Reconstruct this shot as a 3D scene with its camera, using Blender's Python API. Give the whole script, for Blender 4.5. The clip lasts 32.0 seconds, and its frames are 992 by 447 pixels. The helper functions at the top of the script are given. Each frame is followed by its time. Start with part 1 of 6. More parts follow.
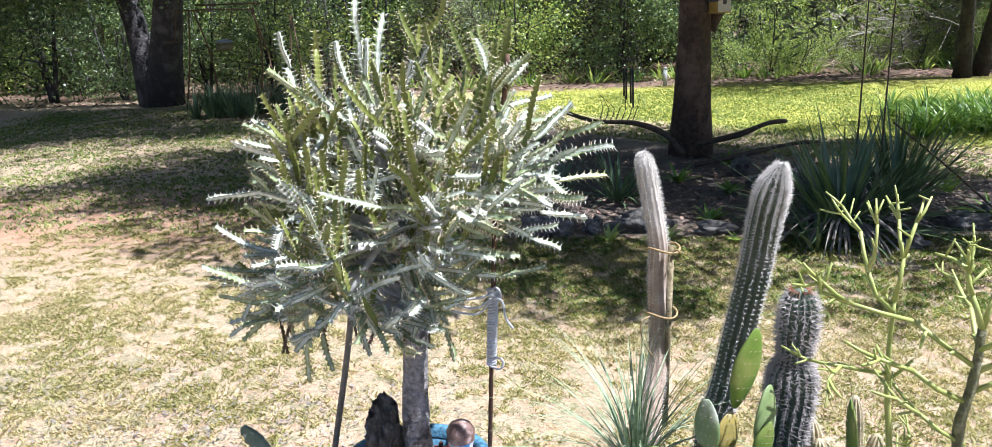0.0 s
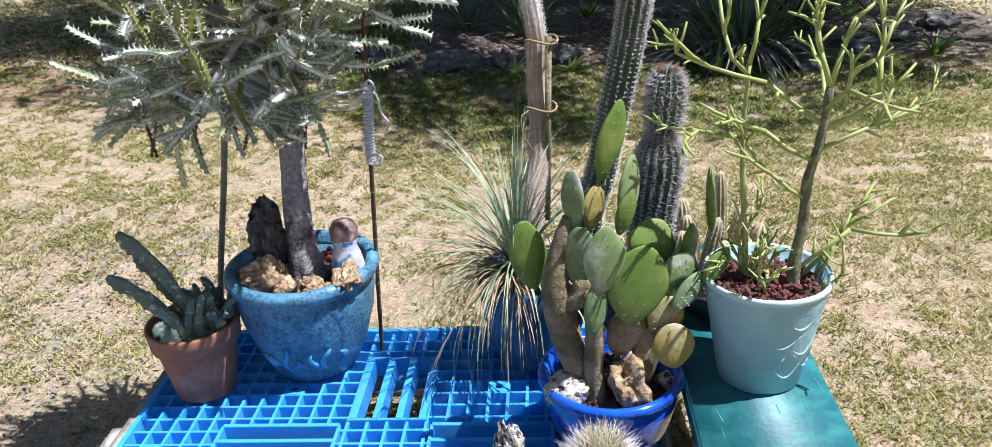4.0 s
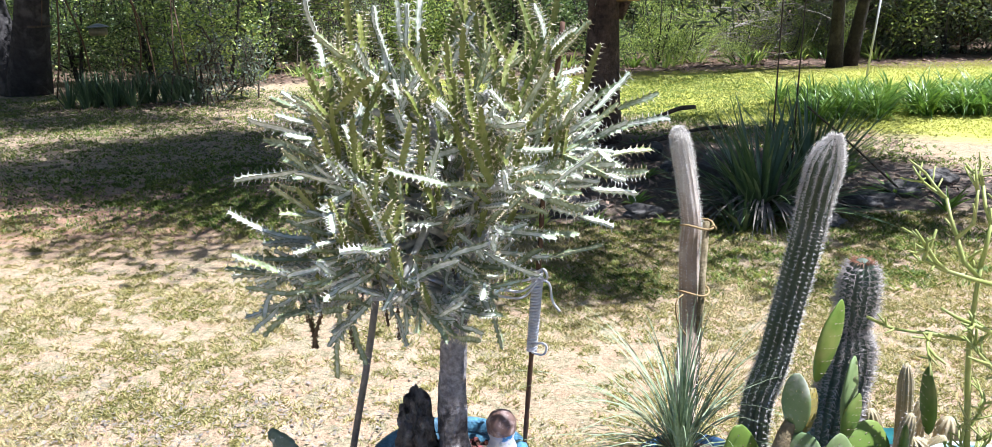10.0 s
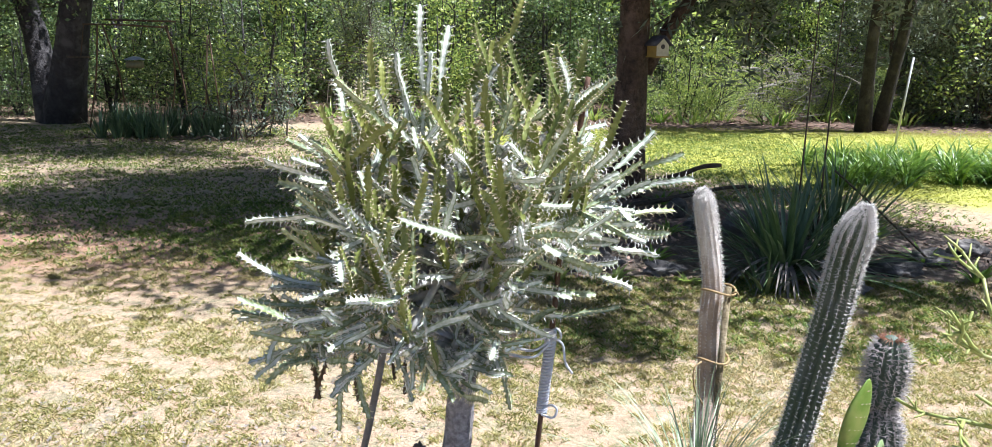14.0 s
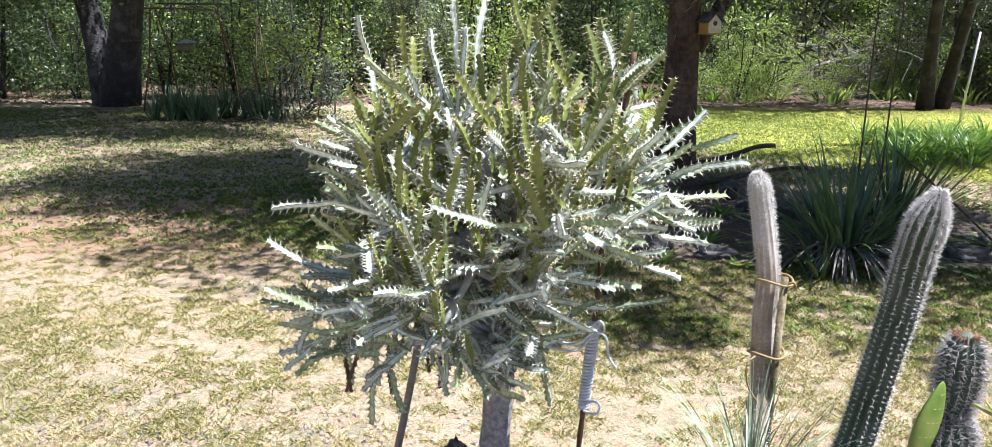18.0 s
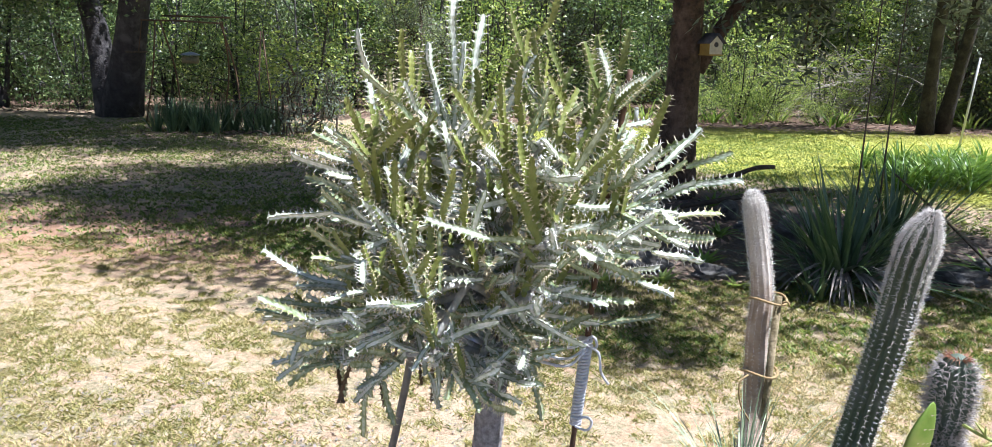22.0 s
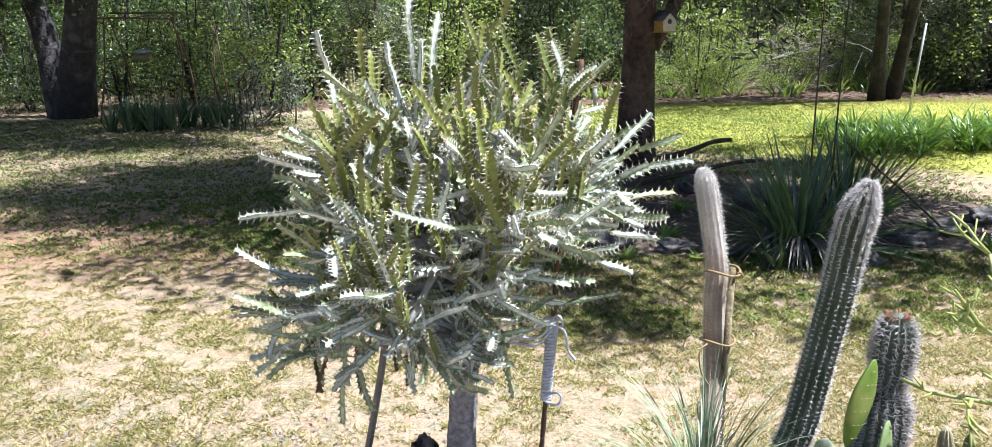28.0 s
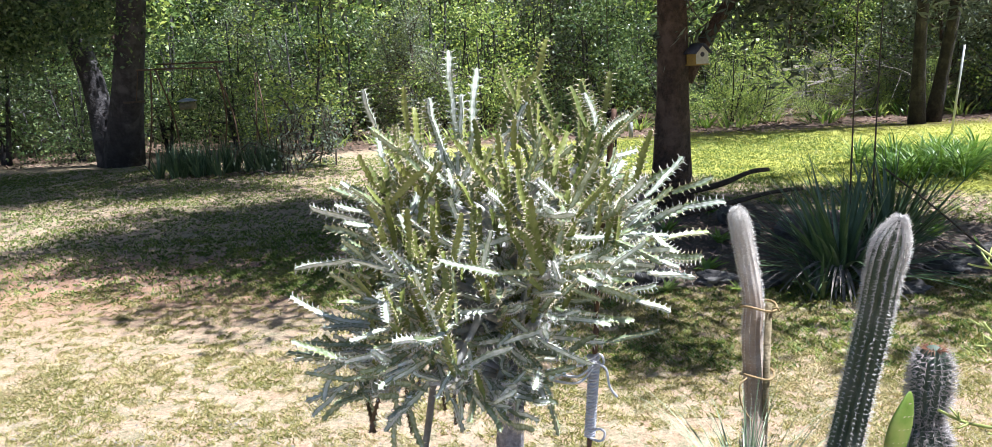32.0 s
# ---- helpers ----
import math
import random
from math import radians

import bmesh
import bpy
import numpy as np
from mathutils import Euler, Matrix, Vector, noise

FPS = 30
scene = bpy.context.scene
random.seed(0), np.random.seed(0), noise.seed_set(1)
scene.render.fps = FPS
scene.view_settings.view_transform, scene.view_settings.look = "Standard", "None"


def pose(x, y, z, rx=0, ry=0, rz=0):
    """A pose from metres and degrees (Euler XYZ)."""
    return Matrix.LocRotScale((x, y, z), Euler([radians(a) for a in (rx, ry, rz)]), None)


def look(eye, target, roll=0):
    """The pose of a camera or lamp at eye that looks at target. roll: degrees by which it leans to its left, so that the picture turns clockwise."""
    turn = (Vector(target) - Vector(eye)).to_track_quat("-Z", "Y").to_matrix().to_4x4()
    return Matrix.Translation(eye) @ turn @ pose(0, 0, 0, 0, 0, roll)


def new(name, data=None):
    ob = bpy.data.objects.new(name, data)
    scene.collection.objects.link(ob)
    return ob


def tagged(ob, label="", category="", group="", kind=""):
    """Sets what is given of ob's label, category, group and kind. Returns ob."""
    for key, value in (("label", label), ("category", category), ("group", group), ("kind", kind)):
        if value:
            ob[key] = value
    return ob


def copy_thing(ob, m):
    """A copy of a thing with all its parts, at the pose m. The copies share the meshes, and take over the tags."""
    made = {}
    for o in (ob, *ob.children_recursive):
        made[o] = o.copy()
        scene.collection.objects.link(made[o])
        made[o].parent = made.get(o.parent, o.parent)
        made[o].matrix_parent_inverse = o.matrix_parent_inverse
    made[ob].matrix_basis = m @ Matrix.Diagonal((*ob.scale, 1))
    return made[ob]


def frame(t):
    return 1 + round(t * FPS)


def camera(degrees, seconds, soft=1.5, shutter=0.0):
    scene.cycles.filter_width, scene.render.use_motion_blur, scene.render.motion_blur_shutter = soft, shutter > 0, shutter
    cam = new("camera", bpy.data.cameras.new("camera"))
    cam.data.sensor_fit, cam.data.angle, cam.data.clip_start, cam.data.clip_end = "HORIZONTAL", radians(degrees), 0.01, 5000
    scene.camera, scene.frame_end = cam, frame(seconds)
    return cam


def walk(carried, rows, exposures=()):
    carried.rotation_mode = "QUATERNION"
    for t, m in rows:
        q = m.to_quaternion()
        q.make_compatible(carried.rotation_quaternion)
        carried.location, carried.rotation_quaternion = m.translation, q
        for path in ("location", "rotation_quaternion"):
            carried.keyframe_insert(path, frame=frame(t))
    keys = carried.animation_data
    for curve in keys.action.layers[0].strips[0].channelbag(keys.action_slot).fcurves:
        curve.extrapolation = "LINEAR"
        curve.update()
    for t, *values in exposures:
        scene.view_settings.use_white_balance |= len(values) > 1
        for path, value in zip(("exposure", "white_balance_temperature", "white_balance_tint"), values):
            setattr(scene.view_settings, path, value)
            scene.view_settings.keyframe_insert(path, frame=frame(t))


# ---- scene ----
EXPOSURES = [(0.0, 1.27, 5950, 13), (1.0, 1.10, 5950, 13), (2.0, 0.93, 5950, 13), (4.0, 0.88, 5950, 13), (5.5, 1.27, 5950, 13), (32.0, 1.27, 5950, 13)]
cam = camera(61.4, 32.0, soft=0.5)

# seconds, eye, target, roll
PATH = [
    (0, (0.306, -1.453, 1.678), (-0.012, 0.457, 1.178), -3.0),
    (0.5, (0.318, -1.452, 1.664), (0.125, 0.454, 1.09), -2.7),
    (1, (0.339, -1.458, 1.629), (0.194, 0.407, 0.92), -3.2),
    (1.5, (0.362, -1.473, 1.579), (0.206, 0.34, 0.748), -4.4),
    (2, (0.371, -1.478, 1.555), (0.229, 0.283, 0.617), -5.3),
    (2.5, (0.39, -1.464, 1.515), (0.255, 0.211, 0.43), -6.3),
    (3, (0.395, -1.454, 1.487), (0.285, 0.162, 0.314), -5.9),
    (3.5, (0.401, -1.461, 1.512), (0.28, 0.246, 0.477), -4.2),
    (4, (0.41, -1.477, 1.53), (0.267, 0.335, 0.697), -3.4),
    (4.5, (0.381, -1.49, 1.58), (0.13, 0.379, 0.913), -3.0),
    (6.5, (0.241, -1.488, 1.66), (-0.072, 0.445, 1.252), -0.9),
    (7, (0.174, -1.497, 1.645), (-0.102, 0.438, 1.224), 0.6),
    (7.5, (0.121, -1.478, 1.635), (-0.211, 0.438, 1.166), 1.0),
    (8, (0.082, -1.398, 1.626), (-0.312, 0.513, 1.186), -1.9),
    (8.5, (0.038, -1.411, 1.662), (-0.385, 0.508, 1.288), -3.9),
    (9, (-0.027, -1.406, 1.653), (-0.18, 0.532, 1.184), -4.0),
    (9.5, (-0.06, -1.399, 1.656), (-0.068, 0.552, 1.217), -1.9),
    (10, (-0.07, -1.391, 1.642), (-0.104, 0.536, 1.109), -2.1),
    (10.5, (-0.064, -1.4, 1.643), (-0.128, 0.528, 1.115), -3.2),
    (11, (-0.056, -1.406, 1.64), (-0.156, 0.529, 1.142), -3.4),
    (11.5, (-0.042, -1.413, 1.643), (-0.085, 0.534, 1.188), -2.1),
    (12, (-0.042, -1.439, 1.664), (-0.068, 0.53, 1.31), -0.7),
    (12.5, (-0.048, -1.412, 1.672), (-0.146, 0.558, 1.341), 0.5),
    (13, (-0.057, -1.364, 1.657), (-0.161, 0.598, 1.283), -0.1),
    (13.5, (-0.062, -1.342, 1.646), (-0.147, 0.611, 1.221), 0.6),
    (15.5, (-0.044, -1.336, 1.644), (-0.132, 0.619, 1.23), -1.1),
    (16, (-0.043, -1.335, 1.642), (-0.145, 0.619, 1.226), -1.1),
    (16.5, (-0.045, -1.34, 1.643), (-0.143, 0.615, 1.232), -0.7),
    (17, (-0.045, -1.33, 1.643), (-0.159, 0.622, 1.226), -1.3),
    (17.5, (-0.042, -1.295, 1.638), (-0.196, 0.643, 1.166), -1.1),
    (18, (-0.046, -1.241, 1.635), (-0.244, 0.693, 1.167), -0.3),
    (18.5, (-0.057, -1.194, 1.633), (-0.311, 0.745, 1.215), 0.8),
    (19, (-0.062, -1.164, 1.619), (-0.347, 0.765, 1.178), 1.3),
    (19.5, (-0.057, -1.173, 1.623), (-0.323, 0.765, 1.205), 1.4),
    (20, (-0.053, -1.189, 1.62), (-0.307, 0.746, 1.183), 1.1),
    (20.5, (-0.048, -1.212, 1.624), (-0.255, 0.732, 1.201), 1.2),
    (21, (-0.044, -1.222, 1.625), (-0.219, 0.713, 1.151), 1.6),
    (21.5, (-0.037, -1.228, 1.623), (-0.23, 0.705, 1.148), 1.0),
    (22, (-0.035, -1.248, 1.63), (-0.234, 0.695, 1.202), 0.7),
    (22.5, (-0.029, -1.268, 1.634), (-0.216, 0.685, 1.246), 0.3),
    (23, (-0.024, -1.278, 1.638), (-0.193, 0.679, 1.26), -0.3),
    (23.5, (-0.027, -1.279, 1.637), (-0.169, 0.671, 1.217), -0.5),
    (24, (-0.03, -1.283, 1.64), (-0.149, 0.66, 1.181), -0.7),
    (24.5, (-0.036, -1.294, 1.641), (-0.125, 0.66, 1.226), -0.7),
    (25, (-0.044, -1.299, 1.64), (-0.107, 0.657, 1.227), 0.2),
    (25.5, (-0.042, -1.299, 1.645), (-0.106, 0.66, 1.246), 0.1),
    (27.5, (-0.029, -1.314, 1.653), (-0.095, 0.641, 1.235), -0.5),
    (28, (-0.026, -1.313, 1.655), (-0.143, 0.628, 1.187), -1.6),
    (28.5, (-0.034, -1.313, 1.661), (-0.228, 0.624, 1.201), -2.5),
    (29, (-0.037, -1.317, 1.665), (-0.233, 0.623, 1.216), -1.6),
    (29.5, (-0.035, -1.315, 1.667), (-0.225, 0.627, 1.229), -1.4),
    (30, (-0.034, -1.324, 1.667), (-0.231, 0.618, 1.23), -1.7),
    (30.5, (-0.041, -1.33, 1.672), (-0.29, 0.612, 1.263), -1.8),
    (31, (-0.032, -1.335, 1.668), (-0.248, 0.607, 1.24), -1.8),
    (31.5, (-0.028, -1.36, 1.676), (-0.241, 0.589, 1.282), -2.3),
    (32, (-0.024, -1.388, 1.694), (-0.231, 0.564, 1.31), -3.7),
]
walk(cam, [(t, look(eye, target, roll)) for t, eye, target, roll in PATH], exposures=EXPOSURES)

# ---- world, sun, exposure ----
SUN_TO = Vector((1.0, -0.14, 2.0)).normalized()
world = bpy.data.worlds.new("world")
scene.world = world
world.use_nodes = True
wn = world.node_tree
sky = wn.nodes.new("ShaderNodeTexSky")
sky.sky_type = 'NISHITA'
sky.sun_disc = False
sky.sun_elevation = math.asin(SUN_TO.z)
sky.sun_rotation = math.atan2(SUN_TO.x, SUN_TO.y)
wn.links.new(sky.outputs[0], wn.nodes["Background"].inputs[0])
wn.nodes["Background"].inputs[1].default_value = 0.045
sun_data = bpy.data.lights.new("sun", 'SUN')
sun_data.energy, sun_data.angle, sun_data.color = 5.0, radians(0.5), (1.0, 0.985, 0.965)
sun = new("sun", sun_data)
sun.matrix_world = look(SUN_TO * 60, (0, 0, 0))
# ---- materials ----
def node(nt, kind, **values):
    n = nt.nodes.new(kind)
    for key, value in values.items():
        n.inputs[key.replace("_", " ")].default_value = value
    return n


def rgb(c):
    return (c[0], c[1], c[2], 1.0)


def noise_node(nt, pos, scale, detail=5.0, rough=0.6):
    n = node(nt, "ShaderNodeTexNoise", Scale=scale, Detail=detail, Roughness=rough)
    nt.links.new(pos, n.inputs["Vector"])
    return n.outputs["Fac"]


def ramp(nt, fac, a, b):
    n = nt.nodes.new("ShaderNodeMapRange")
    n.inputs["From Min"].default_value, n.inputs["From Max"].default_value = a, b
    nt.links.new(fac, n.inputs["Value"])
    return n.outputs["Result"]


def mixed(nt, fac, a, b, blend='MIX'):
    n = nt.nodes.new("ShaderNodeMix")
    n.data_type, n.blend_type = 'RGBA', blend
    for sock, value in ((n.inputs[0], fac), (n.inputs[6], a), (n.inputs[7], b)):
        if isinstance(value, bpy.types.NodeSocket):
            nt.links.new(value, sock)
        elif isinstance(value, (int, float)):
            sock.default_value = value
        else:
            sock.default_value = rgb(value)
    return n.outputs[2]


def mat(name, c1, c2, scale=30.0, rough=0.7, metal=0.0, bump=0.3, bump_scale=None, big=None, big_scale=3.0, big_at=(0.5, 0.65),
        vary=0.0, island=0.0, coat=0.0, translucent=0.0, depth=0.004, tint=(1.0, 1.0, 0.75)):
    """Two tones of grain, a third colour in larger stains, fine relief."""
    m = bpy.data.materials.new(name)
    m.use_nodes = True
    nt = m.node_tree
    bsdf = nt.nodes["Principled BSDF"]
    pos = nt.nodes.new("ShaderNodeNewGeometry").outputs["Position"]
    col = mixed(nt, ramp(nt, noise_node(nt, pos, scale), 0.35, 0.65), c1, c2)
    if big:
        col = mixed(nt, ramp(nt, noise_node(nt, pos, big_scale, 4.0), *big_at), col, big)
    for amount, kind, out in ((vary, "ShaderNodeObjectInfo", "Random"), (island, "ShaderNodeNewGeometry", "Random Per Island")):
        if amount:
            hsv = nt.nodes.new("ShaderNodeHueSaturation")
            r = nt.nodes.new(kind).outputs[out]
            nt.links.new(ramp2(nt, r, 1 - amount, 1 + amount), hsv.inputs["Value"])
            nt.links.new(ramp2(nt, r, 0.5 + 0.06 * amount, 0.5 - 0.06 * amount), hsv.inputs["Hue"])
            nt.links.new(col, hsv.inputs["Color"])
            col = hsv.outputs["Color"]
    nt.links.new(col, bsdf.inputs["Base Color"])
    bsdf.inputs["Roughness"].default_value = rough
    bsdf.inputs["Metallic"].default_value = metal
    bsdf.inputs["Coat Weight"].default_value = coat
    bsdf.inputs["Coat Roughness"].default_value = 0.12
    if bump:
        b = node(nt, "ShaderNodeBump", Strength=bump, Distance=depth)
        nt.links.new(noise_node(nt, pos, bump_scale or scale * 2, 8.0), b.inputs["Height"])
        nt.links.new(b.outputs[0], bsdf.inputs["Normal"])
    if translucent:
        t = nt.nodes.new("ShaderNodeBsdfTranslucent")
        warm = mixed(nt, 1.0, col, tint, 'MULTIPLY')
        nt.links.new(warm, t.inputs["Color"])
        mix = nt.nodes.new("ShaderNodeMixShader")
        mix.inputs[0].default_value = translucent
        nt.links.new(bsdf.outputs[0], mix.inputs[1])
        nt.links.new(t.outputs[0], mix.inputs[2])
        nt.links.new(mix.outputs[0], nt.nodes["Material Output"].inputs["Surface"])
    return m


def ramp2(nt, fac, lo, hi):
    n = nt.nodes.new("ShaderNodeMapRange")
    n.inputs["To Min"].default_value, n.inputs["To Max"].default_value = lo, hi
    nt.links.new(fac, n.inputs["Value"])
    return n.outputs["Result"]


M_PLASTIC = mat("blue_plastic", (0.075, 0.47, 0.93), (0.11, 0.52, 0.94), 60, 0.32, bump=0.08, big=(0.16, 0.48, 0.86), big_scale=6, big_at=(0.5, 0.8), translucent=0.36, tint=(1.0, 1.0, 1.0))
M_LEGBOARD = mat("worn_dark_paint", (0.014, 0.052, 0.055), (0.022, 0.07, 0.072), 35, 0.75, bump=0.4, big=(0.05, 0.09, 0.088), big_scale=14, big_at=(0.6, 0.72))
M_GREYWOOD = mat("weathered_wood", (0.34, 0.30, 0.25), (0.22, 0.19, 0.16), 45, 0.85, bump=0.6, big=(0.45, 0.42, 0.37), big_scale=9)
M_BENCH = mat("green_paint", (0.008, 0.10, 0.115), (0.012, 0.125, 0.14), 25, 0.5, bump=0.2, bump_scale=90, big=(0.045, 0.24, 0.225), big_scale=14, big_at=(0.46, 0.78))
M_TERRA = mat("terracotta", (0.30, 0.115, 0.065), (0.36, 0.15, 0.085), 40, 0.85, bump=0.2, big=(0.40, 0.22, 0.15), big_scale=10, big_at=(0.55, 0.75))
M_BLUEGLAZE = mat("blue_green_glaze", (0.10, 0.26, 0.39), (0.025, 0.07, 0.12), 95, 0.45, bump=0.8, bump_scale=130, big=(0.14, 0.37, 0.54), big_scale=13, big_at=(0.45, 0.75), coat=0.2)
M_DRIP = mat("bright_blue_glaze", (0.05, 0.25, 0.48), (0.10, 0.36, 0.58), 40, 0.3, bump=0.2)
M_COBALT = mat("cobalt_glaze", (0.010, 0.07, 0.48), (0.016, 0.11, 0.60), 30, 0.12, bump=0.05, big=(0.006, 0.03, 0.25), big_scale=9, coat=0.8)
M_NAVY = mat("dull_blue_glaze", (0.028, 0.07, 0.14), (0.038, 0.09, 0.18), 30, 0.4, bump=0.1, big=(0.05, 0.16, 0.3), big_scale=8)
M_TEALPOT = mat("pale_teal_plastic", (0.28, 0.45, 0.52), (0.33, 0.50, 0.56), 18, 0.45, bump=0.7, bump_scale=14, depth=0.012, big=(0.40, 0.56, 0.56), big_scale=7, big_at=(0.55, 0.8))
M_DARKCLAY = mat("dark_glaze", (0.022, 0.022, 0.026), (0.045, 0.043, 0.046), 40, 0.35, bump=0.3, coat=0.3)
M_PATTERN = mat("etched_glaze", (0.20, 0.19, 0.18), (0.022, 0.02, 0.025), 75, 0.5, bump=0.7, bump_scale=75)
M_LAVA = mat("red_lava_rock", (0.17, 0.055, 0.04), (0.09, 0.03, 0.025), 90, 0.9, bump=0.8, vary=0.5, island=0.5)
M_SOIL = mat("potting_soil", (0.07, 0.05, 0.035), (0.12, 0.085, 0.06), 90, 0.95, bump=0.8)
M_ROCKTAN = mat("tan_rock", (0.56, 0.38, 0.22), (0.20, 0.12, 0.065), 75, 0.9, bump=1.0, bump_scale=75, big=(0.66, 0.52, 0.36), big_scale=30, big_at=(0.52, 0.64), depth=0.015)
M_ROCKWHITE = mat("white_rock", (0.68, 0.64, 0.57), (0.42, 0.37, 0.31), 55, 0.9, bump=0.9, bump_scale=70, big=(0.07, 0.06, 0.055), big_scale=60, big_at=(0.53, 0.58), depth=0.01)
M_ROCKDARK = mat("dark_pitted_rock", (0.17, 0.155, 0.15), (0.06, 0.052, 0.05), 60, 0.9, bump=1.0, bump_scale=60, big=(0.22, 0.20, 0.19), big_scale=30, depth=0.015)
M_RUST = mat("rusty_steel", (0.085, 0.045, 0.03), (0.14, 0.075, 0.045), 90, 0.75, metal=0.3, bump=0.5)
M_PIPE = mat("grey_stake", (0.16, 0.15, 0.14), (0.24, 0.22, 0.20), 60, 0.7, bump=0.4)
M_EUPH = mat("spurge_wing", (0.15, 0.19, 0.06), (0.24, 0.28, 0.11), 55, 0.32, bump=0.15, big=(0.26, 0.30, 0.19), big_scale=30, big_at=(0.52, 0.68), island=0.3, coat=0.25)
M_EUPHMID = mat("marbled_spurge", (0.42, 0.48, 0.36), (0.15, 0.20, 0.09), 70, 0.34, bump=0.15, island=0.3, coat=0.3)
M_EUPHG = mat("green_spurge", (0.15, 0.185, 0.035), (0.225, 0.255, 0.07), 40, 0.4, bump=0.15, island=0.3, translucent=0.12, coat=0.2)
# grey marbling raised towards white: glare of sunlit faces put into the colour
M_EUPHGLARE = mat("glare_white_spurge", (0.80, 0.82, 0.79), (0.44, 0.49, 0.40), 60, 0.32, bump=0.2, island=0.25, coat=0.35)
M_WITHER = mat("withered_spurge", (0.15, 0.095, 0.05), (0.09, 0.065, 0.04), 60, 0.8, bump=0.5, island=0.3)
M_LIMB = mat("grey_green_limb", (0.46, 0.45, 0.44), (0.30, 0.31, 0.28), 40, 0.75, bump=0.5)
M_SPINE = mat("spine", (0.62, 0.56, 0.40), (0.48, 0.40, 0.26), 60, 0.6, bump=0)
M_WHITESPINE = mat("white_spine", (0.72, 0.70, 0.68), (0.55, 0.52, 0.50), 60, 0.6, bump=0)
M_GOLDSPINE = mat("yellow_spine", (0.58, 0.43, 0.21), (0.38, 0.25, 0.12), 60, 0.6, bump=0)
M_BARKGREY = mat("grey_bark", (0.19, 0.172, 0.17), (0.40, 0.37, 0.37), 85, 0.85, bump=0.9, bump_scale=50, big=(0.08, 0.068, 0.068), big_scale=26, depth=0.02)
M_PAD = mat("pear_pad", (0.085, 0.16, 0.02), (0.115, 0.195, 0.03), 22, 0.6, bump=0.1, big=(0.19, 0.22, 0.06), big_scale=12, big_at=(0.52, 0.75), vary=0.25, translucent=0.06)
M_PADGREY = mat("blue_grey_pad", (0.11, 0.175, 0.065), (0.155, 0.22, 0.09), 25, 0.6, bump=0.1, big=(0.33, 0.35, 0.29), big_scale=14, vary=0.2)
M_PADOLD = mat("old_yellow_pad", (0.36, 0.27, 0.07), (0.25, 0.21, 0.06), 35, 0.7, bump=0.3, big=(0.42, 0.36, 0.20), big_scale=18, vary=0.2)
M_CORK = mat("corky_stem", (0.23, 0.18, 0.10), (0.13, 0.105, 0.055), 45, 0.85, bump=0.9, depth=0.01, big=(0.33, 0.27, 0.17), big_scale=15)
M_COLUMN = mat("columnar_cactus", (0.08, 0.105, 0.058), (0.115, 0.14, 0.088), 40, 0.7, bump=0.2, big=(0.15, 0.165, 0.13), big_scale=12)
M_BARREL = mat("dark_cactus", (0.05, 0.08, 0.055), (0.085, 0.115, 0.085), 40, 0.6, bump=0.2)
M_OLDMAN = mat("woolly_cactus", (0.42, 0.33, 0.26), (0.30, 0.22, 0.17), 60, 0.85, bump=0.7, big=(0.52, 0.45, 0.40), big_scale=15)
M_WOOL = mat("white_wool", (0.80, 0.78, 0.75), (0.68, 0.65, 0.60), 80, 0.95, bump=0.6)
M_AGAVE = mat("grey_green_aloe", (0.09, 0.13, 0.085), (0.15, 0.19, 0.14), 40, 0.55, bump=0.2, big=(0.44, 0.48, 0.43), big_scale=60, big_at=(0.57, 0.66))
M_GRASSLEAF = mat("narrow_leaf", (0.12, 0.18, 0.09), (0.33, 0.39, 0.26), 40, 0.5, bump=0, island=0.3)
M_DRYLEAF = mat("dry_leaf", (0.42, 0.33, 0.20), (0.28, 0.21, 0.12), 40, 0.8, bump=0, island=0.3)
M_PENCIL = mat("pencil_stem", (0.34, 0.38, 0.11), (0.26, 0.31, 0.09), 40, 0.5, bump=0.1, big=(0.40, 0.40, 0.16), big_scale=9)
M_PENCILOLD = mat("pencil_bark", (0.20, 0.205, 0.10), (0.11, 0.105, 0.06), 70, 0.8, bump=0.9, depth=0.008, big=(0.30, 0.29, 0.20), big_scale=30)
M_TWINE = mat("white_twine", (0.62, 0.62, 0.66), (0.45, 0.46, 0.52), 120, 0.8, bump=0.4)
M_STRING = mat("brown_string", (0.36, 0.26, 0.13), (0.24, 0.17, 0.08), 120, 0.9, bump=0.3)
M_BARK = mat("tree_bark", (0.105, 0.068, 0.05), (0.045, 0.031, 0.025), 20, 0.95, bump=1.0, bump_scale=30, big=(0.16, 0.11, 0.085), big_scale=4, depth=0.04)
M_OAKBARK = mat("oak_bark", (0.055, 0.05, 0.052), (0.028, 0.026, 0.028), 10, 0.95, bump=1.0, bump_scale=18, big=(0.10, 0.095, 0.095), big_scale=3, depth=0.04)
M_LEAF_A = mat("oak_leaf", (0.10, 0.165, 0.06), (0.145, 0.215, 0.09), 3, 0.35, bump=0, island=0.7, translucent=0.35)
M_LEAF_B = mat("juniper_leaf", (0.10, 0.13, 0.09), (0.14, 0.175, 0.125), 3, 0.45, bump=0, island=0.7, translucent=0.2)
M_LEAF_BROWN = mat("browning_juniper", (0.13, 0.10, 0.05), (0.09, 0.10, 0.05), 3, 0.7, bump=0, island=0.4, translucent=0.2)
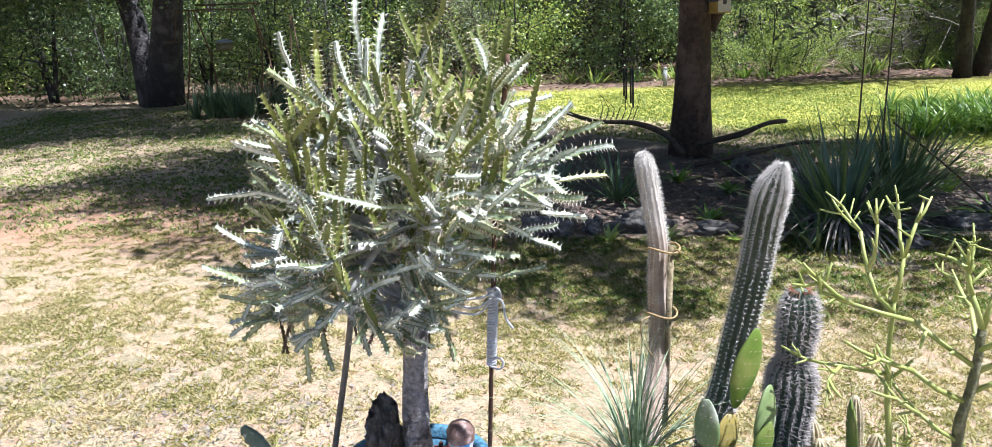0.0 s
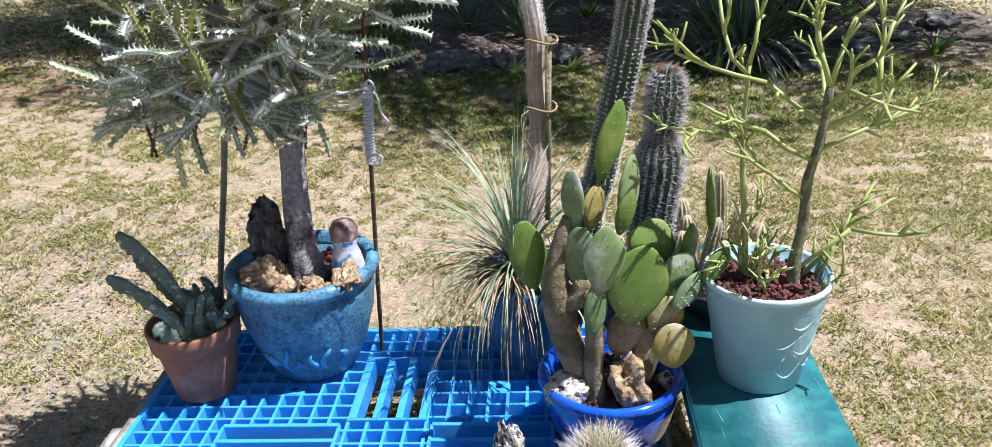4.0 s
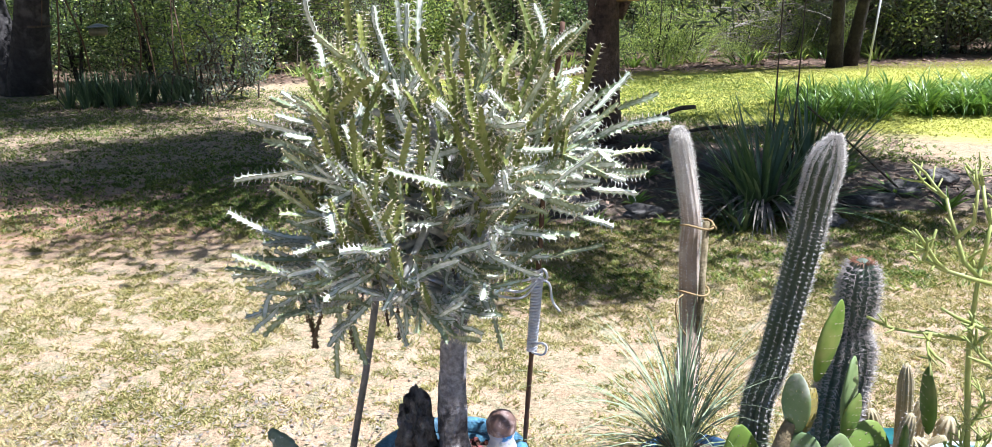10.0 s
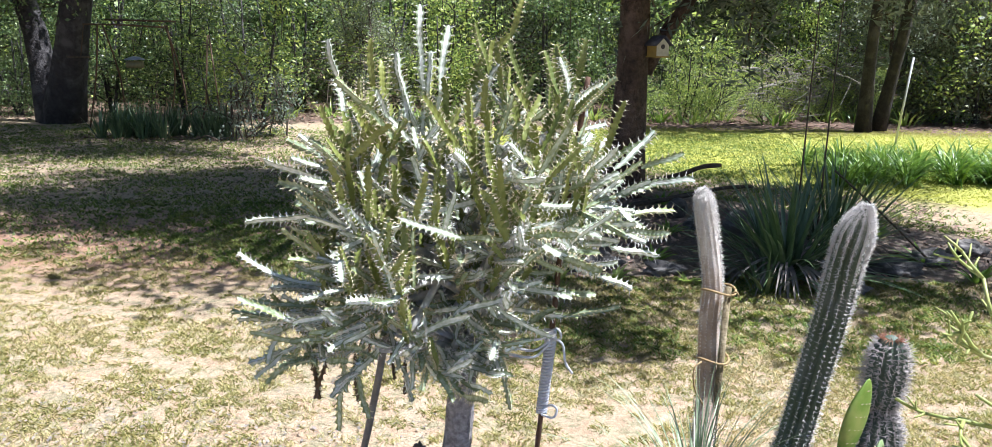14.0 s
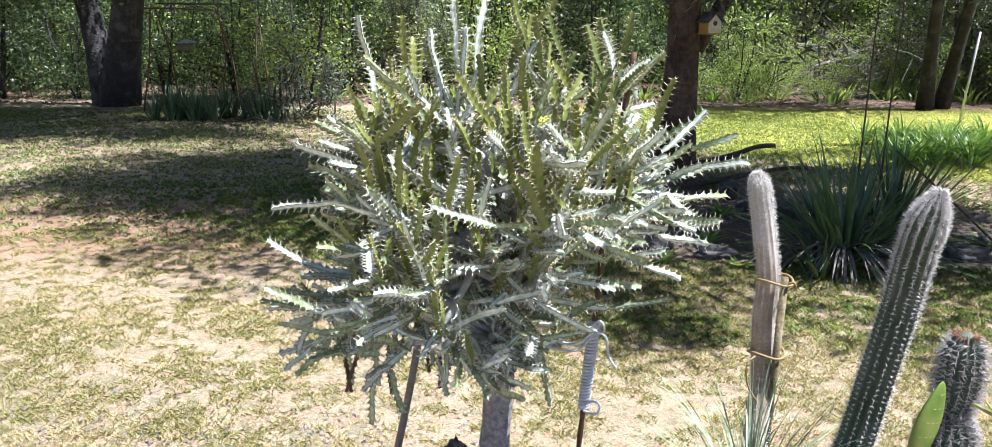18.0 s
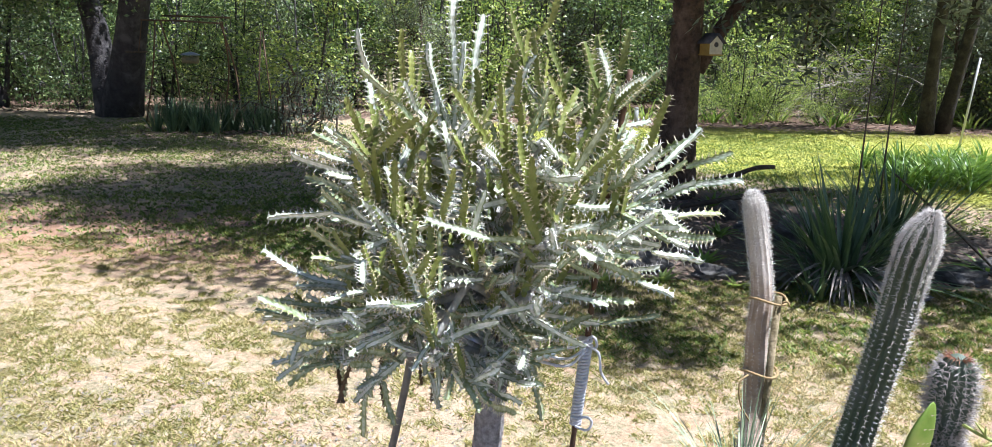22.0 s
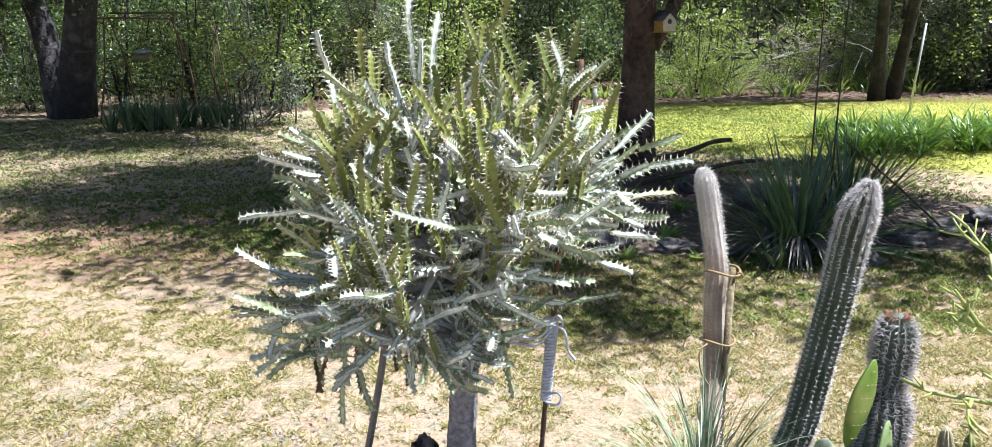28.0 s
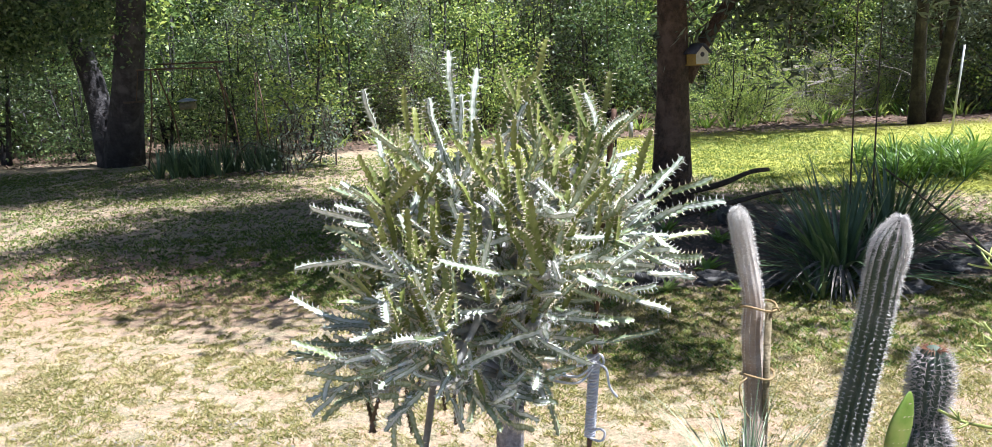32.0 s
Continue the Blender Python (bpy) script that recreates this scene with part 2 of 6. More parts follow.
# juniper_leaf again in lighter tones: sunlight on the bushes is put into the colour
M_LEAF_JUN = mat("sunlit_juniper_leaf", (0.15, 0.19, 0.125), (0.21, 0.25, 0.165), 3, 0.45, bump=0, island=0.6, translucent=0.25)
M_LEAF_C = mat("spring_leaf", (0.26, 0.37, 0.095), (0.34, 0.44, 0.14), 3, 0.35, bump=0, island=0.7, translucent=0.45)
M_PALEPOLE = mat("pale_metal", (0.42, 0.43, 0.44), (0.34, 0.35, 0.36), 20, 0.5, metal=0.2, bump=0.1)
M_LEAF_SAGE = mat("sage_leaf", (0.13, 0.17, 0.13), (0.18, 0.22, 0.17), 5, 0.6, bump=0, island=0.4, translucent=0.2)
M_YUCCA = mat("yucca_leaf", (0.062, 0.112, 0.05), (0.10, 0.155, 0.075), 8, 0.3, bump=0, island=0.35)
M_LILY = mat("daylily_leaf", (0.10, 0.20, 0.028), (0.16, 0.275, 0.05), 6, 0.35, bump=0, island=0.5, translucent=0.35)
M_STONE = mat("grey_stone", (0.13, 0.122, 0.115), (0.07, 0.066, 0.062), 22, 0.9, bump=0.8, bump_scale=20, big=(0.22, 0.205, 0.19), big_scale=7, depth=0.03, vary=0.3)
M_DEADWOOD = mat("dead_wood", (0.10, 0.075, 0.055), (0.05, 0.04, 0.03), 25, 0.95, bump=0.8, depth=0.01)
M_GRASS = mat("lawn_grass", (0.25, 0.26, 0.06), (0.47, 0.42, 0.19), 2.0, 0.6, bump=0, island=0.4, big=(0.52, 0.45, 0.25), big_scale=1.2, big_at=(0.5, 0.7), translucent=0.25)
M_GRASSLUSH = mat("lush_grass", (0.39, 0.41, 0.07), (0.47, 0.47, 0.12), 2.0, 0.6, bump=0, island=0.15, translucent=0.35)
M_BRUSH = mat("bleached_twigs", (0.34, 0.31, 0.28), (0.22, 0.20, 0.17), 12, 0.9, bump=0, island=0.4)
M_TEALRIM = mat("pale_pot_rim", (0.55, 0.66, 0.66), (0.47, 0.60, 0.61), 30, 0.45, bump=0.2)
M_SCRATCH = mat("scratched_paint", (0.10, 0.32, 0.31), (0.06, 0.25, 0.25), 60, 0.6, bump=0.1)


def woolly_material():
    """Tan old stem that turns to white wool towards the growing tip."""
    m = mat("woolly_body", (0.42, 0.33, 0.26), (0.30, 0.22, 0.17), 60, 0.9, bump=0.7, big=(0.52, 0.45, 0.40), big_scale=15)
    nt = m.node_tree
    bsdf = nt.nodes["Principled BSDF"]
    body = bsdf.inputs["Base Color"].links[0].from_socket
    pos = nt.nodes.new("ShaderNodeNewGeometry").outputs["Position"]
    sep = nt.nodes.new("ShaderNodeSeparateXYZ")
    nt.links.new(pos, sep.inputs[0])
    frayed = nt.nodes.new("ShaderNodeMath")
    frayed.operation = 'MULTIPLY_ADD'
    nt.links.new(noise_node(nt, pos, 70, 6), frayed.inputs[0])
    frayed.inputs[1].default_value = 0.16
    nt.links.new(sep.outputs["Z"], frayed.inputs[2])
    nt.links.new(mixed(nt, ramp(nt, frayed.outputs[0], 1.14, 1.42), body, (0.76, 0.73, 0.69)), bsdf.inputs["Base Color"])
    return m


M_OLDMAN = woolly_material()
M_GREYSPINE = mat("grey_spine", (0.52, 0.49, 0.48), (0.34, 0.31, 0.30), 60, 0.6, bump=0)
M_PEBBLE = mat("pale_pebble", (0.62, 0.50, 0.40), (0.42, 0.32, 0.24), 60, 0.9, bump=0.7, bump_scale=80, big=(0.70, 0.62, 0.54), big_scale=25)
# ---- building helpers ----
def mesh_from(name, verts, faces, material, smooth=False):
    me = bpy.data.meshes.new(name)
    if isinstance(faces, np.ndarray):
        k = faces.shape[1]
        me.vertices.add(len(verts))
        me.vertices.foreach_set("co", np.asarray(verts, dtype=np.float32).ravel())
        me.loops.add(faces.size)
        me.loops.foreach_set("vertex_index", faces.astype(np.int32).ravel())
        me.polygons.add(len(faces))
        me.polygons.foreach_set("loop_start", np.arange(0, faces.size, k, dtype=np.int32))
        me.update(calc_edges=True)
    else:
        me.from_pydata([tuple(v) for v in verts], [], faces)
    if smooth:
        me.polygons.foreach_set("use_smooth", np.ones(len(me.polygons), dtype=bool))
    me.materials.append(material)
    return me


def part(name, bm, material, parent, label="", smooth=True):
    """One mesh object under a thing. bm: a bmesh or a finished mesh."""
    if isinstance(bm, bpy.types.Mesh):
        me = bm
    else:
        me = bpy.data.meshes.new(name)
        bm.to_mesh(me)
        bm.free()
        if smooth:
            me.polygons.foreach_set("use_smooth", np.ones(len(me.polygons), dtype=bool))
        me.materials.append(material)
    ob = new(name, me)
    ob.parent = parent
    if label:
        tagged(ob, label)
    return ob


def thing(name, at, label, category, group="", kind=""):
    ob = new(name)
    ob.empty_display_size = 0.05
    ob.location = at
    return tagged(ob, label, category, group or GROUPS.get(name, ""), kind)


# kinds of which several stand together
GROUPS = {"daylily": "daylilies by the lawn", "iris": "irises under the oak", "undergrowth": "low plants before the wood", "leafy_weed": "weeds in the bed", "yucca": "yuccas in the bed",
          "understory_shrub": "shrubs of the wood", "spring_shrub": "shrubs of the wood", "juniper_shrub": "juniper bushes of the wood", "forest_tree": "trees of the wood", "slender_tree": "trees of the wood",
          "edge_tree": "trees at the wood's edge", "small_cactus": "small cacti in the dish", "tan_stone": "stones round the trunk", "pale_pebble": "stones in the bowl", "dish_rock": "rocks in the dish", "flower_stalk": "yucca stalks"}


def lathe(profile, seg=40, wobble=0.0, seed=0, caps=True):
    """A turned form from (radius, z) pairs, from the outside bottom up and down inside."""
    bm, rings = bmesh.new(), []
    for r, z in profile:
        ring = []
        for k in range(seg):
            a = 2 * math.pi * k / seg
            q = r * (1 + wobble * noise.noise((math.cos(a) * 1.5 + seed, math.sin(a) * 1.5, z * 9)))
            ring.append(bm.verts.new((q * math.cos(a), q * math.sin(a), z)))
        rings.append(ring)
    for a, b in zip(rings, rings[1:]):
        for k in range(seg):
            bm.faces.new((a[k], a[(k + 1) % seg], b[(k + 1) % seg], b[k]))
    if caps:
        bm.faces.new(list(reversed(rings[0])))
        bm.faces.new(rings[-1])
    return bm


def frames_along(pts):
    """Points with two cross directions, turned as little as possible along the line."""
    pts = [Vector(p) for p in pts]
    out, side = [], None
    for i, p in enumerate(pts):
        d = (pts[min(i + 1, len(pts) - 1)] - pts[max(i - 1, 0)]).normalized()
        if side is None:
            side = d.cross(Vector((0.31, 0.17, 0.94))).normalized()
            if side.length < 0.1:
                side = d.orthogonal().normalized()
        side = (side - d * side.dot(d)).normalized()
        out.append((p, side, d.cross(side).normalized()))
    return out


def tube_np(pts, radii, seg=8, lump=None):
    """Vertices and quads of a tapered tube with closed ends."""
    verts, faces = [], []
    fr = frames_along(pts)
    for i, (p, u, v) in enumerate(fr):
        for k in range(seg):
            a = 2 * math.pi * k / seg
            r = radii[i] * (lump(i, a) if lump else 1.0)
            verts.append(p + (u * math.cos(a) + v * math.sin(a)) * r)
    for i in range(len(fr) - 1):
        for k in range(seg):
            a, b = i * seg + k, i * seg + (k + 1) % seg
            faces.append((a, b, b + seg, a + seg))
    faces.append(tuple(range(seg - 1, -1, -1)))
    faces.append(tuple(range((len(fr) - 1) * seg, len(fr) * seg)))
    return verts, faces


def join_np(pieces):
    verts, faces = [], []
    for v, f in pieces:
        n = len(verts)
        verts += list(v)
        faces += [tuple(i + n for i in q) for q in f]
    return verts, faces


def tube(name, pts, radii, material, parent, seg=8, label="", lump=None):
    if isinstance(radii, (int, float)):
        radii = [radii] * len(pts)
    v, f = tube_np(pts, radii, seg, lump)
    return part(name, mesh_from(name, v, f, material, True), material, parent, label)


def curve_pts(ctrl, n=12):
    """A smooth line through the control points."""
    c = [Vector(p) for p in ctrl]
    c = [c[0] * 2 - c[1]] + c + [c[-1] * 2 - c[-2]]
    out, spans = [], len(c) - 3
    for i in range(n + 1):
        s = i / n * spans
        k = min(int(s), spans - 1)
        t = s - k
        a, b, d, e = c[k:k + 4]
        out.append(0.5 * ((2 * b) + (d - a) * t + (2 * a - 5 * b + 4 * d - e) * t * t + (3 * b - a - 3 * d + e) * t ** 3))
    return out


def box(sx, sy, sz, at=(0, 0, 0), bevel=0.0, taper=None):
    bm = bmesh.new()
    bmesh.ops.create_cube(bm, size=1.0)
    for v in bm.verts:
        if taper and v.co.z < 0:
            v.co.x *= taper
            v.co.y *= taper
        v.co = Vector((v.co.x * sx + at[0], v.co.y * sy + at[1], v.co.z * sz + at[2]))
    if bevel:
        bmesh.ops.bevel(bm, geom=bm.edges[:], offset=bevel, segments=2, affect='EDGES')
    return bm


def rock_bm(sx, sy, sz, seed, rough=0.35, cuts=3, pits=0.0):
    bm = bmesh.new()
    bmesh.ops.create_icosphere(bm, subdivisions=cuts, radius=1.0)
    for v in bm.verts:
        d = v.co.normalized()
        n = noise.noise(d * 1.3 + Vector((seed * 7.1, 3.3, seed))) + 0.5 * noise.noise(d * 3.1 + Vector((seed, 9.0, 2.0)))
        n += 0.35 * noise.noise(d * 7.0 + Vector((seed, 1.0, 5.0)))
        if pits:
            n -= pits * max(0.0, noise.noise(d * 9.0 + Vector((2.0, seed, 4.0))))
        q = d * (1 + rough * n)
        v.co = Vector((q.x * sx, q.y * sy, max(q.z, -0.8) * sz))
    return bm


def spike_np(base, tip, r):
    """A thin three-sided spine."""
    b, t = Vector(base), Vector(tip)
    d = (t - b).normalized()
    u = d.orthogonal().normalized()
    v = d.cross(u)
    pts = [b + u * r, b + (u * -0.5 + v * 0.87) * r, b + (u * -0.5 - v * 0.87) * r, t]
    return pts, [(0, 1, 3), (1, 2, 3), (2, 0, 3)]


def blade_np(rng, base, heading, length, width, lift, droop, n=6, fold=0.25):
    """A long tapering leaf that leaves at the angle lift and bends down by droop."""
    h = Vector((math.cos(heading), math.sin(heading), 0))
    side = Vector((-h.y, h.x, 0))
    verts, faces, p, ang = [], [], Vector(base), lift
    for i in range(n + 1):
        s = i / n
        w = width * (0.7 + 0.6 * s if s < 0.35 else max(0.04, (1 - s) * 1.4)) * 0.5
        up = Vector((0, 0, 1)) * math.cos(ang) - h * math.sin(ang)
        verts += [p - side * w + up * w * fold, p - up * 0.0, p + side * w + up * w * fold]
        if i < n:
            k = 3 * i
            faces += [(k, k + 1, k + 4, k + 3), (k + 1, k + 2, k + 5, k + 4)]
        p = p + (h * math.cos(ang) + Vector((0, 0, 1)) * math.sin(ang)) * (length / n)
        ang -= droop / n
    return verts, faces


def leaves_np(rng, centres, spread, count, size, flat=0.0, long=1.6):
    """Many small leaves in clumps: folded diamonds, as vertices and quads."""
    c = np.asarray(centres)[rng.integers(0, len(centres), count)]
    p = c + rng.normal(0, 1, (count, 3)) * spread
    d = rng.normal(0, 1, (count, 3))
    d[:, 2] *= 1 - flat
    d /= np.linalg.norm(d, axis=1)[:, None]
    e = rng.normal(0, 1, (count, 3))
    e -= d * (e * d).sum(1)[:, None]
    e /= np.linalg.norm(e, axis=1)[:, None]
    s = size * rng.uniform(0.6, 1.3, (count, 1))
    up = np.cross(d, e)
    v = np.stack([p, p + d * s * long * 0.5 + e * s * 0.45 + up * s * 0.12, p + d * s * long, p + d * s * long * 0.5 - e * s * 0.45 + up * s * 0.12], 1)
    return v.reshape(-1, 3), np.arange(count * 4).reshape(-1, 4)
# ---- ground ----
def ground_height(x, y):
    far = max(0.0, math.hypot(x, y - 2) - 4.0)
    return 0.02 * noise.noise((x * 0.7, y * 0.7, 0.3)) * min(1.0, 0.3 + far * 0.2) - 0.004 + 0.085 * math.exp(-((x - 0.9) ** 2 + (y + 0.5) ** 2) / 0.7)


def ground_material():
    m = bpy.data.materials.new("dry_yard")
    m.use_nodes = True
    nt = m.node_tree
    bsdf = nt.nodes["Principled BSDF"]
    pos = nt.nodes.new("ShaderNodeNewGeometry").outputs["Position"]
    sep = nt.nodes.new("ShaderNodeSeparateXYZ")
    nt.links.new(pos, sep.inputs[0])
    fine, mid, wide = noise_node(nt, pos, 45, 8), noise_node(nt, pos, 6, 6), noise_node(nt, pos, 0.9, 5)
    sand = mixed(nt, ramp(nt, fine, 0.3, 0.7), (0.55, 0.40, 0.265), (0.27, 0.175, 0.105))
    sand = mixed(nt, ramp(nt, mid, 0.45, 0.75), sand, (0.63, 0.50, 0.36))
    thatch = mixed(nt, ramp(nt, fine, 0.35, 0.65), (0.41, 0.355, 0.225), (0.15, 0.14, 0.065))
    both = nt.nodes.new("ShaderNodeMath")
    both.operation = 'ADD'
    nt.links.new(wide, both.inputs[0])
    nt.links.new(mid, both.inputs[1])
    clump = noise_node(nt, pos, 11, 8, 0.75)
    col = mixed(nt, ramp(nt, both.outputs[0], 0.98, 1.3), sand, thatch)
    col = mixed(nt, ramp(nt, clump, 0.50, 0.56), col, thatch)
    grit = noise_node(nt, pos, 170, 4, 0.7)
    col = mixed(nt, ramp(nt, grit, 0.55, 0.63), col, (0.13, 0.09, 0.06))
    col = mixed(nt, ramp(nt, grit, 0.42, 0.30), col, (0.66, 0.57, 0.46))

    def line(ax, ay, c, soft):
        """0 to 1 across the line ax*x + ay*y = c, frayed by noise."""
        total = nt.nodes.new("ShaderNodeVectorMath")
        total.operation = 'DOT_PRODUCT'
        nt.links.new(pos, total.inputs[0])
        total.inputs[1].default_value = (ax, ay, 0)
        frayed = nt.nodes.new("ShaderNodeMath")
        frayed.operation = 'MULTIPLY_ADD'
        nt.links.new(mid, frayed.inputs[0])
        frayed.inputs[1].default_value = 1.2
        nt.links.new(total.outputs["Value"], frayed.inputs[2])
        return ramp(nt, frayed.outputs[0], c + 0.6 - soft, c + 0.6 + soft)

    def times(a, b):
        n = nt.nodes.new("ShaderNodeMath")
        n.operation = 'MULTIPLY'
        nt.links.new(a, n.inputs[0])
        nt.links.new(b, n.inputs[1])
        return n.outputs[0]

    lush = times(line(0.85, 1, 11.2, 0.4), line(1, 0, -3.0, 1.5))
    col = mixed(nt, lush, col, mixed(nt, ramp(nt, fine, 0.3, 0.7), (0.34, 0.355, 0.06), (0.43, 0.43, 0.10)))
    soil = times(times(line(0, 1, 4.6, 0.3), line(-0.9, -1, -9.4, 0.3)), line(1, 0, -1.0, 0.4))
    col = mixed(nt, soil, col, mixed(nt, ramp(nt, fine, 0.35, 0.65), (0.075, 0.06, 0.048), (0.17, 0.135, 0.11)))
    red = times(times(line(-1, 0, 2.0, 0.6), line(0, 1, 4.2, 0.5)), line(0, -1, -6.3, 0.5))
    col = mixed(nt, times(red, ramp(nt, mid, 0.36, 0.52)), col, (0.34, 0.20, 0.125))
    litter = line(0.12, 1, 15.4, 0.4)
    col = mixed(nt, litter, col, mixed(nt, ramp(nt, mid, 0.4, 0.6), (0.20, 0.115, 0.08), (0.10, 0.075, 0.05)))
    nt.links.new(col, bsdf.inputs["Base Color"])
    bsdf.inputs["Roughness"].default_value = 0.95
    b = node(nt, "ShaderNodeBump", Strength=0.9, Distance=0.02)
    nt.links.new(noise_node(nt, pos, 38, 10, 0.7), b.inputs["Height"])
    nt.links.new(b.outputs[0], bsdf.inputs["Normal"])
    return m


def build_ground():
    xs = np.concatenate([-np.geomspace(900, 14, 14), np.arange(-12, 12.1, 0.2), np.geomspace(14, 900, 14)])
    ys = np.concatenate([-np.geomspace(900, 5, 14), np.arange(-3, 22.1, 0.2), np.geomspace(24, 900, 14)])
    verts = [(x, y, ground_height(x, y)) for y in ys for x in xs]
    n = len(xs)
    k = np.arange(len(ys) - 1)[:, None] * n + np.arange(n - 1)[None]
    faces = np.stack([k, k + 1, k + n + 1, k + n], -1).reshape(-1, 4)
    ob = new("ground", mesh_from("ground", np.array(verts), faces, ground_material(), True))
    return tagged(ob, "sandy yard with patchy dry grass and bare soil", "ground", kind="structure")


build_ground()


def in_bed(x, y):
    return x > -0.8 and 4.5 < y < 9.4 - 0.9 * x


def inside(q, box_, r):
    """Thins a scatter out towards the edges of its stretch."""
    x0, x1, y0, y1 = box_
    edge = min(q[0] - x0, x1 - q[0], q[1] - y0, y1 - q[1])
    return edge + 0.5 * noise.noise((q[0] * 1.5, q[1] * 1.5, 6.0)) > 0.9 * r


def tufts(name, label, count, box_, material, height, keep, seed, blades=3, width=0.006):
    """Short grass in tufts, thicker where the yard is green."""
    rng = np.random.default_rng(seed)
    x0, x1, y0, y1 = box_
    p = np.stack([rng.uniform(x0, x1, count), rng.uniform(y0, y1, count)], 1)
    p = np.array([q for q in p if keep(q[0], q[1], rng.random()) and inside(q, box_, rng.random())])
    p = np.repeat(p, blades, 0) + rng.normal(0, 0.009, (len(p) * blades, 2))
    n = len(p)
    z = np.array([ground_height(*q) for q in p])
    base = np.c_[p, z - 0.002]
    a = rng.uniform(0, 2 * math.pi, n)
    h = height * rng.uniform(0.4, 1.3, n)
    lean = rng.uniform(0.4, 1.8, n) * h
    side = np.c_[-np.sin(a), np.cos(a), np.zeros(n)] * width
    mid = base + np.c_[np.cos(a) * lean * 0.35, np.sin(a) * lean * 0.35, h * 0.65]
    tip = base + np.c_[np.cos(a) * lean, np.sin(a) * lean, h]
    v = np.stack([base - side, base + side, mid + side * 0.8, tip, mid - side * 0.8], 1).reshape(-1, 3)
    f = np.arange(n * 5).reshape(-1, 5)
    return tagged(new(name, mesh_from(name, v, f, material)), label, "grass", kind="stuff")


def patch(x, y):
    green = 0.22 if x > 0.6 or (x > -0.5 and y > 2.3) else (-0.5 if x < -0.62 and y < 0.7 else 0.0)
    return green + 0.55 * noise.noise((x * 0.9, y * 0.9, 4.0)) + 0.6 * noise.noise((x * 3.2, y * 3.2, 8.0)) + 0.85 * noise.noise((x * 10, y * 10, 3.0))


# clover green, set darker than the sunlit grass: some shade is in the colour
M_CLOVERSHADE = mat("shaded_clover_grass", (0.14, 0.22, 0.045), (0.23, 0.30, 0.07), 2.0, 0.6, bump=0, island=0.45, big=(0.36, 0.38, 0.12), big_scale=1.6, big_at=(0.52, 0.7), translucent=0.3)
tufts("dry_grass", "sparse yellow green grass on sandy soil", 330000, (-5.0, 4.6, -2.6, 5.2), M_GRASS, 0.017,
      lambda x, y, r: patch(x, y) > 0.02 + 0.55 * (r - 0.5) and not in_bed(x, y), 3, 3, 0.0021)
tufts("yard_grass", "patchy dry grass, its green darkened to stand for dappled shade", 120000, (-12.0, 4.6, 4.4, 15.0), M_CLOVERSHADE, 0.026,
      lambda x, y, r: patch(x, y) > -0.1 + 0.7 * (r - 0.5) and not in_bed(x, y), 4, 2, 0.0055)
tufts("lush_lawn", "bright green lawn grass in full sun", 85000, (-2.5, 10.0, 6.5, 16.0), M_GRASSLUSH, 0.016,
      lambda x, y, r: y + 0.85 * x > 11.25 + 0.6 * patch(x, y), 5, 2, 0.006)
tufts("shaded_clover_grass", "fresh green clover and grass, darkened in colour for the juniper's shade", 60000, (-4.8, 3.4, 2.6, 7.2), M_CLOVERSHADE, 0.026,
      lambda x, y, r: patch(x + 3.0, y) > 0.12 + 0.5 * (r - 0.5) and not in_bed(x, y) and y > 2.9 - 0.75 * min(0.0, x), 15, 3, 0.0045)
# ---- the pallet table ----
ZP = 0.30
PITCH = 0.047
COLS, ROWS = 26, 21


def holed_plate(size, hole, thick):
    """A square plate with a round hole through it."""
    bm, n, rings = bmesh.new(), 16, []
    for r, z, square in ((0.5 * size, 0, True), (0.5 * size, thick, True), (hole, thick, False), (hole, 0, False)):
        ring = []
        for i in range(n):
            a = 2 * math.pi * i / n + math.pi / 4
            k = r / max(abs(math.cos(a)), abs(math.sin(a))) if square else r
            ring.append(bm.verts.new((k * math.cos(a), k * math.sin(a), z)))
        rings.append(ring)
    for k in range(4):
        a, b = rings[k], rings[(k + 1) % 4]
        for i in range(n):
            j = (i + 1) % n
            bm.faces.new((a[i], a[j], b[j], b[i]))
    return bm


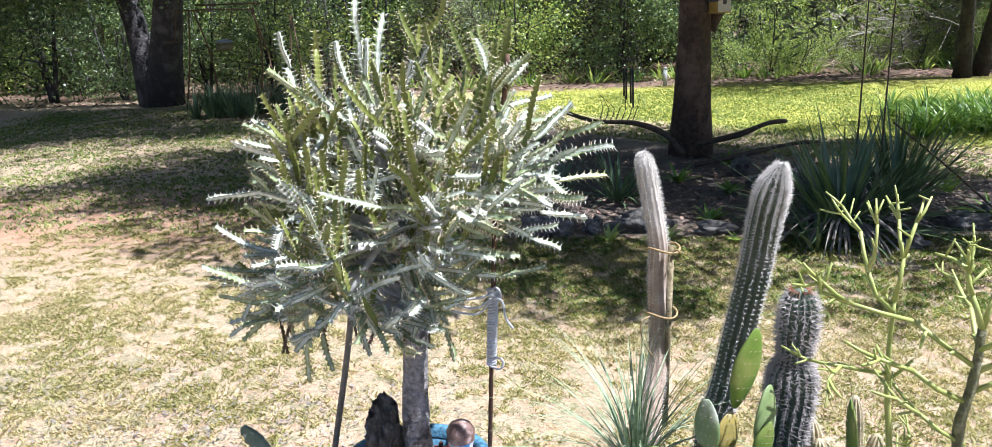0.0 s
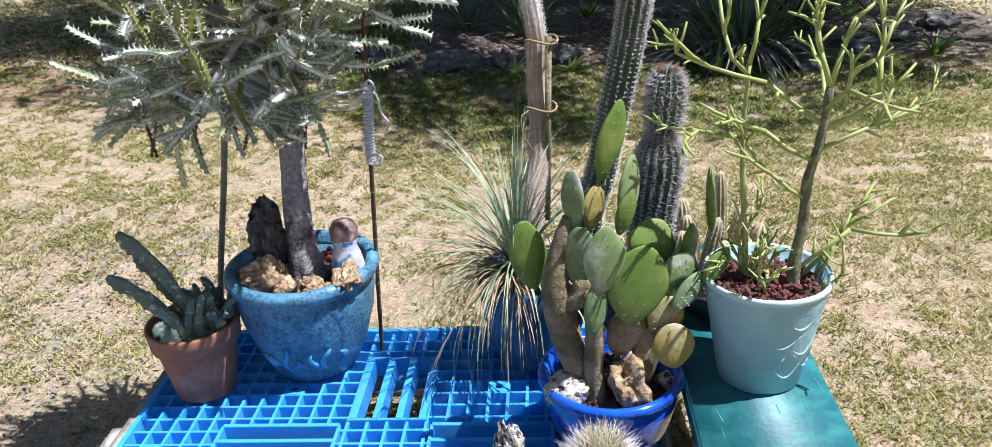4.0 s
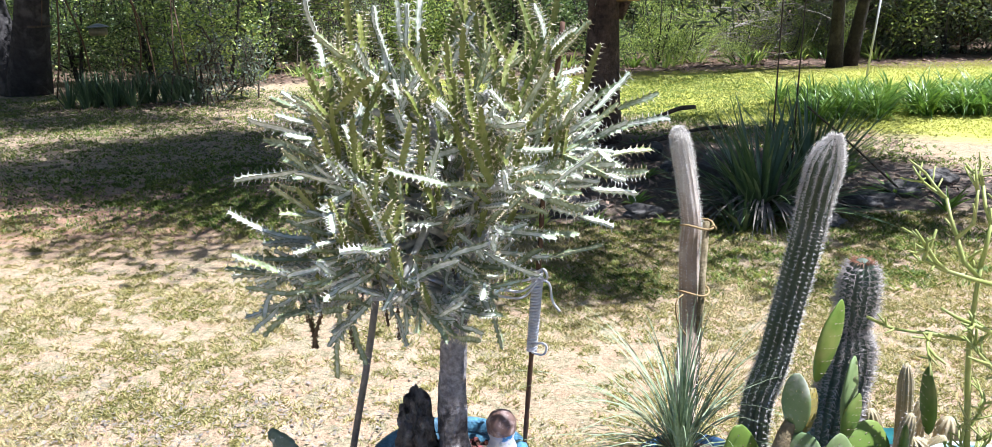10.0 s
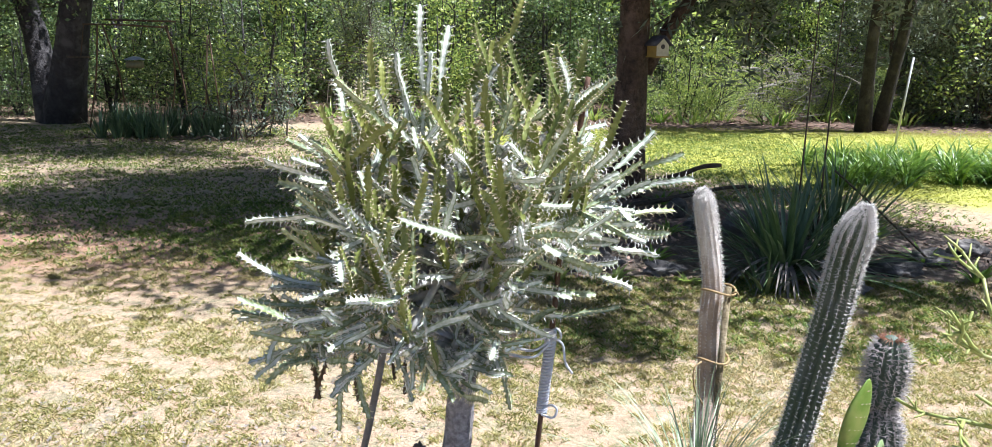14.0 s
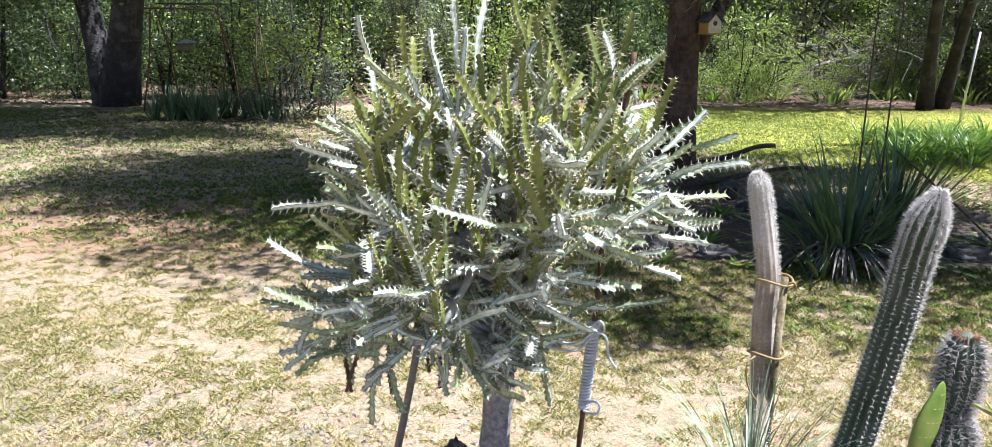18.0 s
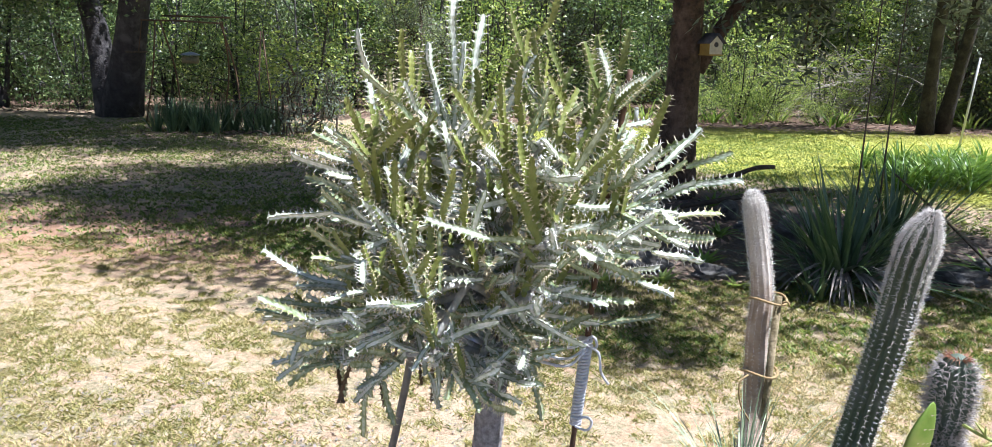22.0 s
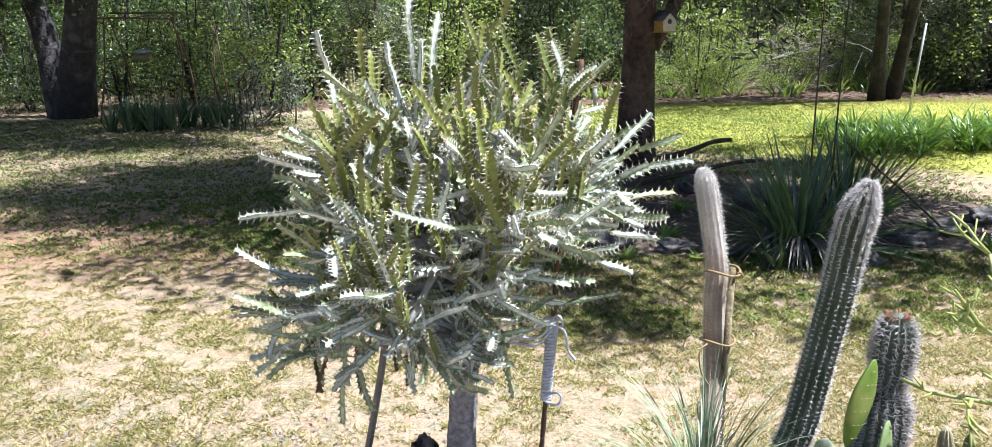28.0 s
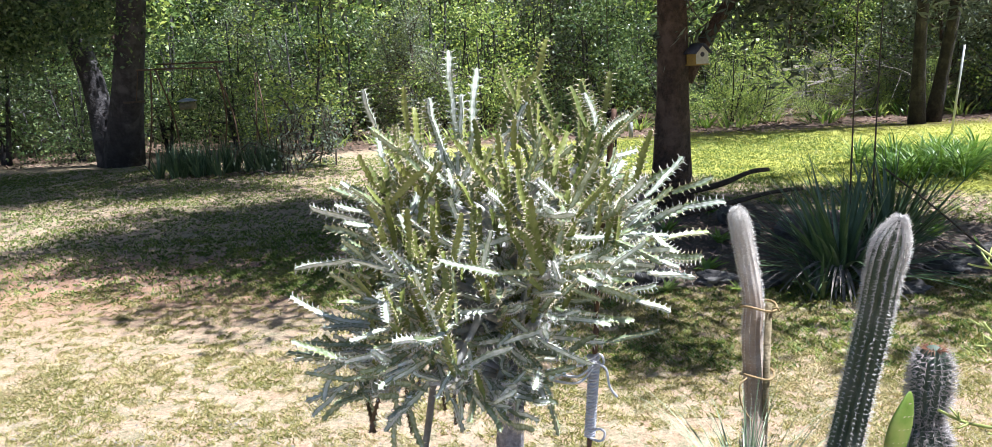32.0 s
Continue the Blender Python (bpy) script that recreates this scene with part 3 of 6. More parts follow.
def build_pallet():
    p = thing("plastic_pallet", (0, 0, ZP - 0.055), "bright blue plastic grid pallet lying on a wooden frame", "pallet")
    hx, hy = COLS * PITCH / 2, ROWS * PITCH / 2
    rib_h, rib_t = 0.045, 0.0078

    def slot_x(x, y):
        return abs(x) < 2 * PITCH - 0.012 and (-0.395 < y < -0.105 or 0.105 < y < 0.36)

    def slot_y(x, y):
        return abs(y) < 2 * PITCH - 0.012 and 0.11 < abs(x) < 0.39

    shared = {}

    def rib(length, along_x, x, y, t=rib_t, h=rib_h, lift=0.0):
        key = (round(length, 3), along_x, t, h)
        if key not in shared:
            bm = box(length if along_x else t, t if along_x else length, h, bevel=0.0007)
            me = bpy.data.meshes.new("rib")
            bm.to_mesh(me)
            bm.free()
            me.materials.append(M_PLASTIC)
            shared[key] = me
        ob = part("rib", shared[key], M_PLASTIC, p)
        ob.location = (x, y, 0.03 + lift)

    def runs(fixed, along_x, half):
        """Stretches of one rib between the slots."""
        steps = int(round(2 * half / 0.0047))
        begun, out = None, []
        for i in range(steps + 1):
            s = -half + i * 2 * half / steps
            x, y = (s, fixed) if along_x else (fixed, s)
            free = not (slot_x(x, y) or slot_y(x, y))
            if free and begun is None:
                begun = s
            if (not free or i == steps) and begun is not None:
                if s - begun > 0.02:
                    out.append((begun, s))
                begun = None
        return out

    for i in range(1, ROWS):
        y = -hy + i * PITCH
        for a, b in runs(y, True, hx):
            rib(b - a, True, (a + b) / 2, y)
    for i in range(1, COLS):
        x = -hx + i * PITCH
        for a, b in runs(x, False, hy):
            rib(b - a, False, x, (a + b) / 2)
    # deeper bars in the slots and round their rims
    for a, b in ((-0.395, -0.105), (0.105, 0.36)):
        for x in (-0.083, -0.028, 0.028, 0.083):
            rib(b - a, False, x, (a + b) / 2, 0.017, 0.056, 0.001)
        for y in (a, b):
            rib(0.188, True, 0, y, 0.008, 0.054, 0.0005)
    for s in (-1, 1):
        for y in (-0.084, -0.028, 0.028, 0.084):
            rib(0.28, True, s * 0.25, y, 0.012, 0.056, 0.0008)
        for x in (0.11, 0.39):
            rib(0.168, False, s * x, 0, 0.008, 0.054, 0.0003)
    for s in (-1, 1):
        rib(2 * hx + 0.012, True, 0, s * hy, 0.014, 0.060, 0.0012)
        rib(2 * hy - 0.012, False, s * hx, 0, 0.014, 0.060, 0.0008)
    # flat plates with a bolt hole
    k = 0
    for x, y in ((-0.528, -0.436), (0.528, -0.436), (-0.067, -0.434), (0.067, -0.434), (-0.253, -0.228), (0.253, -0.228),
                 (-0.53, -0.022), (0.53, 0.022), (-0.253, 0.228), (0.253, 0.228), (-0.528, 0.436), (0.528, 0.436)):
        x, y = (math.floor(x / PITCH) + 0.5) * PITCH, round(y / PITCH) * PITCH
        bm = holed_plate(0.047, 0.0105, 0.006)
        ob = part("plate", bm, M_PLASTIC, p, smooth=False)
        ob.location = (x, y, 0.0478)
        k += 1
    # feet of the pallet
    for x in (-0.5, 0, 0.5):
        for y in (-0.42, 0.0, 0.42):
            ob = part("foot", box(0.13, 0.12, 0.055, bevel=0.006), M_PLASTIC, p)
            ob.location = (x, y, -0.02)
    return p


build_pallet()


def build_frame():
    f = thing("timber_stand", (0, 0, 0), "weathered grey timber stand carrying the blue pallet", "stand")

    def board(name, sx, sy, sz, at, turn=0.0):
        ob = part(name, box(sx, sy, sz, bevel=0.003), M_GREYWOOD, f)
        ob.location = at
        ob.rotation_euler = (0, 0, radians(turn))

    board("side_board", 0.035, 1.10, 0.10, (-0.645, 0.0, 0.225))
    board("side_board", 0.030, 1.02, 0.10, (0.640, 0.02, 0.225))
    board("front_board", 1.25, 0.03, 0.09, (0.0, -0.530, 0.225))
    board("back_board", 1.27, 0.035, 0.10, (0.0, 0.532, 0.232))
    board("corner_block", 0.035, 0.11, 0.13, (0.676, -0.495, 0.215))
    board("corner_block", 0.03, 0.08, 0.11, (-0.680, 0.09, 0.21))
    for y in (-0.42, 0.0, 0.42):
        board("cross_board", 1.25, 0.09, 0.03, (0, y, 0.18))
    for x in (-0.60, 0.60):
        for y in (-0.47, 0.0, 0.47):
            board("leg", 0.07, 0.07, 0.166, (x, y, 0.083))


build_frame()


def build_bench():
    b = thing("wooden_bench", (0.81, 0.0, 0), "dark teal painted wooden bench with cut-out legs", "bench")
    y0, y1, w, z = -0.345, 0.62, 0.286, 0.488
    ob = part("seat", box(w, y1 - y0, 0.035, bevel=0.004), M_BENCH, b)
    ob.location = (0.0, (y0 + y1) / 2, z - 0.0175)
    for s in (-1, 1):
        ob = part("apron", box(0.02, y1 - y0 - 0.1, 0.075, bevel=0.002), M_BENCH, b)
        ob.location = (s * (w / 2 - 0.025), (y0 + y1) / 2, z - 0.073)
    for y in (y0 + 0.03, y1 - 0.03):
        bm, t = bmesh.new(), 0.022
        outline = [(-0.135, 0.001), (-0.094, 0.001), (0.001, 0.262), (0.124, 0.001), (0.160, 0.001), (0.132, z - 0.0355), (-0.132, z - 0.0355)]
        a = [bm.verts.new((px, -t / 2, pz)) for px, pz in outline]
        c = [bm.verts.new((px, t / 2, pz)) for px, pz in outline]
        bm.faces.new(a)
        bm.faces.new(list(reversed(c)))
        for i in range(len(a)):
            j = (i + 1) % len(a)
            bm.faces.new((a[j], a[i], c[i], c[j]))
        ob = part("leg_board", bm, M_LEGBOARD, b, "dark worn painted leg board with a notch", smooth=False)
        ob.location = (0, y, 0)
    rng = random.Random(12)
    for k in range(13):
        # pale runs and scuffs in the top coat
        ob = part("paint_scuff", box(rng.uniform(0.0008, 0.0018), rng.uniform(0.012, 0.06), 0.0006), M_SCRATCH, b, "pale scuff in the paint")
        ob.location = (rng.uniform(-0.13, 0.13), rng.uniform(-0.33, 0.12), z + 0.0003)
        ob.rotation_euler = (0, 0, radians(rng.gauss(4, 6)))
    return b


build_bench()
# ---- pots on the pallet and the bench ----
def pot(name, at, profile, material, label, fill, fill_r, fill_z, wobble=0.0, rim=None, seg=48, rim_material=None):
    t = thing(name, at, label, "plant pot")
    part("body", lathe(profile, seg, wobble), material, t)
    if rim:
        part("rim", lathe(rim, seg, wobble, 0, False), rim_material or material, t)
    bm = lathe([(fill_r, fill_z - 0.02), (fill_r, fill_z), (fill_r * 0.6, fill_z + 0.006), (0.004, fill_z + 0.01)], 28, 0.02, 4)
    part("soil", bm, fill, t)
    return t


def gravel(name, label, at, r, z, count, size, material, seed, category="gravel"):
    rng = random.Random(seed)
    shapes, pieces = [], []
    for s in range(4):
        bm = rock_bm(1, 0.85, 0.75, s + seed, 0.4, 1)
        bm.verts.ensure_lookup_table()
        shapes.append(([v.co.copy() for v in bm.verts], [tuple(v.index for v in f.verts) for f in bm.faces]))
        bm.free()
    for _ in range(count):
        a, q = rng.uniform(0, 6.283), r * math.sqrt(rng.random())
        m = Matrix.Translation((q * math.cos(a), q * math.sin(a), z + rng.uniform(-0.004, 0.006))) @ Euler([rng.uniform(0, 6) for _ in "xyz"]).to_matrix().to_4x4()
        s = size * rng.uniform(0.6, 1.3)
        v, f = shapes[rng.randrange(4)]
        pieces.append(([m @ (p * s) for p in v], f))
    v, f = join_np(pieces)
    ob = new(name, mesh_from(name, v, f, material))
    ob.location = at
    return tagged(ob, label, category, kind="stuff")


TREE_POT = (-0.232, 0.365, ZP)
TREE_POT_OB = pot("glazed_pot", TREE_POT, [(0.02, 0.001), (0.108, 0.001), (0.118, 0.010), (0.150, 0.08), (0.175, 0.16), (0.184, 0.225), (0.183, 0.262), (0.176, 0.270), (0.164, 0.262), (0.164, 0.235), (0.08, 0.225)],
    M_BLUEGLAZE, "large mottled blue green glazed pot on the pallet", M_SOIL, 0.166, 0.245,
    rim=[(0.181, 0.255), (0.196, 0.262), (0.203, 0.277), (0.199, 0.292), (0.185, 0.298), (0.170, 0.292), (0.166, 0.268)])
TREE_POT_OB.scale = (0.955, 0.955, 1.0)
for a, z0, h in ((-2.12, 0.055, 0.05), (-1.98, 0.07, 0.035), (-1.74, 0.05, 0.085), (-1.60, 0.062, 0.03), (-1.30, 0.05, 0.06), (-1.10, 0.045, 0.075), (-0.80, 0.06, 0.04)):
    rr = lambda z: 0.1185 + (z - 0.01) * 0.46
    drip = part("glaze_drip", mesh_from("glaze_drip", *tube_np([Vector((math.cos(a + 0.07 * math.sin(5 * s + 9 * a)) * rr(z0 + h * s), math.sin(a + 0.07 * math.sin(5 * s + 9 * a)) * rr(z0 + h * s), z0 + h * s)) for s in (0, 0.2, 0.4, 0.6, 0.8, 1.0)], [0.002, 0.006, 0.008, 0.008, 0.0065, 0.002], 8), M_DRIP, True), M_DRIP, TREE_POT_OB, "bright blue run of glaze")
TERRA = (-0.488, 0.245, ZP)
pot("terracotta_pot", TERRA, [(0.02, 0.001), (0.070, 0.001), (0.074, 0.006), (0.098, 0.145), (0.098, 0.150), (0.092, 0.150), (0.088, 0.12), (0.03, 0.12)],
    M_TERRA, "small plain terracotta pot at the pallet edge", M_SOIL, 0.092, 0.168,
    rim=[(0.099, 0.146), (0.108, 0.148), (0.113, 0.196), (0.111, 0.201), (0.104, 0.201), (0.099, 0.17), (0.094, 0.148)])
BLUE = (0.517, 0.015, ZP)
pot("cobalt_pot", BLUE, [(0.02, 0.001), (0.088, 0.001), (0.098, 0.012), (0.128, 0.08), (0.142, 0.14), (0.142, 0.175), (0.134, 0.182), (0.128, 0.17), (0.12, 0.14), (0.05, 0.14)],
    M_COBALT, "shiny cobalt blue glazed bowl pot", M_SOIL, 0.126, 0.155,
    rim=[(0.140, 0.172), (0.150, 0.178), (0.155, 0.188), (0.152, 0.198), (0.143, 0.201), (0.133, 0.195), (0.130, 0.178)])
HESP = (0.348, 0.378, ZP)
pot("blue_pot", HESP, [(0.02, 0.001), (0.092, 0.001), (0.10, 0.01), (0.125, 0.10), (0.138, 0.20), (0.142, 0.245), (0.136, 0.25), (0.128, 0.245), (0.125, 0.22), (0.05, 0.22)],
    M_NAVY, "dull dark blue glazed pot", M_SOIL, 0.127, 0.228)
COLS_POT = (0.575, 0.345, ZP)
pot("dark_pot", COLS_POT, [(0.02, 0.001), (0.075, 0.001), (0.082, 0.01), (0.10, 0.12), (0.108, 0.20), (0.106, 0.206), (0.098, 0.20), (0.095, 0.18), (0.04, 0.18)],
    M_DARKCLAY, "dark glazed pot behind the prickly pear", M_SOIL, 0.097, 0.185)
def build_folds():
    """Sagging folds pressed into the side of the teal pot."""
    for a0, a1, z0, z1, sag in ((-2.5, -1.9, 0.12, 0.115, 0.022), (-2.0, -1.35, 0.09, 0.10, 0.026), (-1.5, -0.9, 0.065, 0.08, 0.026), (-1.75, -1.1, 0.14, 0.15, 0.020), (-1.2, -0.55, 0.115, 0.13, 0.024), (-0.9, -0.3, 0.07, 0.09, 0.022), (-2.6, -2.05, 0.06, 0.06, 0.018), (-1.3, -0.9, 0.175, 0.18, 0.012)):
        line, rad = [], []
        for i in range(13):
            s = i / 12
            z = z0 + (z1 - z0) * s - sag * math.sin(math.pi * s)
            a, r = a0 + (a1 - a0) * s, 0.0820 + (z - 0.005) * 0.176
            line.append(Vector((r * math.cos(a), r * math.sin(a), z)))
            rad.append(0.0010 + 0.0021 * math.sin(math.pi * s))
        part("fold", mesh_from("fold", *tube_np(line, rad, 8), M_TEALPOT, True), M_TEALPOT, TEAL_OB)


TEAL = (0.823, 0.008, 0.488)
TEAL_OB = pot("pale_teal_pot", TEAL, [(0.02, 0.001), (0.078, 0.001), (0.083, 0.005), (0.103, 0.12), (0.120, 0.215), (0.1235, 0.232), (0.1235, 0.239), (0.120, 0.242), (0.116, 0.239), (0.114, 0.21), (0.05, 0.21)],
    M_TEALPOT, "pale teal plastic pot with wrinkled side", M_SOIL, 0.107, 0.205, wobble=0.012,
    rim=[(0.1225, 0.228), (0.1255, 0.231), (0.1262, 0.238), (0.1235, 0.2435), (0.119, 0.242), (0.1165, 0.236)], rim_material=M_TEALRIM)
build_folds()
gravel("lava_gravel", "dark red lava rock mulch in the teal pot", (TEAL[0], TEAL[1], TEAL[2]), 0.100, 0.216, 420, 0.0085, M_LAVA, 5)
BOWL = (0.388, -0.372, ZP)
BOWL_OB = pot("shallow_bowl", BOWL, [(0.02, 0.001), (0.100, 0.001), (0.108, 0.006), (0.140, 0.05), (0.163, 0.10), (0.166, 0.112), (0.160, 0.118), (0.156, 0.10), (0.06, 0.09)],
    M_PATTERN, "wide dark glazed bowl with etched side", M_SOIL, 0.160, 0.112,
    rim=[(0.164, 0.108), (0.174, 0.118), (0.179, 0.138), (0.178, 0.146), (0.170, 0.148), (0.163, 0.140), (0.158, 0.115)], rim_material=M_DARKCLAY)
BOWL_OB.scale = (1.06, 1.06, 1.0)
gravel("pale_gravel", "pale tan gravel in the cactus bowl", BOWL, 0.162, 0.118, 380, 0.007, M_ROCKTAN, 9)
gravel("brown_gravel", "reddish brown gravel round the trunk", TREE_POT, 0.155, 0.250, 420, 0.010, M_LAVA, 11)
gravel("dark_gravel", "brown gravel in the cobalt pot", BLUE, 0.12, 0.163, 220, 0.008, M_LAVA, 12)
# ---- the candelabra spurge in the large glazed pot ----
def spurge_mesh(length, radius, bend, seed, teeth_step=0.0130):
    """A three-winged toothed stem joint along +z with pairs of thorns on its teeth; paler faces in the furrows."""
    rng = random.Random(seed)
    n = max(4, int(length / teeth_step)) * 2
    verts, faces, slots, thorns = [], [], [], []
    twist, sway = rng.uniform(-0.5, 0.5), rng.uniform(0, 6.28)
    for i in range(n + 1):
        s = i / n
        c = Vector((bend * s * s + 0.0012 * math.sin(9 * s + sway), 0.0014 * math.sin(7 * s + 2 * sway), s * length))
        env = min(1.0, 0.55 + 1.9 * s) * (1.0 if s < 0.8 else max(0.20, math.sqrt(max(0.0, 1 - ((s - 0.8) / 0.2) ** 2)))) * (1 + 0.10 * math.sin(11 * s + sway))
        tooth = (1.80 if i % 2 else 0.95) * rng.uniform(0.90, 1.10)
        for k in range(3):
            a = 2 * math.pi * k / 3 + twist * s
            for da, r in ((0.0, radius * tooth), (0.20, radius * (0.95 if i % 2 else 0.72)), (1.047, radius * 0.46), (1.894, radius * (0.95 if i % 2 else 0.72))):
                q = r * env
                verts.append(c + Vector((math.cos(a + da) * q, math.sin(a + da) * q, 0.0035 if da == 0 and i % 2 else 0)))
            if i % 2 and i > 1:
                tip = c + Vector((math.cos(a) * radius * 1.68 * env, math.sin(a) * radius * 1.68 * env, 0.003))
                for side in (-0.5, 0.5):
                    out = Vector((math.cos(a + side), math.sin(a + side), rng.uniform(0.1, 0.5)))
                    thorns.append(spike_np(tip - out * 0.0015, tip + out * rng.uniform(0.006, 0.011), 0.0013))
    for i in range(n):
        for j in range(12):
            a, b = i * 12 + j, i * 12 + (j + 1) % 12
            faces.append((a, b, b + 12, a + 12))
            slots.append(1 if j % 4 in (1, 2) else 0)
    faces += [tuple(range(11, -1, -1)), tuple(range(n * 12, n * 12 + 12))]
    slots += [0, 0]
    tv, tf = join_np(thorns)
    k = len(verts)
    verts += tv
    faces += [tuple(i + k for i in f) for f in tf]
    slots += [2] * len(tf)
    return verts, faces, slots


def spurge_variants(seed, *coats):
    """Joints of several lengths: (length, mesh, vertices, faces, slots, coats)."""
    out = []
    for s, (length, radius, bend) in enumerate(((0.065, 0.0056, 0.004), (0.085, 0.0060, 0.009), (0.100, 0.0062, 0.014), (0.115, 0.0064, 0.006), (0.13, 0.0064, 0.018), (0.15, 0.0062, 0.010), (0.095, 0.0058, -0.008))):
        v, f, slots = spurge_mesh(length, radius, bend, seed + s)
        me = mesh_from("stem_joint", v, f, coats[0])
        for c in coats[1:]:
            me.materials.append(c)
        me.polygons.foreach_set("material_index", slots)
        out.append((length, me, np.array([tuple(p) for p in v]), f, slots, coats))
    return out


def build_spurge():
    rng = random.Random(8)
    t = thing("spurge_tree", (0, 0, 0), "large spiny grey green candelabra spurge tree", "cactus")
    base = Vector((-0.215, 0.35, ZP + 0.24))
    line = [base, (-0.217, 0.35, 0.72), (-0.203, 0.355, 0.90), (-0.185, 0.37, 1.08), (-0.19, 0.38, 1.32)]
    trunk, fine = curve_pts(line, 18), curve_pts(line, 90)
    tube("trunk", fine, [0.0365 - 0.00020 * i + 0.012 * max(0.0, 1 - i / 14) for i in range(91)], M_BARKGREY, t, 36, "grey fissured woody trunk",
         lambda i, a: 1 + 0.05 * math.sin(3 * a + i * 0.1) + 0.16 * noise.noise((math.cos(a) * 2.6, math.sin(a) * 2.6, i * 0.11)) + 0.07 * noise.noise((math.cos(a) * 6, math.sin(a) * 6, i * 0.22)))
    old = spurge_variants(40, M_EUPH, M_EUPHMID, M_SPINE)
    young = spurge_variants(60, M_EUPHG, M_EUPHG, M_SPINE)
    # marbled joints whose sides carry the painted glare
    pale = spurge_variants(80, M_EUPHMID, M_EUPHGLARE, M_WHITESPINE)
    dead = spurge_variants(100, M_WITHER, M_WITHER, M_WITHER)
    grown = []

    def joint(kind, at, heading, stretch=1.0, fat=1.0):
        d = Vector(heading).normalized()
        m = Matrix.Translation(at) @ d.to_track_quat('Z', 'X').to_matrix().to_4x4() @ Matrix.Rotation(rng.uniform(0, 6.28), 4, 'Z')
        w = fat * rng.uniform(0.84, 1.06)
        grown.append((kind, m @ Matrix.Diagonal((w, w, stretch, 1))))
        return Vector(at) + d * kind[0] * stretch

    def pick(d):
        """Upright joints are young and green, spreading ones marbled or whitened with painted sun glare."""
        if d.z > 0.72 and rng.random() < 0.8:
            return rng.choice(young[1:6])
        return rng.choice(pale[:6] if rng.random() < 0.65 else old[:6])

    def whorl(node, out, many, up, spread, reach=1.0):
        for _ in range(many):
            d = (out + Vector((rng.gauss(0, spread), rng.gauss(0, spread), rng.gauss(0, spread * 0.7) + up))).normalized()
            kind = pick(d)
            end = joint(kind, node + Vector((rng.gauss(0, 0.014), rng.gauss(0, 0.014), rng.gauss(0, 0.014))), d, reach * rng.uniform(0.8, 1.2))
            for _ in range(rng.choice((0, 1, 1, 2))):
                d2 = (d + Vector((rng.gauss(0, 0.45), rng.gauss(0, 0.45), rng.gauss(0.25, 0.35)))).normalized()
                joint(pick(d2), end - d * rng.uniform(0.006, 0.05), d2, rng.uniform(0.6, 1.0), 0.92)

    def arm(end, start, r=0.012):
        a, b = Vector(start), Vector(end)
        mid = a.lerp(b, 0.5) + Vector((0, 0, 0.03))
        way = curve_pts([a, mid, b], 6)
        tube("limb", way, [r * (1 - 0.06 * i) for i in range(7)], M_LIMB, t, 7)
        # short side joints along the limb
        for k in (3, 5):
            d = (b - a).normalized() + Vector((rng.gauss(0, 0.8), rng.gauss(0, 0.8), rng.gauss(0.3, 0.6)))
            joint(pick(d.normalized()), way[k], d, rng.uniform(0.6, 0.95))

    def envelope(z):
        """How far the crown reaches to either side at a height."""
        heights = (0.96, 1.04, 1.12, 1.20, 1.30, 1.38, 1.45, 1.52)
        return (float(np.interp(z, heights, (-0.64, -0.67, -0.61, -0.585, -0.575, -0.60, -0.52, -0.42))),
                float(np.interp(z, heights, (-0.05, -0.02, 0.06, 0.13, 0.20, 0.25, 0.15, 0.06))))

    # tiers of limbs from the skirt to the crown
    for tier, (z0, z1, many, joints, up) in enumerate(((0.99, 1.08, 12, 5, -0.25), (1.08, 1.19, 15, 5, 0.05), (1.19, 1.30, 15, 4, 0.15), (1.30, 1.40, 12, 4, 0.35), (1.38, 1.46, 7, 4, 0.8))):
        for k in range(many):
            a = 2.399963 * (k + 5 * tier) + rng.uniform(-0.3, 0.3)
            z = rng.uniform(z0, z1)
            left, right = envelope(z)
            cx, half = (left + right) / 2, (right - left) / 2
            q = max(0.12, half - 0.12) * rng.uniform(0.35, 1.0)
            end = Vector((cx + math.cos(a) * q, 0.38 + math.sin(a) * q * 0.85, z))
            arm(end, trunk[min(17, 9 + 2 * tier + k % 3)], 0.012)
            out = Vector((math.cos(a), math.sin(a), 0.0)) * (0.9 if tier < 4 else 0.4)
            whorl(end, out, joints, up, 0.55)
            if tier in (1, 2, 3):
                whorl(end, out * 0.25, 2, 1.2, 0.25)

    # the side towards the path: upright green joints over the inner limbs
    for k in range(14):
        a = rng.uniform(-2.7, -0.4)
        end = Vector((-0.20 + math.cos(a) * 0.24, 0.37 + math.sin(a) * rng.uniform(0.12, 0.26), rng.uniform(1.10, 1.34)))
        arm(end, trunk[12 + k % 5], 0.010)
        whorl(end, Vector((math.cos(a) * 0.2, math.sin(a) * 0.25, 0.1)), 4, 1.2, 0.22, 1.05)
        whorl(end, Vector((math.cos(a) * 0.7, math.sin(a) * 0.6, 0.0)), 2, 0.0, 0.5)

    # the arms that stand out of the outline
    def reach_out(kind, start, end):
        a, b = Vector(start), Vector(end)
        steps = max(2, round((b - a).length / 0.10))
        p = a
        for i in range(1, steps + 1):
            q = a.lerp(b, i / steps) + Vector((rng.gauss(0, 0.010), rng.gauss(0, 0.010), rng.gauss(0, 0.006))) * (i < steps)
            joint(kind, p, q - p, (q - p).length / kind[0] * 1.05, 1.0)
            p = q

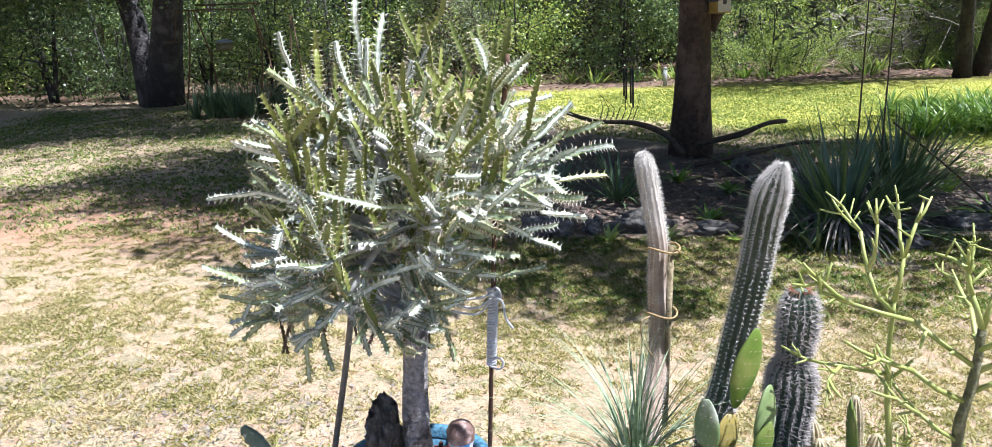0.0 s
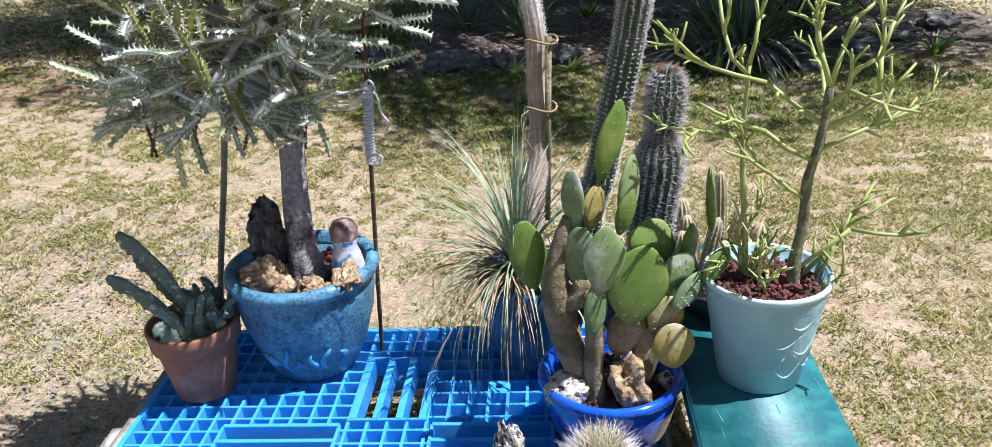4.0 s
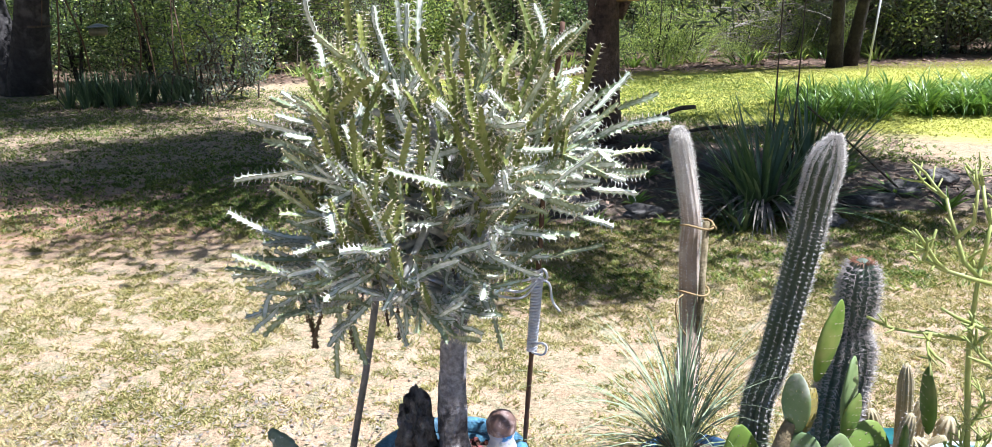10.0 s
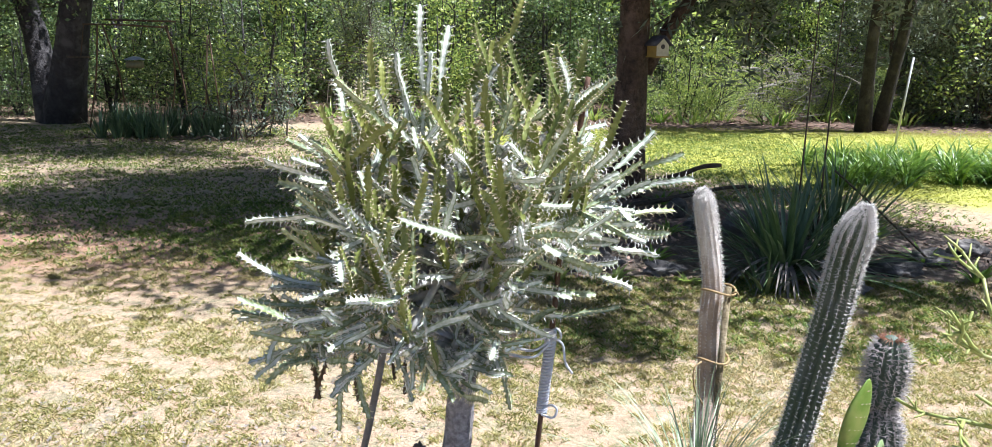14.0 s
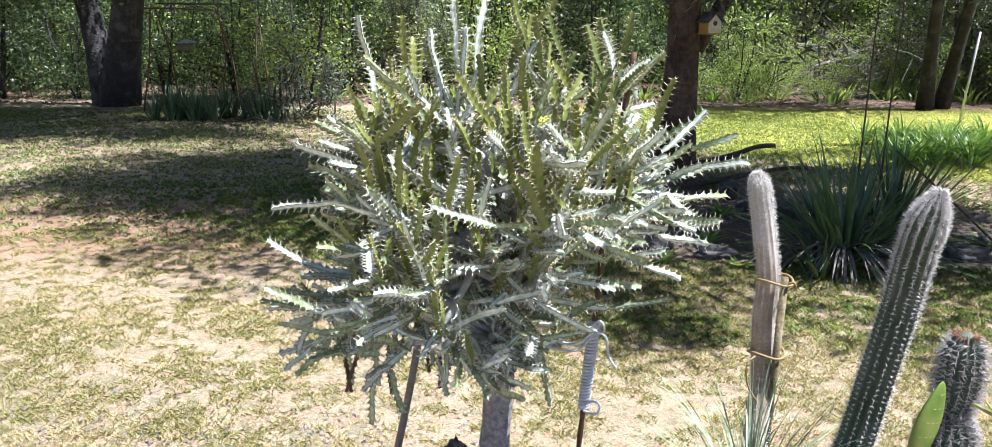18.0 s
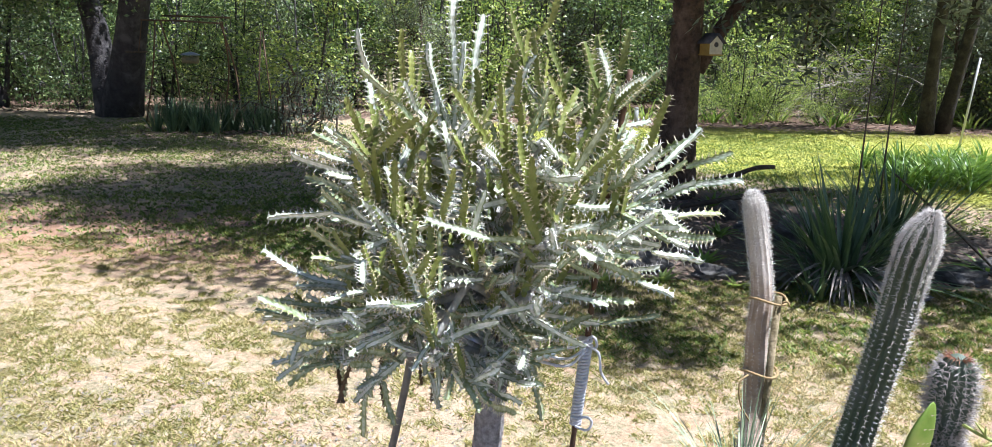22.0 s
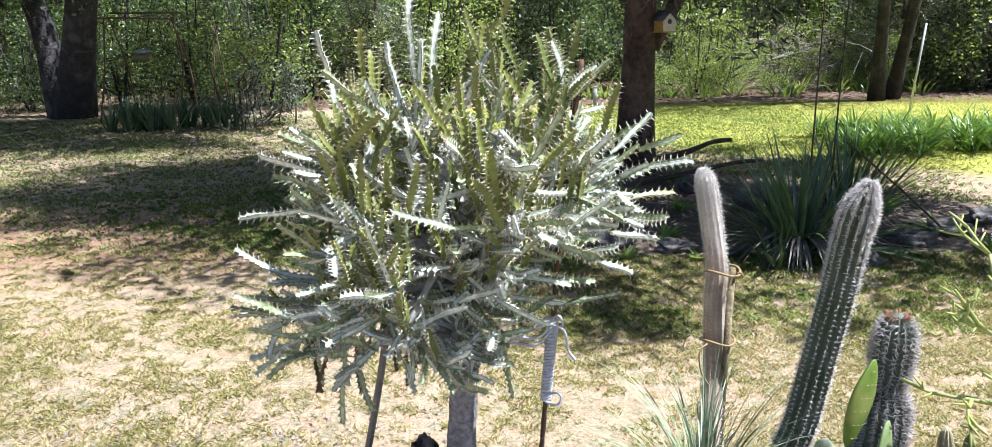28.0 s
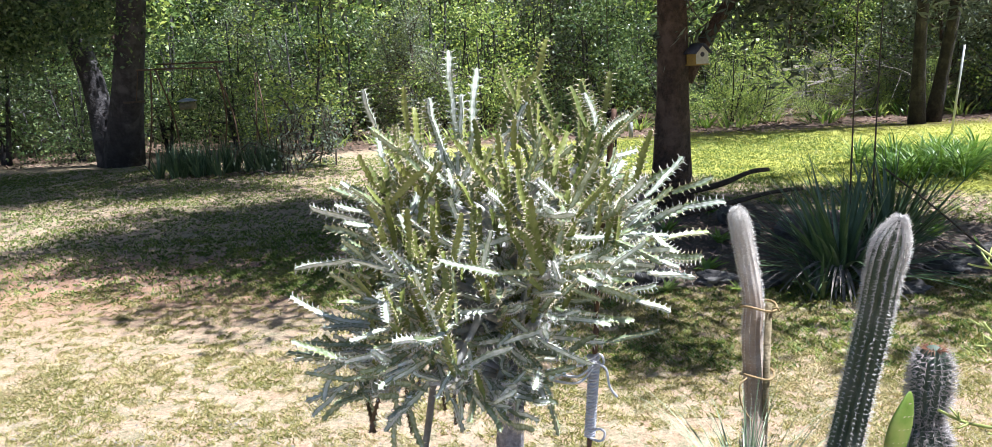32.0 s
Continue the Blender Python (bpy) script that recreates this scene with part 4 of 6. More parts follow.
    for kind, a, b in ((pale[3], (-0.29, 0.38, 1.44), (-0.289, 0.38, 1.715)), (pale[3], (-0.27, 0.40, 1.43), (-0.235, 0.40, 1.675)), (young[3], (-0.20, 0.42, 1.50), (-0.080, 0.41, 1.725)), (pale[3], (-0.42, 0.38, 1.40), (-0.486, 0.40, 1.645)),
                       (young[3], (-0.40, 0.40, 1.42), (-0.395, 0.40, 1.645)), (young[3], (-0.36, 0.42, 1.42), (-0.365, 0.43, 1.61)), (young[3], (0.0, 0.40, 1.47), (-0.042, 0.40, 1.625)), (young[3], (0.0, 0.41, 1.47), (-0.012, 0.41, 1.64)),
                       (young[3], (0.01, 0.42, 1.47), (0.050, 0.42, 1.65)), (pale[3], (-0.31, 0.36, 1.45), (-0.34, 0.36, 1.62)), (pale[3], (-0.24, 0.39, 1.47), (-0.13, 0.39, 1.60)), (young[3], (-0.24, 0.40, 1.45), (-0.165, 0.40, 1.58))):
        reach_out(kind, a, b)
    for x, y, z in ((-0.28, 0.38, 1.46), (-0.40, 0.39, 1.42), (0.0, 0.41, 1.45), (-0.12, 0.38, 1.47)):
        whorl(Vector((x, y, z)), Vector((rng.gauss(0, 0.3), -0.1, 0.2)), 4, 0.8, 0.4, 0.85)
    arm((-0.29, 0.39, 1.46), (-0.19, 0.38, 1.26), 0.013)
    arm((0.0, 0.41, 1.48), (-0.16, 0.38, 1.28), 0.013)
    for z, x1, dz in ((1.33, 0.19, 0.13), (1.30, 0.27, 0.08), (1.27, 0.25, 0.03), (1.34, 0.16, 0.11), (1.24, 0.20, -0.03), (1.31, 0.24, 0.12), (1.30, 0.22, 0.05), (1.21, 0.15, -0.06)):
        reach_out(rng.choice((old[2], pale[2])), (0.02, 0.36 + rng.uniform(-0.05, 0.08), z), (x1, 0.40 + rng.uniform(-0.1, 0.1), z + dz))
    arm((0.03, 0.39, 1.29), (-0.16, 0.38, 1.20), 0.015)
    for x1, z1, x0, z0 in ((-0.625, 1.385, -0.40, 1.33), (-0.59, 1.36, -0.38, 1.30), (-0.55, 1.45, -0.38, 1.37), (-0.57, 1.31, -0.38, 1.29), (-0.565, 1.25, -0.40, 1.22)):
        reach_out(rng.choice((old[2], pale[2])), (x0, 0.36 + rng.uniform(-0.05, 0.05), z0), (x1, 0.36 + rng.uniform(-0.08, 0.08), z1))
    for x1, z1 in ((-0.700, 1.05), (-0.68, 1.00), (-0.66, 0.965), (-0.61, 0.93), (-0.685, 1.085), (-0.62, 1.12)):
        reach_out(rng.choice((old[1], pale[1])), (-0.50, 0.37 + rng.uniform(-0.04, 0.04), 1.04 + rng.uniform(-0.03, 0.03)), (x1, 0.37 + rng.uniform(-0.1, 0.1), z1))
    arm((-0.50, 0.37, 1.05), (-0.19, 0.37, 1.02), 0.018)
    for x, y, z in ((-0.50, 0.33, 1.06), (-0.45, 0.28, 1.02), (-0.54, 0.36, 1.02)):
        whorl(Vector((x, y, z)), Vector((-0.25, -0.4, 0)), 6, 0.0, 0.6, 0.62)
    for x0, x1, z1 in ((-0.44, -0.475, 0.83), (-0.40, -0.41, 0.86), (-0.12, -0.10, 0.90), (-0.36, -0.30, 0.90)):
        reach_out(rng.choice((old[2], pale[2])), (x0, 0.30 + rng.uniform(-0.05, 0.05), 1.05), (x1, 0.28 + rng.uniform(-0.05, 0.05), z1))
    for k in range(11):
        # withered joints that hang below
        x = -0.55 + 0.038 * k
        joint(dead[1 + k % 4], (x, 0.36 + rng.uniform(-0.08, 0.08), rng.uniform(0.98, 1.02)), (rng.gauss(0, 0.25), rng.gauss(0, 0.2), -1), rng.uniform(0.8, 1.1), 0.55)

    # the joints nearest the path are parts; those behind them are one mass
    grown.sort(key=lambda g: g[1].translation.y)
    for kind, m in grown[:300]:
        part("stem_joint", kind[1], None, t).matrix_basis = m
    coats, verts, faces, slots, n = [], [], [], [], 0
    for kind, m in grown[300:]:
        a = np.array(m)
        verts.append(kind[2] @ a[:3, :3].T + a[:3, 3])
        faces += [tuple(i + n for i in f) for f in kind[3]]
        n += len(kind[2])
        for c in kind[5]:
            if c not in coats:
                coats.append(c)
        slots += [coats.index(kind[5][i]) for i in kind[4]]
    me = mesh_from("inner_joints", np.concatenate(verts), faces, coats[0])
    for c in coats[1:]:
        me.materials.append(c)
    me.polygons.foreach_set("material_index", slots)
    tagged(part("inner_joints", me, None, t), "mass of toothed stem joints behind", kind="stuff")


build_spurge()
# ---- the other potted plants ----
def pad_mesh(w, h, thick, seed):
    """A flat oval cactus joint standing on its narrow end at the origin."""
    bm = bmesh.new()
    bmesh.ops.create_uvsphere(bm, u_segments=18, v_segments=12, radius=1.0)
    for v in bm.verts:
        s = (v.co.z + 1) / 2
        wide = 0.62 + 0.50 * math.sin(math.pi * min(1.0, s * 0.9 + 0.1) * 0.78)
        n = 1 + 0.05 * noise.noise(v.co * 1.4 + Vector((seed * 3.7, 0, 0)))
        v.co = Vector((v.co.x * w / 2 * wide * n, v.co.y * thick / 2 * (1.25 - 0.5 * s), s * h * n))
    spots = []
    for i in range(6):
        for j in range(4):
            x, z = (j - 1.5 + 0.5 * (i % 2) - 0.25) * w * 0.21, (i + 0.9) / 6.6 * h
            if abs(x) < w * 0.40 * math.sin(math.pi * min(0.97, z / h + 0.05)) + 0.002:
                for side in (-1, 1):
                    y = side * thick * 0.47 * math.sqrt(max(0.06, 1 - (x / (w * 0.5)) ** 2)) * (1.2 - 0.45 * z / h)
                    spots.append(spike_np((x, y * 0.9, z), (x + 0.001, y + side * 0.003, z + 0.0035), 0.0004 + w * 0.019))
    return bm, spots


def build_pear():
    t = thing("prickly_pear", (0, 0, 0), "prickly pear cactus with many flat green pads", "cactus")
    k = 0

    def pad(x, y, z, w, h, face=0.0, lean=0.0, tip=0.0, material=M_PAD, thick=0.020):
        """x, y, z: the middle. face: turn about the upright; lean: to its right; tip: away."""
        nonlocal k
        k += 1
        bm, spots = pad_mesh(w, h, thick, k)
        ob = part("pad", bm, material, t)
        m = pose(x, y, z, 0, 0, face) @ pose(0, 0, 0, -tip, lean, 0) @ pose(0, 0, -h / 2)
        ob.matrix_basis = m
        v, f = join_np(spots)
        sp = part("spine_coat", mesh_from("spine_coat", v, f, M_SPINE), M_SPINE, ob)

    tube("stem", curve_pts([(0.487, -0.035, 0.44), (0.478, -0.035, 0.53), (0.482, -0.045, 0.61), (0.478, -0.05, 0.68)], 8), [0.024, 0.022, 0.022, 0.021, 0.02, 0.02, 0.019, 0.018, 0.017], M_CORK, t, 10, "grey corky stem")
    tube("stem", curve_pts([(0.47, -0.02, 0.44), (0.435, -0.015, 0.56), (0.412, -0.01, 0.66), (0.405, -0.01, 0.74), (0.418, -0.005, 0.81), (0.434, 0.0, 0.86)], 8), [0.026, 0.027, 0.032, 0.034, 0.030, 0.024, 0.018, 0.015, 0.011], M_CORK, t, 10, "brown corky stem")
    tube("stem", curve_pts([(0.56, 0.0, 0.44), (0.585, -0.01, 0.54), (0.605, -0.005, 0.63)], 6), [0.026, 0.027, 0.029, 0.03, 0.028, 0.024, 0.02], M_CORK, t, 10)
    tube("stem", curve_pts([(0.42, -0.01, 0.67), (0.455, -0.02, 0.70), (0.46, -0.02, 0.74)], 6), [0.022, 0.024, 0.025, 0.025, 0.022, 0.02, 0.018], M_CORK, t, 10)
    pad(0.353, 0.02, 0.768, 0.070, 0.155, 12, -7, 0)
    pad(0.518, 0.06, 0.990, 0.058, 0.165, 35, 12, -6)
    pad(0.485, 0.05, 0.857, 0.055, 0.095, 40, 8, 0, M_PADOLD)
    pad(0.443, 0.0, 0.895, 0.050, 0.125, -38, -2, 0, M_PADGREY)
    pad(0.552, 0.03, 0.898, 0.060, 0.145, 48, 9, 0, M_PADGREY)
    pad(0.543, -0.005, 0.868, 0.040, 0.095, 30, 14, -5)
    pad(0.453, -0.02, 0.785, 0.072, 0.125, -18, 0, 4, M_PADGREY)
    pad(0.499, -0.06, 0.795, 0.074, 0.140, 10, 3, 0, M_PADGREY)
    pad(0.563, -0.045, 0.731, 0.112, 0.165, 6, 9, 5)
    pad(0.600, 0.045, 0.775, 0.090, 0.105, 5, 22, 20)
    pad(0.648, 0.0, 0.722, 0.085, 0.115, 20, 26, 0, M_PADGREY)
    pad(0.678, 0.06, 0.762, 0.075, 0.095, 60, 20, 0)
    pad(0.716, 0.06, 0.862, 0.070, 0.140, 82, 0, 4)
    pad(0.668, -0.02, 0.703, 0.050, 0.105, 30, 52, 0, M_PADGREY)
    pad(0.722, 0.0, 0.748, 0.050, 0.085, 30, 40, 0)
    pad(0.623, -0.02, 0.648, 0.075, 0.085, 12, 28, 0, M_PADOLD)
    pad(0.637, -0.05, 0.594, 0.080, 0.100, 8, -6, 4, M_PADOLD)
    pad(0.483, -0.06, 0.689, 0.050, 0.120, 30, 4, 0, M_PADGREY)
    pad(0.545, -0.02, 0.612, 0.070, 0.120, 0, 20, 0, M_CORK)
    pad(0.59, 0.02, 0.60, 0.08, 0.12, 20, 10, 0, M_PADOLD)


build_pear()


def stones(name, label, list_, material, seed, pits=0.0, category="stone", group=""):
    for i, (x, y, z, sx, sy, sz) in enumerate(list_):
        bm = rock_bm(sx, sy, sz, seed + i, 0.48, 4, pits)
        ob = part(name, bm, material, None)
        ob.location = (x, y, z)
        ob.rotation_euler = (0, 0, seed + i)
        tagged(ob, label, category, group or GROUPS.get(name, ""))


stones("white_rock", "rough pale rock in the cobalt pot", ((0.428, -0.05, 0.488, 0.042, 0.034, 0.036), (0.63, 0.0, 0.475, 0.02, 0.02, 0.02)), M_ROCKWHITE, 3)
stones("tan_rock", "tan pitted rock among the pear stems", ((0.552, -0.050, 0.500, 0.056, 0.038, 0.060), (0.455, 0.03, 0.50, 0.03, 0.025, 0.04)), M_ROCKTAN, 5, 0.3)
stones("pitted_rock", "tall dark pitted rock leaning on the trunk", ((-0.305, 0.36, 0.655, 0.058, 0.045, 0.105),), M_ROCKDARK, 8, 1.8)
stones("tan_stone", "rough tan stone on the gravel", ((-0.290, 0.275, 0.592, 0.060, 0.040, 0.052), (-0.095, 0.275, 0.590, 0.046, 0.032, 0.030), (-0.175, 0.250, 0.580, 0.036, 0.026, 0.024), (-0.235, 0.245, 0.580, 0.034, 0.024, 0.028), (-0.13, 0.245, 0.575, 0.025, 0.02, 0.018), (-0.335, 0.32, 0.585, 0.03, 0.03, 0.03)), M_ROCKTAN, 10, 1.1)
stones("upright_rock", "upright pale rock in the bowl", ((0.318, -0.262, 0.488, 0.034, 0.026, 0.084),), M_ROCKWHITE, 12, 0.8)
stones("pale_pebble", "pale stone in the cactus bowl", ((0.505, -0.455, 0.43, 0.022, 0.018, 0.016), (0.49, -0.40, 0.455, 0.026, 0.02, 0.022), (0.535, -0.40, 0.44, 0.02, 0.02, 0.018), (0.52, -0.36, 0.45, 0.025, 0.02, 0.018), (0.47, -0.475, 0.425, 0.018, 0.014, 0.012)), M_PEBBLE, 14)


def column(name, line, radius, ribs, material, label, spine_mat, spine_len, step, per=3, depth=0.16, top=None, seed=1, dome=0.12, spine_r=0.0007, crown=None, denser=0.0):
    """A ribbed cactus along a line, with spines on the ribs."""
    rng = random.Random(seed)
    t = thing(name, (0, 0, 0), label, "cactus")
    pts = curve_pts(line, 30)
    rr = [radius(i / 30) * (1.0 if i / 30 < 1 - dome else math.sqrt(max(0.02, 1 - ((i / 30 - 1 + dome) / dome) ** 2))) for i in range(31)]
    seg = ribs * 6
    tube("body", pts, rr, material, t, seg, "", lambda i, a: 1 - depth * (0.5 - 0.5 * math.cos(ribs * a)) ** 0.8)
    fr, spikes, tops = frames_along(pts), [], []
    total = sum((pts[i + 1] - pts[i]).length for i in range(30))
    many = int(total / step)
    for s in range(many):
        f = (s + 0.5) / many * 30
        i = min(29, int(f))
        p = fr[i][0].lerp(fr[i + 1][0], f - i)
        r = rr[i] * (1 - f + i) + rr[i + 1] * (f - i)
        d = (pts[i + 1] - pts[i]).normalized()
        for k in range(ribs):
            a = 2 * math.pi * k / ribs
            out = fr[i][1] * math.cos(a) + fr[i][2] * math.sin(a)
            side = d.cross(out)
            more = denser * max(0.0, f / 30 - 0.6) / 0.4 * (1.3 if out.x > 0.2 else 0.8)
            for _ in range(int(per * (1 + more))):
                way = (out + side * rng.gauss(0, 0.6) + d * rng.gauss(0.15, 0.5)).normalized()
                sp = spike_np(p + out * r * 0.97, p + out * r + way * spine_len * (1 + 0.16 * more) * rng.uniform(0.5, 1.2), spine_r)
                (tops if crown and f > 28.2 else spikes).append(sp)
    v, f = join_np(spikes)
    part("spine_coat", mesh_from("spine_coat", v, f, spine_mat), spine_mat, t)
    if tops:
        v, f = join_np(tops)
        part("crown_tuft", mesh_from("crown_tuft", v, f, crown), crown, t)
    return t


M_REDSPINE = mat("red_brown_spine", (0.32, 0.15, 0.09), (0.22, 0.10, 0.06), 60, 0.6, bump=0)
column("columnar_cactus", ((0.475, 0.368, 0.46), (0.487, 0.366, 0.70), (0.516, 0.365, 0.80), (0.546, 0.365, 0.95), (0.576, 0.365, 1.10), (0.592, 0.365, 1.20), (0.606, 0.365, 1.265), (0.624, 0.362, 1.328)), lambda s: 0.0355 - 0.003 * s - 0.022 * max(0.0, (s - 0.84) / 0.16) ** 1.4, 13, M_COLUMN,
       "tall leaning ribbed columnar cactus with white spines", M_WHITESPINE, 0.011, 0.009, 6, 0.36, seed=2, dome=0.09, spine_r=0.0008, denser=2.2)
column("barrel_column", ((0.62, 0.27, 0.47), (0.624, 0.255, 0.72), (0.638, 0.25, 0.86), (0.640, 0.25, 0.945)), lambda s: 0.049 - 0.006 * abs(s - 0.6), 17, M_BARREL,
       "stout dark cactus with dense grey spines", M_GREYSPINE, 0.017, 0.010, 9, 0.16, seed=3, dome=0.3, spine_r=0.0009)
column("upper_cactus_joint", ((0.641, 0.25, 0.93), (0.647, 0.248, 1.0), (0.650, 0.245, 1.09)), lambda s: 0.022 + 0.015 * min(1.0, s * 2.4) ** 0.6, 15, M_BARREL,
       "short cactus joint with a red tipped crown", M_GREYSPINE, 0.019, 0.009, 9, 0.16, seed=4, dome=0.35, crown=M_REDSPINE, spine_r=0.0009)
# the woolly old column, tied to a stake
wool = column("woolly_cactus", ((0.335, 0.46, 0.50), (0.350, 0.51, 0.66), (0.374, 0.58, 0.80), (0.371, 0.59, 0.99), (0.374, 0.59, 1.085), (0.356, 0.59, 1.21), (0.335, 0.59, 1.320)), lambda s: 0.029 - 0.009 * s, 12, M_OLDMAN,
              "woolly columnar cactus with a white tip tied to a stake", M_WHITESPINE, 0.009, 0.007, 3, 0.06, seed=5, dome=0.07, spine_r=0.0005, denser=2.5)
hairs, hr = [], random.Random(77)
for k in range(2600):
    s = hr.random() ** 0.55
    a = hr.uniform(0, 6.283)
    c = Vector((0.366, 0.59, 1.12)).lerp(Vector((0.336, 0.59, 1.318)), s)
    q = 0.0208 * (1 if s < 0.85 else math.sqrt(max(0.03, 1 - ((s - 0.85) / 0.15) ** 2)))
    out = Vector((math.cos(a), math.sin(a), 0.25 + (2.0 if s > 0.93 else 0)))
    p = c + Vector((math.cos(a), math.sin(a), 0)) * q
    hairs.append(spike_np(p, p + (out + Vector((hr.gauss(0, 0.4), hr.gauss(0, 0.4), hr.gauss(0, 0.4)))).normalized() * hr.uniform(0.003, 0.0065) * (0.6 + 0.4 * s), 0.0006))
v, f = join_np(hairs)
part("wool_hair", mesh_from("wool_hair", v, f, M_WOOL), M_WOOL, wool)
tube("stake", [(0.388, 0.565, 0.60), (0.404, 0.56, 1.09)], 0.008, M_CORK, wool, 8, "thin tan wooden stake")
for z, x in ((1.078, 0.386), (0.908, 0.380)):
    ring = [(x + 0.04 * math.cos(a), 0.58 + 0.036 * math.sin(a), z + 0.006 * math.sin(2 * a)) for a in np.linspace(0, 6.283, 20)]
    tube("twine_loop", ring, 0.003, M_STRING, wool, 6)
tube("twine_end", curve_pts([(0.35, 0.55, 0.908), (0.33, 0.535, 0.895), (0.335, 0.535, 0.845), (0.36, 0.545, 0.80)], 8), 0.0022, M_STRING, wool, 5)
tube("twine_end", curve_pts([(0.41, 0.55, 1.078), (0.42, 0.545, 1.083), (0.425, 0.545, 1.073)], 5), 0.0025, M_STRING, wool, 5)


def build_narrow_leaf():
    """The narrow-leaved rosette in the dull blue pot."""
    rng = random.Random(15)
    t = thing("narrow_leaf_plant", (HESP[0] - 0.035, HESP[1] - 0.02, ZP + 0.235), "spiky narrow leaved grey green rosette with dry lower leaves", "potted plant")
    for k in range(150):
        a = rng.uniform(0, 6.283)
        lift = rng.uniform(-0.1, 1.35) if k % 3 else rng.uniform(1.0, 1.5)
        v, f = blade_np(rng, (0.02 * math.cos(a), 0.02 * math.sin(a), 0.05), a + rng.gauss(0, 0.15), rng.uniform(0.26, 0.50), rng.uniform(0.0042, 0.0072), lift + 0.25, rng.uniform(0.5, 2.2) * (1.65 - lift * 0.8), 9)
        part("leaf", mesh_from("leaf", v, f, M_GRASSLEAF), M_GRASSLEAF, t)
    for k in range(150):
        a = rng.uniform(2.4, 4.8) if k < 125 else rng.uniform(0, 6.283)
        v, f = blade_np(rng, (0.05 * math.cos(a), 0.05 * math.sin(a), 0.03), a + rng.gauss(0, 0.3), rng.uniform(0.18, 0.42), rng.uniform(0.0022, 0.0040), rng.uniform(-0.3, 0.8), rng.uniform(1.2, 3.2), 9)
        part("dry_leaf", mesh_from("dry_leaf", v, f, M_DRYLEAF), M_DRYLEAF, t, "thin dry curled leaf")
    for k, (a, lift, ln) in enumerate(((2.75, 1.0, 0.46), (3.0, 0.55, 0.44), (2.4, 1.25, 0.40), (0.5, 1.0, 0.36), (0.3, 0.6, 0.40), (3.3, 0.3, 0.42), (2.9, 0.8, 0.48), (3.6, 0.9, 0.40))):
        v, f = blade_np(rng, (0, 0, 0.05), a, ln, 0.004, lift, 0.8, 9)
        part("dry_leaf", mesh_from("dry_leaf", v, f, M_DRYLEAF), M_DRYLEAF, t, "long thin dry leaf")


build_narrow_leaf()


def build_aloe():
    """The fleshy angular plant in the terracotta pot."""
    rng = random.Random(4)
    t = thing("fleshy_aloe", (0, 0, 0), "grey green fleshy angular plant leaning from the pot", "potted plant")
    x0, y0, z0 = TERRA[0], TERRA[1], ZP + 0.17

    def finger(base, mid, tip, r):
        line = curve_pts([base, mid, tip], 20)
        tube("stem", line, [r * (0.95 + 0.15 * math.sin(i * 0.9) + 0.10 * math.sin(math.pi * i / 20)) * (1, 1, 1, 0.88, 0.55)[max(0, i - 16)] for i in range(21)], M_AGAVE, t, 12, "",
             lambda i, a: 1 + 0.30 * math.cos(3 * a) + (0.24 if i % 2 else -0.10) * max(0, math.cos(3 * a)))

    finger((-0.44, 0.22, z0), (-0.531, 0.215, 0.667), (-0.598, 0.21, 0.757), 0.0145)
    finger((-0.46, 0.20, z0), (-0.553, 0.18, 0.602), (-0.626, 0.17, 0.664), 0.0138)
    finger((-0.46, 0.23, z0), (-0.535, 0.235, 0.62), (-0.585, 0.235, 0.685), 0.0125)
    finger((-0.49, 0.165, z0 - 0.01), (-0.51, 0.155, 0.52), (-0.535, 0.15, 0.54), 0.015)
    finger((-0.47, 0.19, z0), (-0.50, 0.165, 0.55), (-0.53, 0.155, 0.60), 0.0105)
    for k in range(46):
        a = rng.uniform(0, 6.283)
        q = rng.uniform(0.01, 0.078)
        bx, by = x0 + 0.022 + q * math.cos(a), y0 + q * math.sin(a) * 0.85
        h = rng.uniform(0.06, 0.125) * (1.0 if bx > x0 else 0.55)
        finger((bx, by, z0), (bx + rng.gauss(0, 0.008), by, z0 + h * 0.55), (bx + rng.gauss(0.004, 0.016), by + rng.gauss(0, 0.012), z0 + h), rng.uniform(0.0062, 0.0095))


build_aloe()


